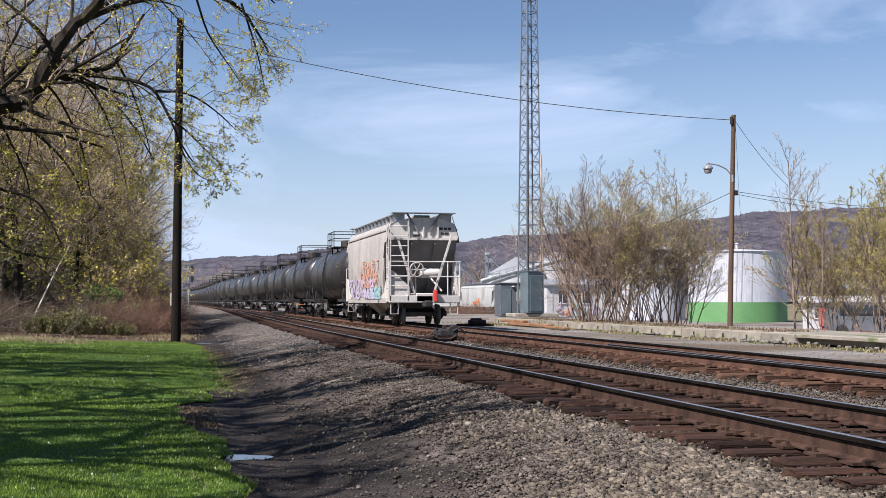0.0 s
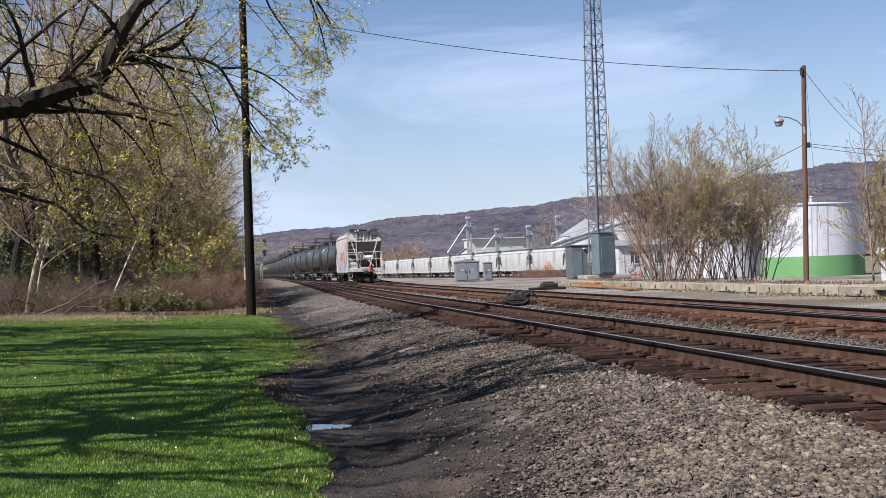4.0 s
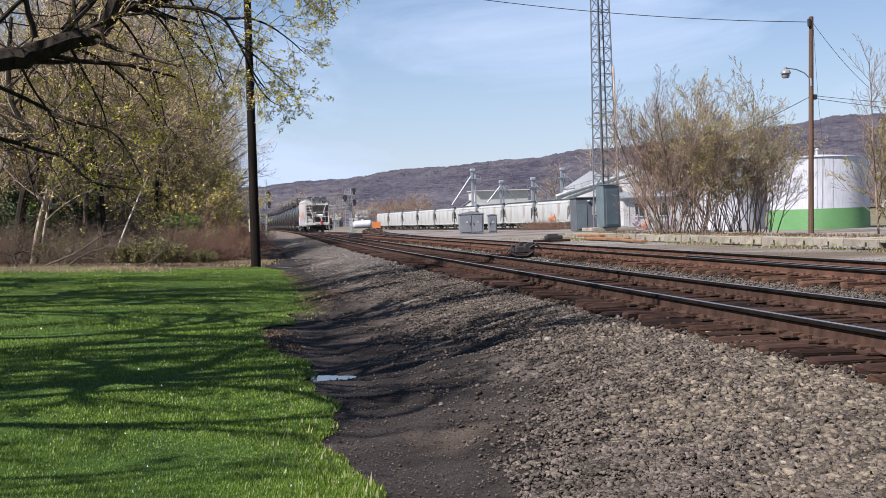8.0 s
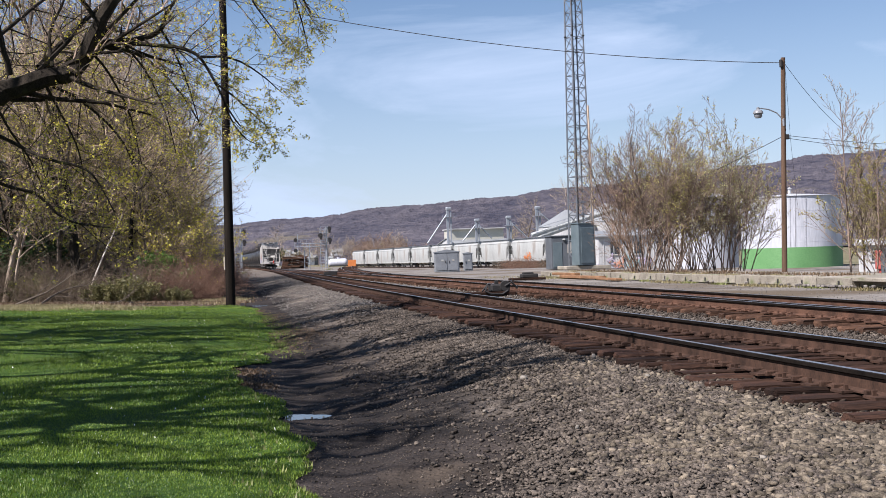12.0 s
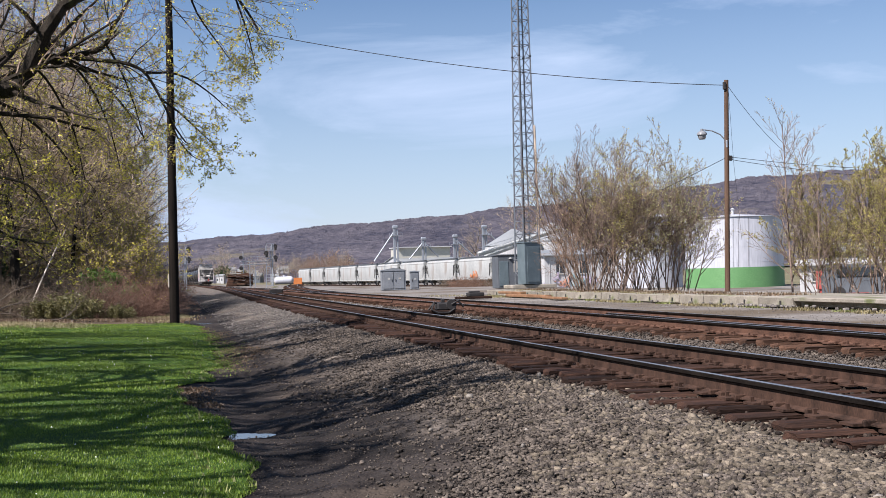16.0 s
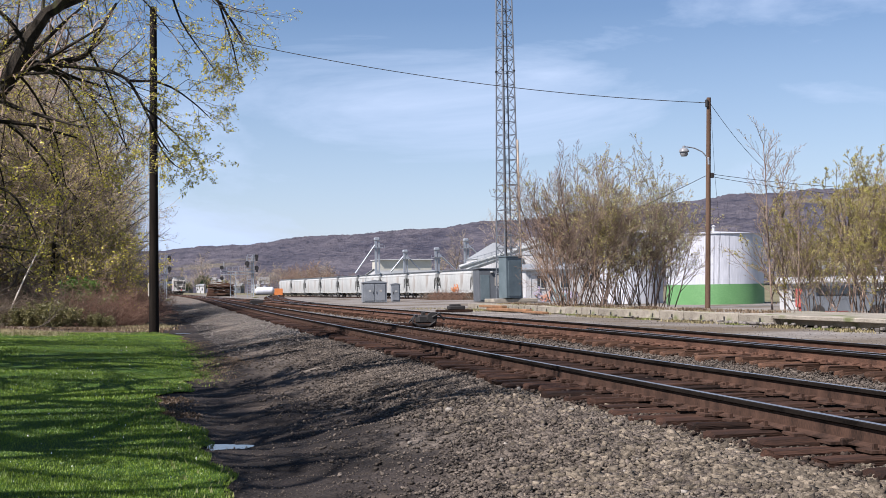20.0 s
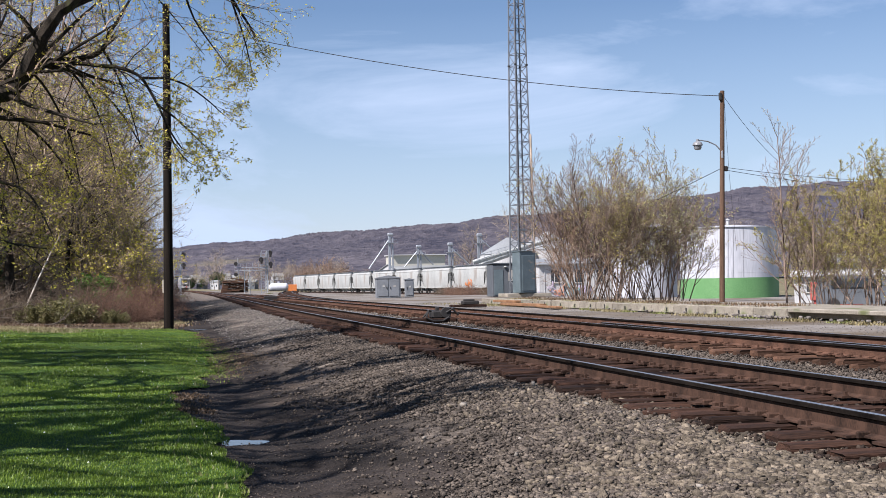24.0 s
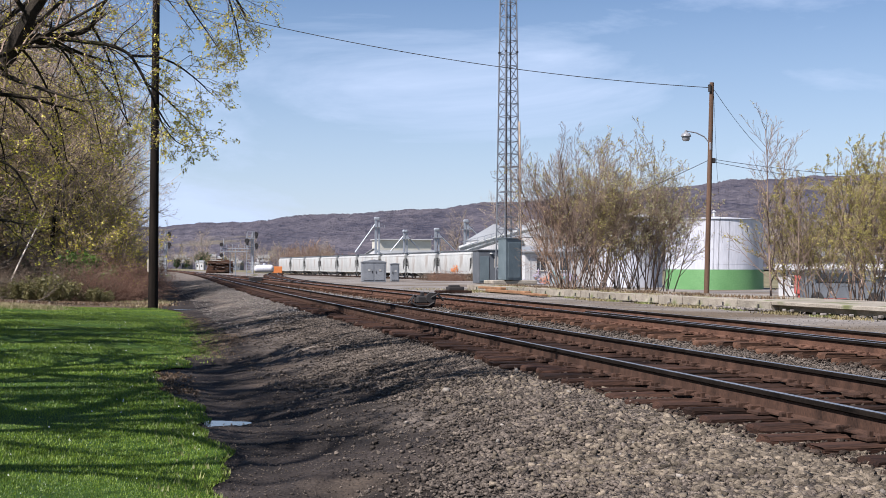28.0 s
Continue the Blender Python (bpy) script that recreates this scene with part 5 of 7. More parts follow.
def round_store(name, label, at, r, wall_h, roof_h, paint, roof_paint, category, rings=3, band=None):
    """A round store or tank with wall courses and a conical roof."""
    s = thing(name, label, category, at=at)
    if band:
        part("lower_course", Shape().lathe([(r + 0.01, 0), (r + 0.01, band)], "z", 48), TANKGREEN, s, "bright green painted base", smooth=True)
    lo = band or 0
    part("shell", Shape().lathe([(r, lo), (r, wall_h)], "z", 48), paint, s, smooth=True)
    part("roof", Shape().lathe([(r + 0.12, wall_h - 0.06), (r + 0.12, wall_h), (0.4, wall_h + roof_h), (0.0, wall_h + roof_h)], "z", 48), roof_paint, s, smooth=True)
    for k in range(1, rings + 1):
        z = wall_h * k / (rings + 1)
        part("seam", Shape().lathe([(r, z - 0.02), (r + 0.008, z - 0.012), (r + 0.008, z + 0.012), (r, z + 0.02)], "z", 48), paint if not band or z > band else TANKGREEN, s)
    if category != "silo":
        part("roof_vent", Shape().lathe([(0.14, wall_h + roof_h - 0.05), (0.14, wall_h + roof_h + 0.5), (0.24, wall_h + roof_h + 0.55), (0.0, wall_h + roof_h + 0.7)], "z", 12), SIDING, s)
    return s


for px, py, r, wall, roof in ((61.5, 214.0, 5.3, 7.4, 3.0), (69.6, 216.0, 6.2, 8.1, 3.4)):
    round_store("grain_dome", "round grain store with pale grey conical roof", (px, py, -1.5), r, wall, roof, SIDING, ROOFGREY, "silo")
oil = round_store("storage_tank", "large white storage tank with a bright green base", (57.4, 117, -1.7), 5.0, 7.7, 0.35, TANKWHITE, TANKWHITE, "storage tank", 4, 2.55)
# thin dark bars on the shell stand in for faint branch shadows
shadow_lines = Shape()
for k, a in enumerate((-2.05, -1.95, -1.75)):
    shadow_lines.bar((5.06 * math.cos(a), 5.06 * math.sin(a), 2.6), (5.06 * math.cos(a + 0.03), 5.06 * math.sin(a + 0.03), 7.5), 0.012, 4)
part("hose", shadow_lines, DARKIRON, oil)
round_store("storage_tank", "white storage tank behind the bushes", (53.4, 130, -1.7), 3.6, 8.4, 0.6, TANKWHITE, TANKWHITE, "storage tank", 4)
solid("box_trailer", Shape().box(0, 0, 0.95, 3.6, 2.0, 1.3, 0.05).box(0, 0, 0.15, 3.2, 1.8, 0.3, 0.02), BRICKRED, "dull red trailer behind the trees", "trailer", at=(45.4, 76, -1.1), turn=-28)
for x, y, label in ((37.6, 60.5, "dark grey parked van among the trees"), (42.2, 57.0, "dark grey parked van beside the trees")):
    van = thing("parked_van", label, "van", "parked vans", at=(x, y, -1.0), turn=-30)
    hullv = Shape()
    hullv.loft([[(-2.4, sy, 0.35), (2.4, sy, 0.35), (2.45, sy, 1.0), (1.7, sy * 0.96, 1.15), (1.2, sy * 0.88, 1.9), (-2.2, sy * 0.88, 1.95), (-2.45, sy, 1.2)] for sy in (-0.95, 0.95)])
    part("body", hullv, SLATE, van)
    for sx in (-1.5, 1.5):
        for sy in (-0.9, 0.9):
            part("wheel", Shape().lathe([(0.0, -0.1), (0.34, -0.1), (0.36, 0), (0.34, 0.1), (0.0, 0.1)], "y", 16, (sx, sy, 0.34)), DARKIRON, van, smooth=True)
    part("window", Shape().box(-0.3, -0.935, 1.5, 2.6, 0.04, 0.5, 0.01), GLASS_DARK, van)


# ---- houses in the valley and farms along the ridge ----
def house(x, y, z, w, h, turn, paint, label, group):
    b = thing("house", label, "house", group, at=(x, y, z), turn=turn)
    d = w * 0.75
    part("wall", Shape().box(0, 0, h / 2, w, d, h), paint, b)
    roof = Shape().loft([[(px, -d / 2 - 0.3, h), (px, 0, h + d * 0.38), (px, d / 2 + 0.3, h)] for px in (-w / 2 - 0.3, w / 2 + 0.3)])
    part("roof", roof, ROOFGREY, b)
    for k in (-0.28, 0.28):
        part("window", Shape().box(k * w, -d / 2 - 0.02, h * 0.55, w * 0.14, 0.06, h * 0.28), GLASS_DARK, b)


town_rng = random.Random(12)
for k in range(6):
    s = 0.030 + 0.0105 * k + town_rng.uniform(-0.002, 0.002)
    y = town_rng.uniform(850, 930)
    house(s * y, y, float(ground_height(s * y, y)), town_rng.uniform(5, 7), town_rng.uniform(4, 5.5), town_rng.uniform(-40, 40), town_rng.choice((SIDING, SLATE)), "small town house among bare trees in the distance", "town houses")
for s, z, w, h, paint in ((0.0245, 4.0, 8, 4.5, SIDING), (0.0275, 1.6, 9, 4.0, SIDING), (0.0485, 4.2, 8, 5.0, SIDING), (0.0525, 1.8, 10, 4.0, SLATE), (0.0560, 3.2, 8, 4.5, SIDING), (0.0905, 5.5, 9, 3.0, SIDING), (0.0655, 2.0, 9, 4.0, SLATE)):
    y = 990 / math.sqrt(1 + s * s)
    house(s * y, y, z, w, h, town_rng.uniform(-30, 30), paint, "pale town house on the rising ground", "town houses")
for s, q in ((0.187, 0.0445), (0.194, 0.0447), (0.201, 0.0450), (0.262, 0.0497), (0.320, 0.0530), (0.327, 0.0533)):
    y = 1905 / math.sqrt(1 + s * s)
    house(s * y, y - 14, 1900 * q - 1.0, 7, 3.5, town_rng.uniform(-20, 20), SIDING, "white farm building on the ridge", "ridge farms")

# ---- trees and brush ----
class Plant:
    """Grows branches by repeated forking, and collects leaves on the twigs."""

    def __init__(self, seed, bend=0.16, lift=0.05, ratio=0.55, spread=(35, 65), leaves=3, leaf=0.06, sag=0.0):
        self.rng = random.Random(seed)
        self.wood, self.fine, self.leaf_v = Shape(), None, []
        self.first, self.low, self.thin, self.fine_from = 0.30, 0.18, 0.004, 1
        self.fade, self.slim = 0.35, 1.0
        self.bend, self.lift, self.ratio, self.spread, self.leaves, self.leaf, self.sag = bend, lift, ratio, spread, leaves, leaf, sag

    def limb(self, p, d, length, r, kids, depth=0, sides=(8, 5, 4, 3, 3), points=None):
        rng = self.rng
        n = max(3, 7 - 2 * depth)
        p, d = Vector(p), Vector(d).normalized()
        pts = [p.copy()]
        if points:
            knots = [Vector(q) for q in points]
            knots = [knots[0] * 2 - knots[1]] + knots + [knots[-1] * 2 - knots[-2]]
            pts = []
            for a, b, c, e in zip(knots, knots[1:], knots[2:], knots[3:]):
                for u in (0.0, 0.34, 0.67):
                    pts.append(0.5 * (2 * b + (c - a) * u + (2 * a - 5 * b + 4 * c - e) * u * u + (3 * b - a - 3 * c + e) * u ** 3) + Vector((rng.gauss(0, 0.12), rng.gauss(0, 0.12), rng.gauss(0, 0.12))) * r * (u > 0))
            pts.append(knots[-2])
            n = len(pts) - 1
        else:
            for _ in range(n):
                w = self.bend * (1 if depth else 0.4)
                d = (d + Vector((rng.gauss(0, w), rng.gauss(0, w), rng.gauss(0, w) + self.lift - self.sag * depth))).normalized()
                p = p + d * length / n
                pts.append(p.copy())
        r = max(r, self.thin)
        tip = max(r * (0.3 if kids else 0.5), self.thin * 0.7)
        radii = [r + (tip - r) * i / n for i in range(n + 1)]
        (self.fine if self.fine is not None and depth > self.fine_from else self.wood).tube(pts, radii, sides[min(depth, 4)], depth == 0)
        if not kids:
            for _ in range(self.leaves):
                k = rng.randrange(1, n + 1)
                q = pts[k - 1].lerp(pts[k], rng.random())
                self.add_leaf(q)
            return
        for i in range(kids[0]):
            low = self.low if depth else self.first
            u = low + (1 - low) * (i + rng.random()) / kids[0]
            k = min(int(u * n), n - 1)
            q = pts[k].lerp(pts[k + 1], u * n - k)
            along = (pts[k + 1] - pts[k]).normalized()
            side = along.orthogonal().normalized()
            side.rotate(Matrix.Rotation(rng.uniform(0, 2 * math.pi), 3, along))
            a = radians(rng.uniform(*self.spread))
            way = along * math.cos(a) + side * math.sin(a)
            self.limb(q, way, length * self.ratio * rng.uniform(0.65, 1.15) * (1 - self.fade * u), radii[k] * rng.uniform(0.42, 0.66) * (self.slim if depth < 2 else 1.0), kids[1:], depth + 1, sides)

    def add_leaf(self, q):
        rng, s = self.rng, self.leaf
        q = q + Vector((rng.gauss(0, s), rng.gauss(0, s), rng.gauss(0, s)))
        a = Vector((rng.gauss(0, 1), rng.gauss(0, 1), rng.gauss(0, 0.7))).normalized()
        b = a.orthogonal().normalized()
        b.rotate(Matrix.Rotation(rng.uniform(0, 6.28), 3, a))
        w = s * rng.uniform(0.6, 1.3)
        self.leaf_v.append((q - a * w, q + b * w * 0.55, q + a * w, q - b * w * 0.55))

    def leaf_mesh(self, name, material):
        v = np.array([[tuple(p) for p in q] for q in self.leaf_v], np.float32).reshape(-1, 3)
        return bulk(name, v, np.arange(len(v)), 4, material)


def planted(meshes, name, label, category, group, at, turn, size=1.0):
    """A tree or shrub from its wood and leaf meshes."""
    t = thing(name, label, category, group, at=at, turn=turn)
    t.scale = (size, size, size)
    for part_name, me in meshes:
        p = part(part_name, me, None, t)
        if part_name == "branchwork":
            tagged(p, kind="stuff")
    return t


def wood_tree(seed, height, leaf_mat, kids=(15, 7, 4), leaves=2, leaf=0.09, bark=GREYBARK, spread=(30, 60), first=0.30, girth=0.0125, ratio=0.55):
    p = Plant(seed, ratio=ratio, leaves=leaves, leaf=leaf, spread=spread)
    p.first, p.thin, p.fine = first, 0.009, Shape()
    p.limb((0, 0, -0.3), (p.rng.gauss(0, 0.05), p.rng.gauss(0, 0.05), 1), height, height * girth, kids)
    return [("trunk", p.wood.mesh("trunk", TRUNKGREY)), ("branchwork", p.fine.mesh("branchwork", bark)), ("crown", p.leaf_mesh("crown", leaf_mat))]


def shrub(seed, height, stems, leaf_mat, leaves, leaf, bark, kids=(7, 4), lean=0.28, foot=0.5, bend=0.10, lift=0.03, spread=(18, 42), thin=0.001, low=0.18, ratio=0.42, fade=0.35, fall=0.22):
    p = Plant(seed, bend=bend, lift=lift, ratio=ratio, spread=spread, leaves=leaves, leaf=leaf)
    p.thin, p.low, p.fade = height * thin, low, fade
    for _ in range(stems):
        a = p.rng.uniform(0, 6.28)
        k = p.rng.uniform(0.1, 1.0)
        p.limb((foot * k * math.cos(a), foot * k * math.sin(a), -0.2), (lean * k * math.cos(a), lean * k * math.sin(a), 1), height * p.rng.uniform(0.88, 1.03) * (1 - fall * k * k), height * p.rng.uniform(0.003, 0.006), kids, 1)
    return [("wood", p.wood.mesh("wood", bark)), ("foliage", p.leaf_mesh("foliage", leaf_mat))]


# the wood along the line
tree_rng = random.Random(17)
kinds = [wood_tree(100 + i, h, m, (18, 9, 4), n, 0.055) for i, (h, m, n) in enumerate(((15, LEAF_OLIVE, 0), (13, LEAF_YOUNG, 1), (16, LEAF_OLIVE, 2), (12, LEAF_YOUNG, 2), (17, LEAF_OLIVE, 1), (11, LEAF_OLIVE, 3)))]
TALL = (15, 13, 16, 12, 17, 11)
for row, (x0, y0, count, step) in enumerate(((-2.9, 69, 13, 6.0), (-5.4, 71, 11, 5.5), (-8.4, 72, 9, 6.0), (-12.0, 73, 7, 7.0), (-16.5, 76, 5, 8.0))):
    for k in range(count):
        x, y = x0 + tree_rng.uniform(-1.2, 1.2) - 0.006 * k * k, y0 + step * k + tree_rng.uniform(-2.0, 2.0)
        size = (0.70, 1.12, 1.32, 1.4, 1.4, 1.4, 1.4)[row] * tree_rng.uniform(0.88, 1.12)
        kind = tree_rng.randrange(6)
        if y > 65:
            size = min(size, (6.5 - x) / 0.87 / TALL[kind] * tree_rng.uniform(0.85, 1.0))
        planted(kinds[kind], "tree", "slender bare woodland tree with first yellow-green leaves", "tree", "woodland trees", (x, y, float(ground_height(x, y))), tree_rng.uniform(0, 360), size)
under_kinds = [shrub(250 + i, 5.5, 16, LEAF_YOUNG, 1, 0.05, BRAMBLE, (8, 5, 3), 0.5, 0.8, 0.16, 0.02, (25, 60), 0.0013) for i in range(3)]
for k in range(46):
    x, y = tree_rng.uniform(-20, -1.8), 66 + tree_rng.uniform(0, 1) ** 1.5 * 36
    planted(tree_rng.choice(under_kinds), "brush", "tall bare undergrowth inside the wood", "shrub", "undergrowth", (x, y, float(ground_height(x, y))), tree_rng.uniform(0, 360), tree_rng.uniform(0.7, 1.2))
edge_kinds = [wood_tree(270 + i, 9.0, m, (20, 7, 4), n, 0.055, DEEPWOOD, (35, 70), 0.06) for i, (m, n) in enumerate(((LEAF_OLIVE, 3), (LEAF_YOUNG, 2), (LEAF_OLIVE, 2)))]
for k in range(26):
    x = -1.2 - 11.0 * k / 25 + tree_rng.uniform(-0.5, 0.5)
    y = 60 + tree_rng.uniform(0, 7) + 3 * (k < 4)
    planted(tree_rng.choice(edge_kinds), "tree", "low-branched budding tree at the wood edge", "tree", "wood edge trees", (x, y, float(ground_height(x, y))), tree_rng.uniform(0, 360), (0.58 + 0.05 * min(k, 11)) * tree_rng.uniform(0.85, 1.15))
leafy_kinds = [shrub(290 + i, 4.6, 9, m, 1, 0.05, DEEPWOOD, (11, 6, 4), 0.42, 0.6, 0.12, 0.02, (25, 60), 0.0012, 0.15, 0.45, 0.4, 0.25) for i, m in enumerate((LEAF_OLIVE, LEAF_YOUNG))]
for x, y, k, size in ((-1.5, 62.5, 0, 0.85), (-2.3, 61.2, 1, 1.05), (-3.2, 62.0, 0, 1.25), (-4.2, 60.8, 1, 1.15), (-2.9, 64.5, 0, 1.3), (-5.2, 62.2, 0, 1.2), (-4.0, 66.0, 1, 1.5)):
    planted(leafy_kinds[k], "tree", "low tree hazed with yellow-olive new leaves", "tree", "wood edge trees", (x, y, float(ground_height(x, y))), 67 * y, size)
brush_kinds = [shrub(200 + i, 2.6, 60, LEAF_OLIVE, 0, 0.05, (REDTWIG, BRAMBLE, BRAMBLE)[i], (8, 5), 1.0, 1.6, 0.24, -0.02, (30, 75), 0.0017) for i in range(3)]
for k in range(60):
    x, y = tree_rng.uniform(-15, -0.9), 54 + tree_rng.uniform(0, 9)
    if k > 38:
        x, y = tree_rng.uniform(-2.6, -0.5), tree_rng.uniform(58, 100)
    planted(brush_kinds[0 if x > -3.2 else tree_rng.choice((1, 2, 2, 0))], "brush", "tangle of bare reddish-brown brush at the wood edge" if x > -3.2 else "tangle of bare brown brambles at the wood edge", "shrub", "wood edge brush", (x, y, float(ground_height(x, y))), tree_rng.uniform(0, 360), tree_rng.uniform(0.4, 0.9) + 0.5 * (y > 58) * tree_rng.random())
green_kinds = [shrub(230, 2.4, 40, LEAF_GREEN, 9, 0.09, TWIG, (6, 4), 0.5, 0.9), shrub(231, 3.0, 40, LEAF_DARK, 8, 0.10, TWIG, (6, 4), 0.5, 1.1), shrub(232, 1.6, 40, LEAF_DULL, 6, 0.07, TWIG, (6, 4), 0.6, 1.2)]
for x, y, k, size in ((-3.05, 58.8, 0, 0.85), (-4.1, 53.2, 2, 0.7), (-5.0, 53.6, 2, 0.55), (-2.1, 53.8, 2, 0.4), (-9.3, 61.5, 1, 1.0), (-10.6, 62.5, 1, 1.2), (-8.0, 60.5, 2, 1.0), (-5.6, 60, 2, 0.8), (-7.0, 59.5, 2, 0.7), (-12.0, 60.5, 2, 1.1), (-4.4, 56.5, 2, 0.65), (-3.6, 57.5, 2, 0.75), (-6.4, 57.0, 2, 0.6), (-8.8, 58.0, 2, 0.8), (-4.9, 59.5, 1, 0.6), (-2.2, 64.0, 0, 0.8)):
    planted(green_kinds[k], "shrub", ("fresh green shrub under the wood edge", "dark green evergreen shrub in the wood", "low olive shrub at the wood edge")[k], "shrub", "wood edge shrubs", (x, y, float(ground_height(x, y))), tree_rng.uniform(0, 360), size)

# dark and pale old trunks just inside the wood
for pts, r, bark, label in (([(-10.7, 58.5, -0.4), (-10.4, 58.3, 1.8), (-9.99, 58.0, 3.36), (-9.5, 58.0, 4.86), (-10.26, 58.2, 6.3), (-10.7, 58.4, 8.1), (-10.5, 58.6, 11.0)], 0.26, BARK, "dark crooked trunk inside the wood edge"), ([(-6.7, 58.5, -0.5), (-6.85, 58.3, 1.96), (-6.88, 58.0, 3.54), (-7.24, 58.0, 6.16), (-7.68, 58.2, 8.8), (-7.6, 58.4, 11.5)], 0.24, BARK, "dark stout trunk inside the wood edge"), ([(-9.9, 58.0, -0.4), (-9.51, 58.0, 1.66), (-8.95, 58.0, 3.59), (-8.24, 58.2, 6.71), (-7.9, 58.4, 9.5)], 0.13, GREYBARK, "pale leaning trunk inside the wood edge"), ([(-9.5, 57.8, -0.4), (-9.2, 57.8, 1.7), (-8.6, 58.0, 3.8), (-8.1, 58.2, 6.0)], 0.08, GREYBARK, "pale leaning trunk inside the wood edge"), ([(-12.4, 60, -0.4), (-12.3, 60, 3), (-12.6, 60, 7), (-12.3, 60, 12)], 0.2, TRUNKGREY, "grey upright trunk inside the wood"), ([(-4.4, 61, -0.4), (-4.5, 61, 2.5), (-4.2, 61, 5.5), (-4.6, 61, 9)], 0.13, BARK, "dark stout trunk inside the wood edge")):
    p = Plant(int(1000 * abs(pts[0][0])), leaves=1, leaf=0.05, spread=(35, 80), bend=0.2)
    p.thin, p.fine = 0.009, Shape()
    p.limb(pts[0], (0, 0, 1), 7.0, r, (12, 7, 4), 0, points=pts)
    old = thing("tree", label, "tree", "old trunks")
    part("trunk", p.wood.mesh("trunk", bark), None, old)
    tagged(part("branchwork", p.fine.mesh("branchwork", BRAMBLE), None, old), kind="stuff")
    part("crown", p.leaf_mesh("crown", LEAF_OLIVE), None, old)

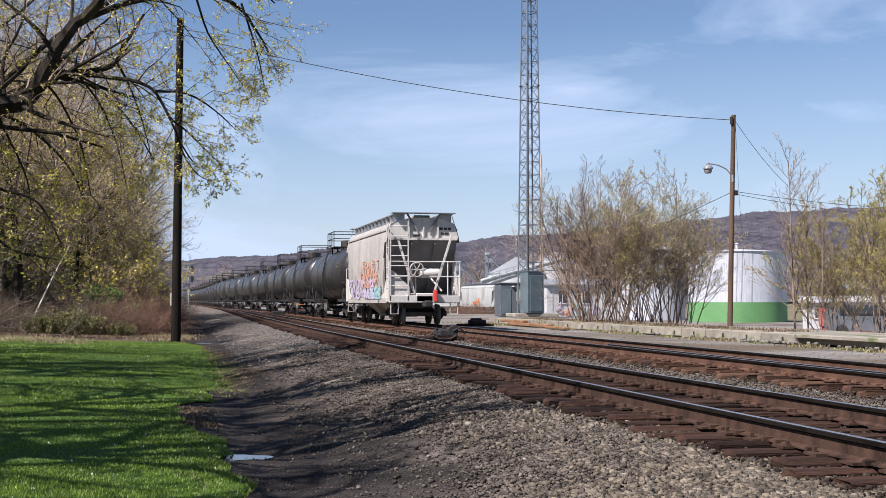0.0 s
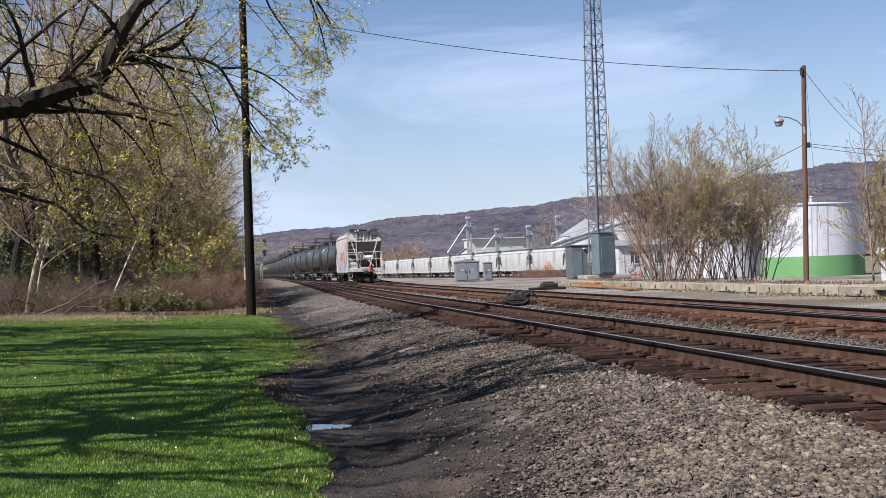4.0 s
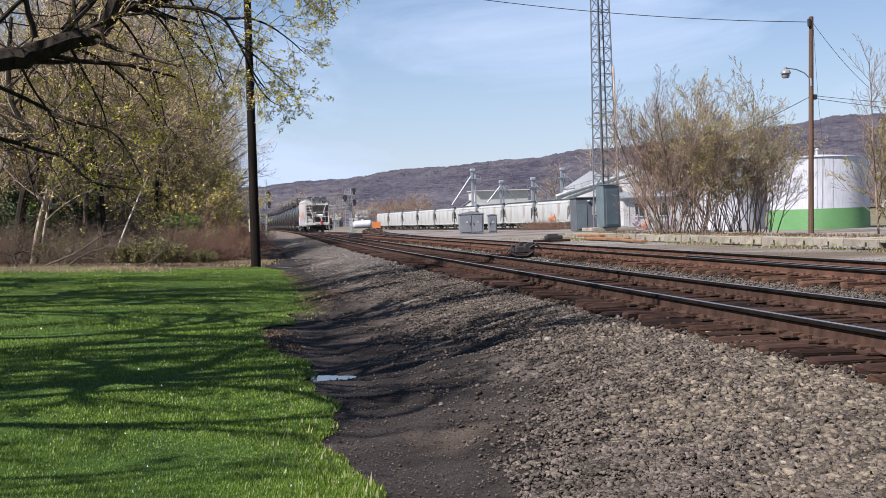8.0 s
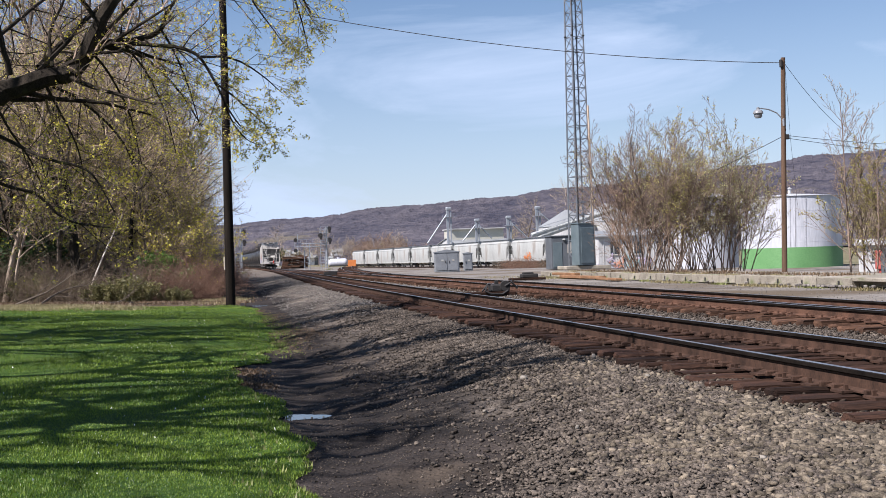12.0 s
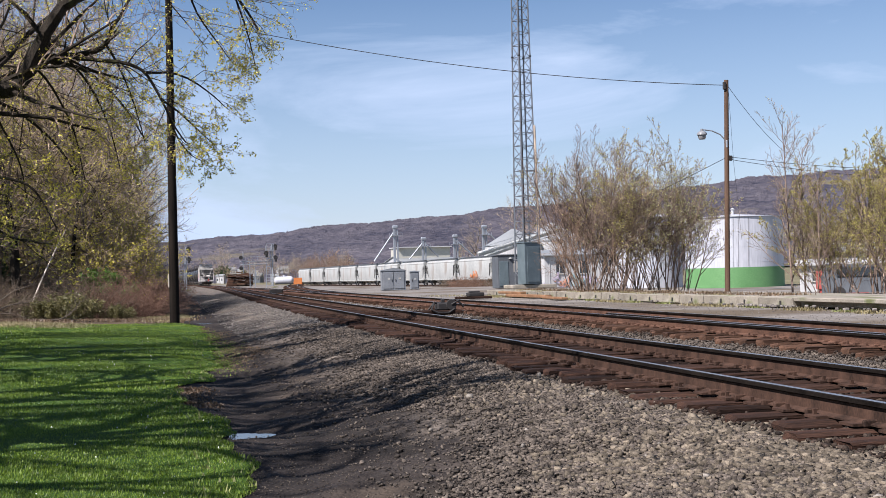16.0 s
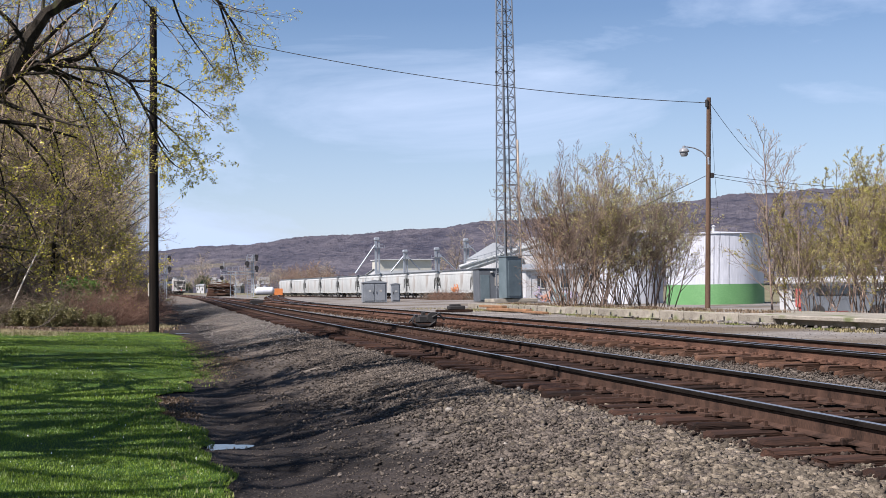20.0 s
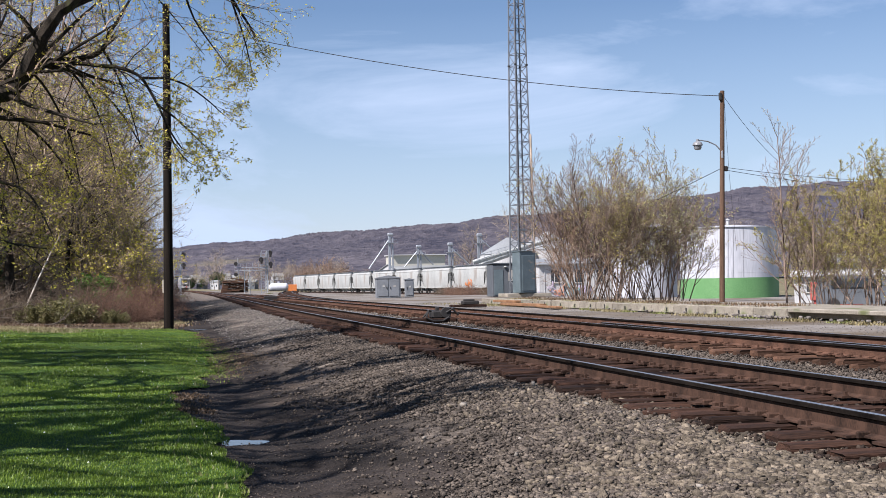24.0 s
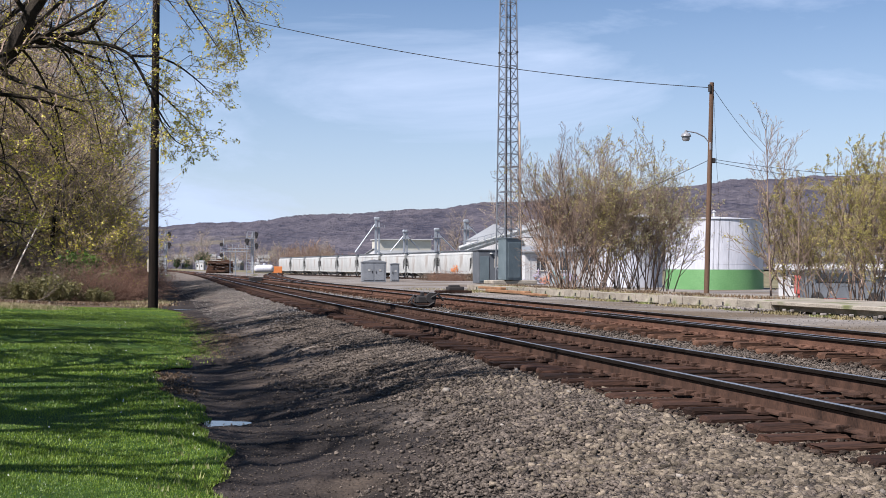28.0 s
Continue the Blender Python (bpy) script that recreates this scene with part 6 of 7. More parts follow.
# the big maple whose limbs hang over the lawn
maple = Plant(41, bend=0.17, lift=0.03, ratio=0.5, spread=(28, 65), leaves=3, leaf=0.032, sag=0.03)
maple.fine, maple.fine_from = Shape(), 2
maple.slim = 0.6
base = (-7.6, 27.0, float(ground_height(-7.6, 27.0)) - 0.3)
maple.limb(base, (0.1, 0, 1), 4.4, 0.48, (), 0, points=[base, (-7.55, 27, 1.4), (-7.2, 27.2, 3.0), (-6.6, 27.4, 4.2)])
for pts, r, kids in (
    ([(-7.0, 27.3, 3.6), (-6.3, 27.9, 4.5), (-5.06, 28.5, 4.97), (-4.59, 28.5, 5.1), (-3.88, 28.5, 5.34), (-3.23, 28.5, 5.49), (-2.83, 28.5, 6.17), (-2.46, 28.5, 6.89), (-2.0, 28.5, 7.41), (-1.2, 28.5, 8.3), (-0.2, 28.8, 9.2)], 0.30, (14, 7, 4)),
    ([(-3.12, 28.5, 5.8), (-2.89, 28.5, 6.03), (-2.46, 28.6, 6.15), (-2.0, 28.7, 6.2), (-1.52, 28.8, 6.34), (-1.25, 28.8, 6.57), (-1.16, 28.9, 6.88), (-0.99, 29.0, 7.15), (-0.7, 29.1, 7.7)], 0.10, (13, 6, 4)),
    ([(-1.95, 28.7, 6.15), (-1.47, 28.6, 6.09), (-0.77, 28.5, 5.98), (-0.38, 28.5, 5.73), (-0.06, 28.5, 5.13), (0.16, 28.5, 4.63), (0.45, 28.6, 4.2)], 0.055, (13, 7, 4)),
    ([(-4.6, 28.4, 5.4), (-4.75, 28.4, 6.2), (-4.95, 28.5, 6.9), (-5.25, 28.6, 7.6), (-5.4, 28.8, 8.6)], 0.07, (10, 6, 4)),
    ([(-3.7, 28.5, 5.6), (-3.75, 28.7, 6.4), (-3.4, 28.9, 7.3), (-3.3, 29.1, 8.4)], 0.05, (10, 6, 4)),
    ([(-5.6, 28.3, 4.4), (-4.6, 28.7, 3.9), (-3.93, 28.5, 3.54), (-3.05, 28.5, 3.27), (-2.67, 28.5, 2.77), (-2.44, 28.5, 2.28)], 0.05, (12, 6, 4)),
    ([(-6.6, 27.6, 3.2), (-5.6, 28.3, 3.2), (-4.65, 28.5, 2.89), (-4.1, 28.5, 2.71), (-3.47, 28.5, 2.12), (-2.53, 28.5, 1.93)], 0.06, (11, 6, 4)),
    ([(-2.0, 28.6, 7.4), (-1.0, 29.2, 8.0), (0.3, 29.6, 8.4), (1.4, 30.0, 8.3), (1.9, 30.2, 7.8), (2.3, 30.4, 7.2)], 0.08, (13, 7, 4)),
    ([(-0.9, 28.6, 8.6), (0.6, 29.0, 9.0), (1.6, 29.4, 8.8), (2.4, 29.8, 8.3)], 0.06, (10, 6, 3)),
    ([(-0.4, 28.5, 5.8), (0.3, 29.3, 5.9), (1.0, 29.9, 5.6), (1.5, 30.2, 5.2)], 0.035, (13, 6, 4)),
    ([(-0.1, 28.5, 5.2), (0.3, 29.2, 5.0), (0.8, 29.8, 4.6), (1.2, 30.2, 4.3)], 0.03, (11, 6, 4)),
    ([(0.1, 28.5, 4.7), (0.3, 29.0, 4.3), (0.6, 29.6, 4.0), (0.9, 30.0, 3.9)], 0.025, (8, 5, 4)),
    ([(1.6, 30.0, 8.3), (1.9, 30.2, 7.5), (2.1, 30.3, 6.8), (2.2, 30.4, 6.3)], 0.03, (12, 6, 4)),
    ([(0.5, 29.6, 8.3), (0.8, 29.9, 7.5), (1.3, 30.1, 6.8), (1.6, 30.2, 6.4)], 0.03, (11, 6, 4)),
    ([(-3.9, 28.4, 5.3), (-3.6, 28.9, 4.6), (-3.3, 29.5, 3.8), (-3.2, 29.8, 3.0)], 0.035, (12, 6, 4)),
    ([(-5.0, 28.4, 4.9), (-4.7, 28.8, 4.2), (-4.3, 29.6, 3.4), (-4.1, 30.0, 2.5)], 0.035, (12, 6, 4)),
    ([(-2.9, 28.5, 6.0), (-2.5, 28.9, 5.5), (-2.1, 29.6, 4.6), (-1.9, 30.0, 3.5)], 0.035, (13, 7, 4)),
    ([(-1.3, 28.8, 6.5), (-1.0, 29.3, 6.0), (-0.7, 29.9, 5.2), (-0.5, 30.2, 4.4)], 0.032, (13, 7, 4)),
    ([(-2.2, 28.7, 6.2), (-1.7, 29.0, 5.6), (-1.3, 29.8, 4.7), (-1.1, 30.2, 3.8)], 0.032, (13, 7, 4)),
    ([(-7.0, 27.2, 3.2), (-8.4, 28.0, 5.2), (-9.5, 28.5, 8.5)], 0.26, (8, 6, 3)),
    ([(-6.9, 27.2, 3.4), (-6.6, 25.5, 6.0), (-5.4, 23.6, 9.0), (-4.0, 22.0, 11.0)], 0.26, (11, 6, 3)),
    ([(-7.2, 27.0, 2.8), (-8.2, 25.0, 5.6), (-8.4, 22.5, 9.0), (-7.6, 20.0, 11.5)], 0.28, (11, 6, 3)),
):
    maple.limb(pts[0], (0, 0, 1), min(6.5, (Vector(pts[-1]) - Vector(pts[0])).length), r, kids, 1, (8, 7, 5, 3, 3), points=pts)
maple.leaves, maple.spread, maple.thin = 1, (30, 72), 0.006
for pts, r in (
    ([(-6.4, 27.7, 4.4), (-5.2, 29.8, 6.4), (-4.2, 32.2, 8.0), (-3.2, 34.2, 9.6)], 0.07),
    ([(-5.4, 28.6, 5.0), (-4.4, 29.8, 5.6), (-2.6, 31.8, 6.8), (-1.2, 33.6, 7.8)], 0.06),
    ([(-4.0, 28.6, 5.6), (-2.8, 30.6, 7.4), (-1.4, 32.0, 8.8), (-0.6, 33.0, 10.0)], 0.07),
    ([(-2.8, 31.6, 6.7), (-1.8, 32.6, 6.4), (-1.0, 33.4, 5.6), (-0.5, 34.0, 4.8)], 0.05),
    ([(-4.4, 29.8, 5.6), (-3.4, 31.4, 5.2), (-2.6, 32.6, 4.4), (-2.2, 33.4, 3.4)], 0.05),
):
    maple.limb(pts[0], (0, 0, 1), (Vector(pts[-1]) - Vector(pts[0])).length, r, (15, 8, 5), 1, (7, 7, 5, 3, 3), points=pts)
maple_tree = thing("maple_tree", "large dark maple with drooping limbs and small new leaves", "tree")
part("trunk", maple.wood.mesh("trunk", BARK), None, maple_tree)
part("branchwork", maple.fine.mesh("branchwork", MAPLETWIG), None, maple_tree, "fine grey-brown twigs")
tagged(maple_tree.children[-1], kind="stuff")
part("crown", maple.leaf_mesh("crown", LEAF_YOUNG), None, maple_tree, "sparse yellow-green new leaves")

# shrubs and small trees on the loading platform
thicket = [shrub(300 + i, 6.9, 14, m, n, 0.034, b, (13, 7, 5), 0.55, 0.55, 0.09, 0.035, (20, 52), 0.0008, 0.34, 0.44, 0.5, 0.26) for i, (m, n, b) in enumerate(((LEAF_OLIVE, 0, THICKETWOOD), (LEAF_OLIVE, 1, THICKETWOOD), (LEAF_PALE, 1, THICKETWOOD)))]
inner = [shrub(310, 4.6, 9, LEAF_OLIVE, 0, 0.03, TWIG, (11, 6, 4), 0.5, 0.5, 0.10, 0.03, (20, 55), 0.001, 0.2, 0.45, 0.5, 0.25), shrub(311, 5.2, 7, LEAF_OLIVE, 1, 0.036, THICKETWOOD, (12, 6, 4), 0.36, 0.5, 0.10, 0.03, (22, 55), 0.0009, 0.2, 0.45, 0.5, 0.25), shrub(312, 5.4, 5, LITTERLEAF, 3, 0.05, TWIG, (10, 6, 3), 0.4, 0.4, 0.10, 0.03, (20, 50), 0.001, 0.55, 0.42, 0.6, 0.3)]
for x, y, k, size, turn in ((19.1, 54.5, 0, 0.86, 40), (19.8, 55.2, 0, 1.05, 80), (20.5, 54.2, 1, 1.0, 30), (22.0, 55.2, 2, 0.9, 250), (23.0, 54.5, 2, 1.0, 200), (24.1, 55.2, 1, 0.86, 300)):
    planted(thicket[k], "shrub", ("bare many-stemmed thicket on the loading platform", "many-stemmed thicket with yellow-green buds", "grey-stemmed thicket with pale new leaves")[k], "shrub", "platform thicket", (x, y, float(ground_height(x, y)) if x > 21.3 else 0.0), turn, size * (1.1 if x > 21.3 else 1.0))
for x, y, k, size, turn in ((18.6, 53.4, 0, 0.95, 10), (20.4, 53.2, 1, 0.95, 60), (22.5, 56.6, 2, 1.05, 0)):
    planted(inner[k], "shrub", ("low thicket of bare reddish-brown stems", "many-stemmed shrub hazed with olive leaves", "shrub with withered russet leaves behind the thicket")[k], "shrub", "platform thicket", (x, y, float(ground_height(x, y)) if x > 21.3 else 0.0), turn, size)
sapling = Plant(321, bend=0.06, lift=0.06, ratio=0.36, spread=(26, 48), leaves=1, leaf=0.02)
sapling.first, sapling.thin, sapling.fade = 0.18, 0.006, 0.45
sapling.limb((0, 0, -0.2), (0, 0, 1), 8.8, 0.055, (30, 8, 4))
young = [[("trunk", sapling.wood.mesh("trunk", THICKETWOOD)), ("crown", sapling.leaf_mesh("crown", LEAF_OLIVE))]]
bushy = [shrub(340 + i, 6.7, 7, LEAF_OLIVE, 5, 0.025, THICKETWOOD, (13, 7, 4), 0.45, 0.5, 0.10, 0.03, (22, 50), 0.001, 0.26, 0.46, 0.6, 0.25) for i in range(2)]
planted(young[0], "tree", "slim bare young tree on the platform", "tree", "platform trees", (25.15, 46.0, -0.95), 0, 0.9)
for x, y, turn, size in ((26.4, 47.2, 130, 0.8), (25.7, 45.0, 220, 0.62)):
    planted(young[0], "tree", "slim bare young tree on the platform", "tree", "platform trees", (x, y, -0.95), turn, size)
for x, y, k, size, turn in ((27.2, 45.8, 0, 0.84, 90), (28.2, 44.8, 1, 0.98, 10), (28.9, 45.6, 0, 1.04, 200), (30.2, 46.2, 1, 1.1, 300), (31.5, 44.8, 0, 1.1, 40), (27.9, 47.5, 1, 0.7, 160), (29.5, 43.7, 0, 0.8, 120), (33.0, 45.0, 1, 1.05, 75)):
    planted(bushy[k], "tree", "many-stemmed young tree hazed with olive new leaves", "tree", "platform trees", (x, y, float(ground_height(x, y))), turn, size * 1.1)

# more maples stand on the lawn beside the camera; their shadows cross the grass and the path
def lawn_maple(seed, limbs, kids=(8, 5, 3), leaves=2):
    """A stout forked maple: limbs as (azimuth, climb in degrees, length, radius)."""
    p = Plant(seed, bend=0.12, lift=0.02, ratio=0.5, spread=(25, 58), leaves=leaves, leaf=0.045)
    p.thin = 0.012
    p.limb((0, 0, -0.3), (0.02, 0.0, 1), 4.9, 0.29, (), 0, points=[(0, 0, -0.3), (0.03, 0.02, 1.5), (-0.02, 0.0, 3.0), (0.05, 0.03, 4.6)])
    for azimuth, climb, length, r in limbs:
        a, c = radians(azimuth), radians(climb)
        p.limb((0.03, 0.02, 4.3), (math.cos(a) * math.cos(c), math.sin(a) * math.cos(c), math.sin(c)), length, r, kids, 1)
    return [("trunk", p.wood.mesh("trunk", BARK)), ("crown", p.leaf_mesh("crown", LEAF_YOUNG))]


forked = lawn_maple(77, ((-62, 42, 4.6, 0.14), (-115, 38, 4.0, 0.13), (-28, 52, 6.0, 0.17), (20, 58, 6.6, 0.18), (75, 48, 5.0, 0.13), (150, 45, 5.0, 0.13), (-80, 70, 6.0, 0.15)))
upright = lawn_maple(79, ((0, 82, 11.5, 0.2), (30, 72, 9.5, 0.13), (150, 74, 9.0, 0.13), (-60, 72, 9.5, 0.13), (-120, 70, 8.5, 0.12), (90, 66, 8.0, 0.12), (-20, 66, 8.5, 0.12)), (5, 2), 1)
leaning = lawn_maple(78, ((-10, 62, 7.0, 0.22), (12, 50, 6.2, 0.16), (-50, 48, 5.2, 0.13), (60, 50, 5.4, 0.13), (170, 50, 5.0, 0.13), (100, 66, 6.0, 0.14), (-95, 55, 5.0, 0.12)))
for meshes, x, y, turn, size in ((forked, -4.9, 11.1, 0, 1.0), (leaning, -6.3, 16.2, 0, 1.2), (leaning, -9.9, 21.2, 15, 1.25), (forked, -10.4, 7.4, 60, 1.3), (leaning, -11.0, 30.8, 20, 1.2), (upright, -12.0, 11.6, 0, 1.15), (upright, -12.8, 23.4, 70, 1.2), (upright, -12.4, 33.5, 250, 1.15)):
    planted(meshes, "maple_tree", "stout forked maple with first leaves shading the lawn", "tree", "lawn maples", (x, y, float(ground_height(x, y))), turn, size)

# bare trees in the distance below the ridge
far_rng = random.Random(31)
for k in range(70):
    s = far_rng.uniform(0.21, 0.72)
    y = far_rng.uniform(360, 620) / (1 + 0.6 * s)
    x = s * y
    planted(far_rng.choice(kinds), "tree", "bare grey-brown tree in the distance", "tree", "distant trees", (x, y, float(ground_height(x, y))), far_rng.uniform(0, 360), far_rng.uniform(0.7, 1.15))
for k in range(12):
    u = 0.228 + 0.0038 * k
    y = far_rng.uniform(112, 124)
    planted(far_rng.choice(brush_kinds), "brush", "low reddish brush in front of the stored cars", "shrub", "siding brush", (u * y, y, float(ground_height(u * y, y))), far_rng.uniform(0, 360), far_rng.uniform(0.32, 0.5))

# the round bare grove behind the end of the stored cars
grove = [shrub(600 + i, 8.6, 9, LEAF_OLIVE, 0, 0.05, TWIG, (13, 7, 4), 0.55, 0.8, 0.11, 0.02, (22, 55), 0.0022, 0.25, 0.45, 0.6, 0.3) for i in range(2)]
for k, (s, size) in enumerate(((0.1085, 0.85), (0.1155, 1.05), (0.124, 1.15), (0.132, 1.1), (0.1405, 0.95), (0.150, 0.8), (0.159, 0.7))):
    y = 372 + 9 * (k % 3)
    planted(grove[k % 2], "tree", "round-crowned bare brown tree behind the stored cars", "tree", "bare grove", (s * y, y, float(ground_height(s * y, y))), 77 * k, size * 1.15)

# bare crowns that fill the valley floor before the ridge
for k in range(44):
    s = 0.008 + 0.0032 * k
    y = far_rng.uniform(520, 860)
    planted(far_rng.choice(kinds), "tree", "hazy bare tree among the town houses", "tree", "town trees", (s * y, y, float(ground_height(s * y, y))), far_rng.uniform(0, 360), far_rng.uniform(0.55, 0.95))

# dark evergreens among the houses
spruce = shrub(640, 9.0, 14, LEAF_DARK, 14, 0.32, TWIG, (9, 5), 0.35, 0.8, 0.10, 0.02, (25, 60), 0.002, 0.1)
for s, y, size in ((0.0215, 900, 0.8), (0.0300, 900, 0.7), (0.0395, 940, 0.9), (0.0425, 930, 1.1), (0.0455, 940, 0.9), (0.0590, 940, 0.7), (0.0500, 900, 0.5)):
    planted(spruce, "tree", "dark evergreen among the distant houses", "tree", "town evergreens", (s * y, y, 0.0 if y < 920 else 2.0), 50 * s * y, size)

# dead wood at the wood edge
dead_pole = thing("dead_trunk", "pale broken dead trunk leaning against the wood edge", "dead wood")
part("trunk", Shape().tube([(-6.15, 57.0, -0.55), (-5.92, 57.0, 0.45), (-5.45, 57.3, 1.6), (-4.95, 57.7, 2.75), (-4.58, 58.0, 3.5)], [0.04, 0.037, 0.034, 0.026, 0.016], 7), PALEWOOD, dead_pole)
for at, turn, length, seed in (((-8.2, 50.4, 0.0), 25, 3.2, 1), ((-6.9, 50.0, -0.05), 150, 1.6, 2), ((-7.3, 51.0, 0.0), 60, 3.6, 3), ((-9.0, 49.2, 0.0), 100, 2.4, 4), ((-4.6, 50.2, -0.3), 10, 1.5, 5), ((-3.0, 49.6, -0.4), 170, 1.2, 6)):
    p = Plant(500 + seed, bend=0.22, lift=0.0, ratio=0.5, spread=(25, 60), leaves=0)
    p.limb((0, 0, 0.04), (1, 0, 0.28 if length > 3 else 0.1), length, 0.035 + 0.01 * length / 3, (6, 3), 1)
    b = thing("fallen_branch", "fallen grey branch lying at the lawn edge", "dead wood", "fallen branches", at=(at[0], at[1], float(ground_height(at[0], at[1])) + 0.02), turn=turn)
    part("wood", p.wood.mesh("wood", TRUNKGREY if seed % 2 else BARK), None, b)
fence = thing("rail_fence", "two pale broken fence rails at the wood edge", "fence")
for z0, z1 in ((1.52, 1.40), (1.12, 1.08)):
    part("fence_rail", Shape().tube([(-4.1, 60.0, z0), (-3.4, 60.0, z1)], 0.035, 6), PALEWOOD, fence)
for x in (-4.05, -3.45):
    part("post", Shape().tube([(x, 60.05, -0.7), (x, 60.05, 1.6)], 0.045, 6), GREYBARK, fence)

# ---- loose stones, grass, flecks ----
def stones(name, count, x_range, y_range, size, material, label, crowd=1.6, sink=0.25, seed=1, keep=None, lift=0.0):
    """Angular broken stones strewn on the land, thicker near the camera."""
    r = np.random.RandomState(seed)
    y = y_range[0] * (y_range[1] / y_range[0]) ** (r.rand(count) ** crowd)
    x = x_range[0] + (x_range[1] - x_range[0]) * r.rand(count)
    if keep is not None:
        ok = keep(x, y, r.rand(count))
        x, y = x[ok], y[ok]
    n = len(x)
    s = (size[0] + (size[1] - size[0]) * r.rand(n) ** 2.2) * (0.9 + 0.006 * y)
    corner = np.array([(i, j, k) for i in (-1, 1) for j in (-1, 1) for k in (-1, 1)], float)
    v = corner[None] * (1 + r.uniform(-0.55, 0.30, (n, 8, 3))) * (s[:, None, None] * np.stack([r.uniform(0.6, 1.35, n), r.uniform(0.5, 1.1, n), r.uniform(0.30, 0.75, n)], -1)[:, None] * 0.5)
    yaw, tilt, way = r.uniform(0, 2 * np.pi, n), r.normal(0, 0.42, n), r.uniform(0, 2 * np.pi, n)
    v = np.stack([v[..., 0] * np.cos(yaw)[:, None] - v[..., 1] * np.sin(yaw)[:, None], v[..., 0] * np.sin(yaw)[:, None] + v[..., 1] * np.cos(yaw)[:, None], v[..., 2]], -1)
    along = v[..., 0] * np.cos(way)[:, None] + v[..., 1] * np.sin(way)[:, None]
    shift, rise = along * (np.cos(tilt) - 1)[:, None] - v[..., 2] * np.sin(tilt)[:, None], along * np.sin(tilt)[:, None] + v[..., 2] * np.cos(tilt)[:, None]
    v = np.stack([v[..., 0] + shift * np.cos(way)[:, None], v[..., 1] + shift * np.sin(way)[:, None], rise], -1)
    v += np.stack([x, y, ground_height(x, y) + s * (0.34 - 0.6 * sink) + 0.010 + lift * r.rand(n)], -1)[:, None]
    faces = np.array([(0, 1, 3, 2), (4, 6, 7, 5), (0, 4, 5, 1), (2, 3, 7, 6), (0, 2, 6, 4), (1, 5, 7, 3)])
    loops = faces[None] + 8 * np.arange(n)[:, None, None]
    tagged(new(name, bulk(name, v.reshape(-1, 3), loops, 4, material)), label, "stones", kind="stuff")


stones("ballast_stones", 120000, (1.5, 4.75), (5.2, 34), (0.014, 0.046), STONE, "loose grey crushed stone on the ballast bank", 1.25, 0.4, 1, lambda x, y, u: u < 0.05 + smoothstep(2.0, 3.8, x + 0.5 * ripple(x, y, 0.8) + 1.2 * (1 - smoothstep(6, 11, y))))
stones("ballast_stones", 20000, (4.3, 7.2), (5.0, 34), (0.022, 0.06), OILED_STONE, "oil-stained crushed stone between the ties", 1.1, 0.4, 2, None, 0.03)
stones("ballast_stones", 17000, (7.0, 9.2), (8.5, 50), (0.02, 0.05), STONE, "crushed stone between the two tracks", 1.0, 0.3, 3)
stones("ballast_stones", 12000, (8.8, 12.6), (11, 50), (0.025, 0.06), OILED_STONE, "stained crushed stone between the ties of the second track", 1.0, 0.4, 4, None, 0.03)
stones("yard_stones", 6000, (12.2, 17.6), (14, 60), (0.008, 0.024), PALE_STONE, "loose pale stones of the gravel yard", 0.9, 0.3, 6)
stones("fresh_stones", 24000, (2.2, 4.7), (5.0, 14), (0.024, 0.068), FRESH_STONE, "paler fresh crushed stone strewn near the ties", 1.0, 0.25, 7, lambda x, y, u: u < smoothstep(2.4, 4.4, x + 0.5 * ripple(x, y, 1.3)) * (1.2 - smoothstep(5.5, 10.5, y + 1.2 * ripple(y, x, 0.9))))
stones("fresh_stones", 60, (2.4, 4.9), (5.0, 18), (0.03, 0.075), QUARTZ, "a few whitish stones among the ballast", 1.0, 0.1, 17)
stones("far_stones", 9000, (1.8, 4.6), (30, 125), (0.015, 0.045), PALE_STONE, "dull clods and stones of the rutted path farther on", 1.0, 0.35, 12)
stones("far_ballast", 10000, (3.2, 12.4), (34, 125), (0.025, 0.06), PALE_STONE, "grey ballast farther along the tracks", 1.0, 0.4, 13)
stones("path_stones", 16000, (0.4, 3.2), (5.2, 26), (0.006, 0.018), STONE, "small dull stones trodden into the cinder path", 1.1, 0.3, 5)


def grass(name, count, y_range, height, width, seed, material, label, keep=None):
    """Short blades; farther off they stand for tufts."""
    r = np.random.RandomState(seed)
    y = y_range[0] * (y_range[1] / y_range[0]) ** r.rand(count)
    left = -0.32 * y - 1.0
    x = left + (lawn_edge(y) + 0.06 - left) * r.rand(count) ** 0.9
    if keep is not None:
        ok = keep(x, y, r.rand(count))
        x, y = x[ok], y[ok]
    n = len(x)
    grow = 0.5 + 0.07 * y
    h = height * r.uniform(0.5, 1.2, n) * (0.8 + 0.35 * ripple(x, y, 1.7)) * (0.85 + 0.016 * y)
    w = width * grow * r.uniform(0.6, 1.3, n)
    a = r.uniform(0, 2 * np.pi, n)
    lean = r.uniform(0.1, 0.8, n) * h
    z = ground_height(x, y) + 0.025
    base = np.stack([x, y, z], -1)
    side = np.stack([np.cos(a), np.sin(a), 0 * a], -1) * w[:, None]
    out = np.stack([-np.sin(a), np.cos(a), 0 * a], -1) * lean[:, None]
    tip = base + out + np.stack([0 * h, 0 * h, h], -1)
    v = np.stack([base - side, base + side, tip], 1)
    tagged(new(name, bulk(name, v.reshape(-1, 3), np.arange(3 * n), 3, material)), label, "grass", kind="stuff")


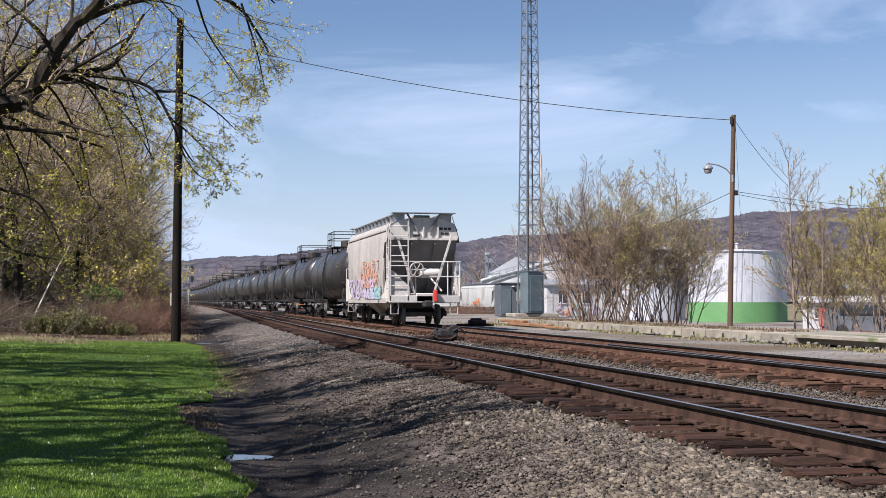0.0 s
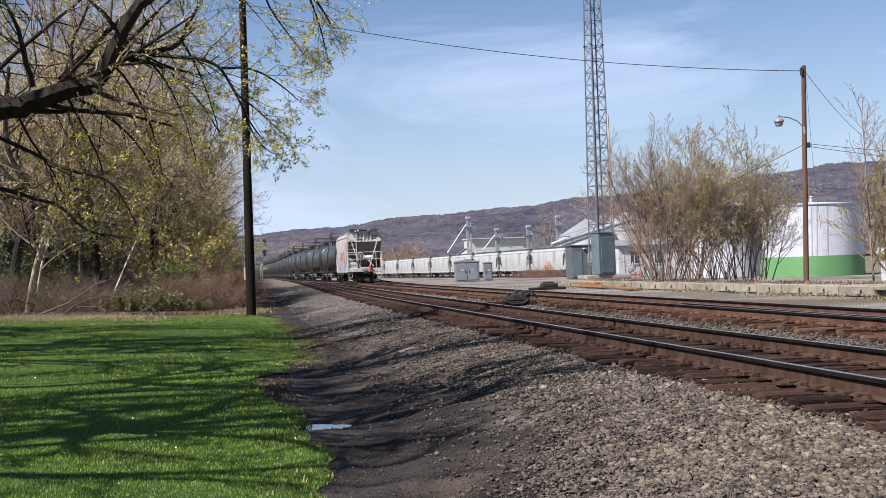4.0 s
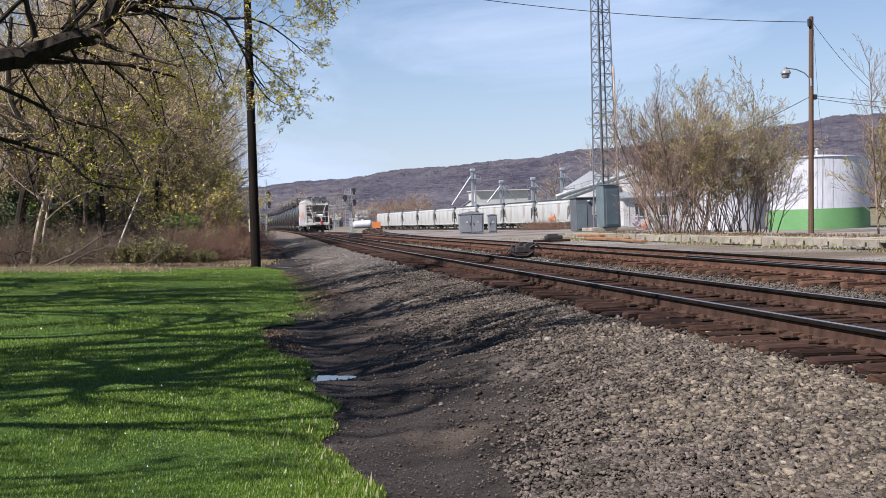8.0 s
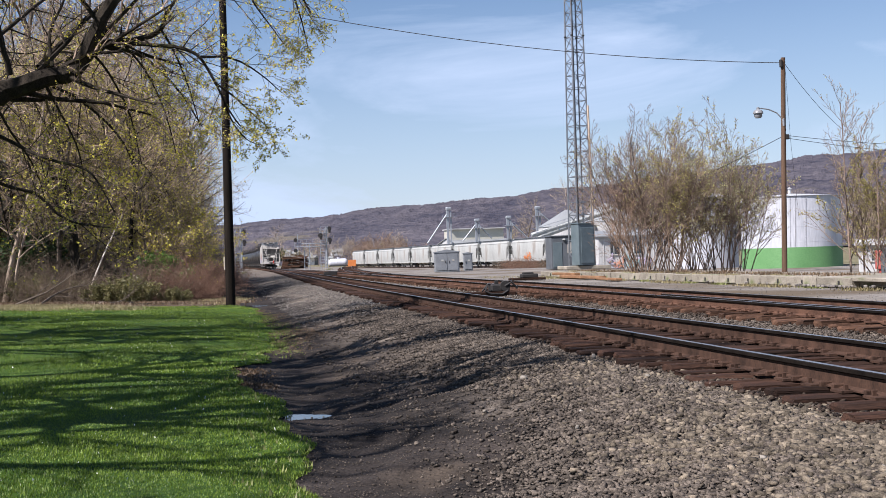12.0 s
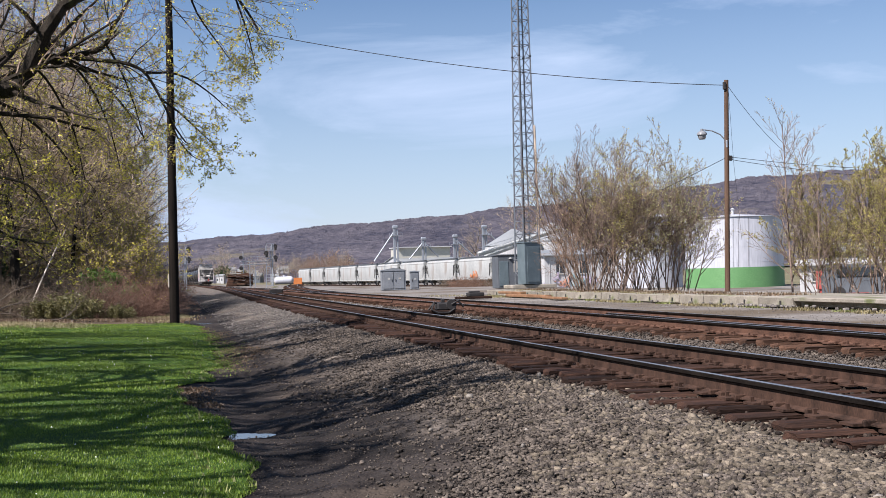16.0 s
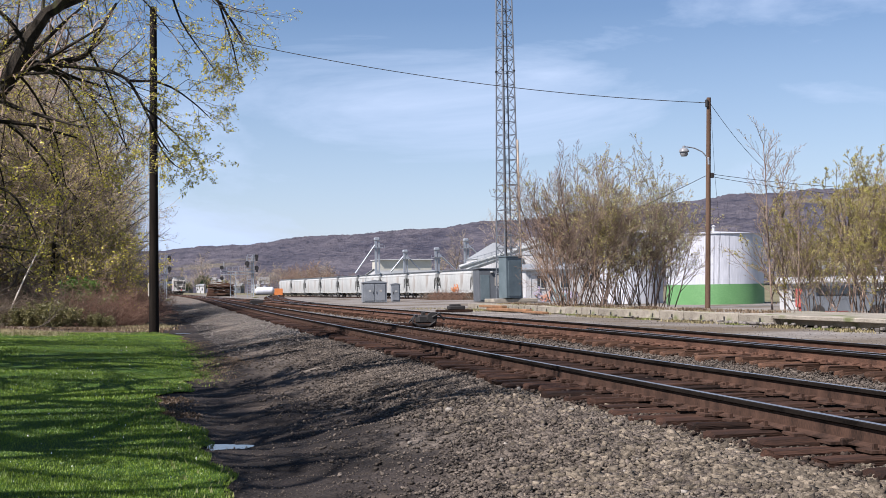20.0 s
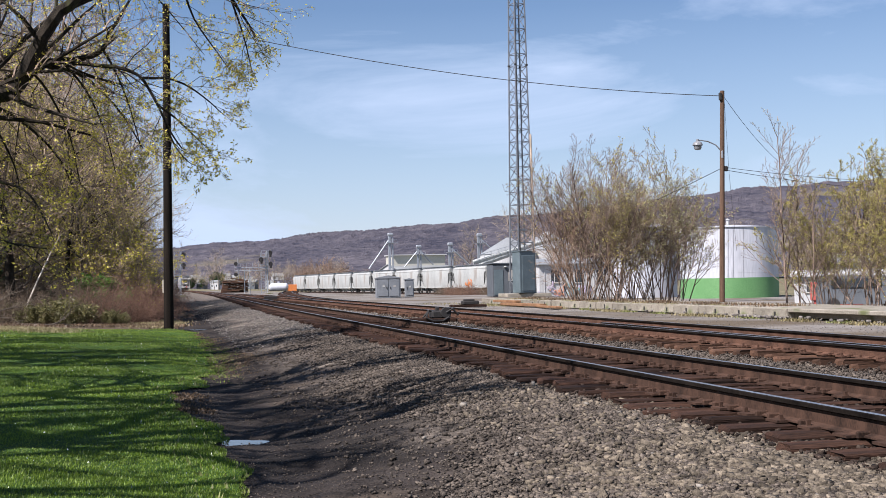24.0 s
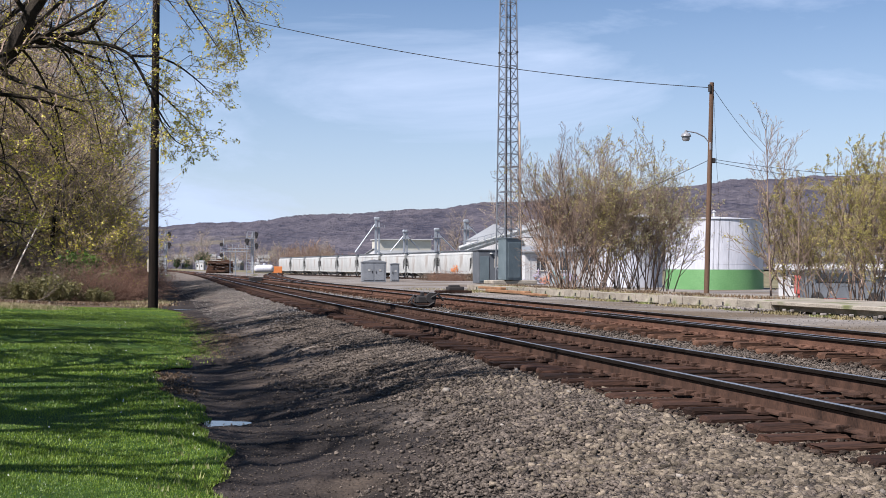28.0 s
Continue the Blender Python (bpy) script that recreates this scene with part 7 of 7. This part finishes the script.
grass("lawn_grass", 430000, (5.2, 47), 0.034, 0.0034, 8, BLADE, "short green grass of the lawn")
def wild_grass(name, count, spots, height, width, seed, material, label, level=None):
    """Tufts in patches, each patch (x, y, half width, half depth)."""
    r = np.random.RandomState(seed)
    pick = np.array(spots)[r.randint(0, len(spots), count)]
    x, y = pick[:, 0] + pick[:, 2] * r.normal(0, 0.55, count), pick[:, 1] + pick[:, 3] * r.normal(0, 0.55, count)
    h, a = height * r.uniform(0.35, 1.2, count), r.uniform(0, 2 * np.pi, count)
    w, lean = width * r.uniform(0.6, 1.3, count), r.uniform(0.1, 0.9, count) * h
    base = np.stack([x, y, ground_height(x, y) if level is None else 0 * x + level], -1)
    side = np.stack([np.cos(a), np.sin(a), 0 * a], -1) * w[:, None]
    tip = base + np.stack([-np.sin(a) * lean, np.cos(a) * lean, h], -1)
    v = np.stack([base - side, base + side, tip], 1)
    tagged(new(name, bulk(name, v.reshape(-1, 3), np.arange(3 * count), 3, material)), label, "grass", kind="stuff")


wild_grass("platform_weeds", 4200, [(17.2, y, 0.35, 0.9) for y in (23, 27.5, 31, 36.2, 38, 45, 46.5, 52, 58, 60, 63)] + [(16.3, 62, 0.8, 3), (17.0, 66, 0.8, 3), (15.8, 70, 1.2, 3), (20.5, 69.5, 2.0, 1.2), (23.5, 74, 2.0, 3)], 0.10, 0.016, 21, STRAW, "yellowed grass along the foot of the platform")
wild_grass("platform_weeds", 1500, [(17.35, y, 0.2, 0.5) for y in (25, 29, 34, 41, 44, 49, 55)] + [(17.1, 63, 0.6, 2)], 0.08, 0.014, 22, FORB, "fresh weeds along the foot of the platform")
wild_grass("verge_grass", 9000, [(1.15, 25, 0.5, 2.2), (1.4, 30, 0.6, 3.0), (1.2, 36, 0.5, 3.0), (0.9, 42, 0.4, 2.5), (1.7, 27.5, 0.5, 2.0)], 0.035, 0.010, 23, LITTERLEAF, "thin brownish grass straying onto the path")
wild_grass("verge_grass", 5000, [(1.0, 25, 0.35, 2.2), (1.2, 30, 0.4, 3.0), (1.05, 36, 0.35, 3.0)], 0.035, 0.009, 24, BLADE, "thin green grass straying onto the path")
wild_grass("dry_leaves", 40000, [(-13 + 1.0 * k, 43.8 + 0.9 * math.sin(k), 1.2, 1.6) for k in range(10)] + [(-12 + 1.0 * k, 46.2, 1.0, 1.2) for k in range(9)] + [(-0.6, 53, 0.8, 3.5), (0.3, 58, 0.6, 4)], 0.10, 0.03, 25, STRAW, "dry leaves and dead grass at the far end of the lawn")
wild_grass("dry_leaves", 14000, [(-9 + 1.1 * k, 52.0, 1.0, 2.5) for k in range(9)], 0.10, 0.035, 26, LITTERLEAF, "dead brown leaves under the brush")
wild_grass("dry_leaves", 1500, [(0.0, 17.2, 0.35, 0.5), (0.35, 16.6, 0.3, 0.4), (0.25, 18.3, 0.3, 0.5)], 0.03, 0.02, 27, LITTERLEAF, "dead leaves caught in the bay of the lawn edge")
wild_grass("deck_weeds", 3500, [(19.4 + 0.5 * math.sin(3 * k), 36 + 2.2 * k, 0.8, 0.7) for k in range(14)], 0.10, 0.02, 28, LITTERLEAF, "dead leaves and dry weeds on the platform deck", 0.008)
wild_grass("deck_weeds", 1600, [(18.1 + 0.3 * math.sin(5 * k), 38 + 3.1 * k, 0.25, 0.7) for k in range(9)], 0.09, 0.016, 29, STRAW, "yellow grass on the platform deck", 0.008)
grass("edge_weeds", 5000, (5.2, 40), 0.07, 0.012, 9, FORB, "small pale weeds along the lawn edge", lambda x, y, u: (x > lawn_edge(y) - 0.45) & (u < 0.8))
grass("white_flowers", 900, (6.0, 40), 0.03, 0.008, 10, PETAL, "tiny white flowers scattered in the lawn", lambda x, y, u: u < 0.7)


def puddle(x, y, w, d, label, lift=0.012):
    """A small puddle in the wheel rut."""
    rng = random.Random(6)
    s = Shape()
    ring = []
    for k in range(28):
        a = 2 * math.pi * k / 28
        q = 1 + 0.18 * math.sin(3 * a + 1) + rng.uniform(-0.12, 0.12)
        ring.append((w * q * math.cos(a), d * q * math.sin(a), 0.0))
    s.add(ring, [tuple(range(28))])
    z = sum(float(ground_height(x + dx * w, y + dy * d)) for dx in (-0.8, 0, 0.8) for dy in (-0.8, 0, 0.8)) / 9
    return solid("puddle", s, WATER, label, "puddle", "puddles", kind="structure", at=(x, y, z + lift))


puddle(0.78, 13.1, 0.24, 0.30, "small bright puddle in the cinder path")
puddle(1.35, 49.0, 0.55, 1.3, "shallow puddle in the rutted path beside the tall pole", -0.03)


# ---- what moves: the train draws away from the camera at a steady pace ----
SPEED, TAIL = 14.0, 49.5


def on_track(y, length, inset):
    """The pose of a car whose end towards the camera is at y."""
    a, b = y + inset, y + length - inset
    xa, xb = float(track_b(a)), float(track_b(b))
    turn = math.atan2(xb - xa, b - a)
    x = xa - math.tan(turn) * inset
    return pose(x, y, 0, 0, 0, -math.degrees(turn))


def motions():
    times = [0.5 * k for k in range(57)]
    walk(last_car, [(t, on_track(TAIL + SPEED * t, HOPPER_LENGTH, 1.95)) for t in times])
    for k, car in enumerate(tank_cars):
        start = TAIL + HOPPER_LENGTH + 1.0 + TANK_PITCH * k
        walk(car, [(t, on_track(start + SPEED * t, 17.0, 2.1)) for t in times[::2]])


motions()
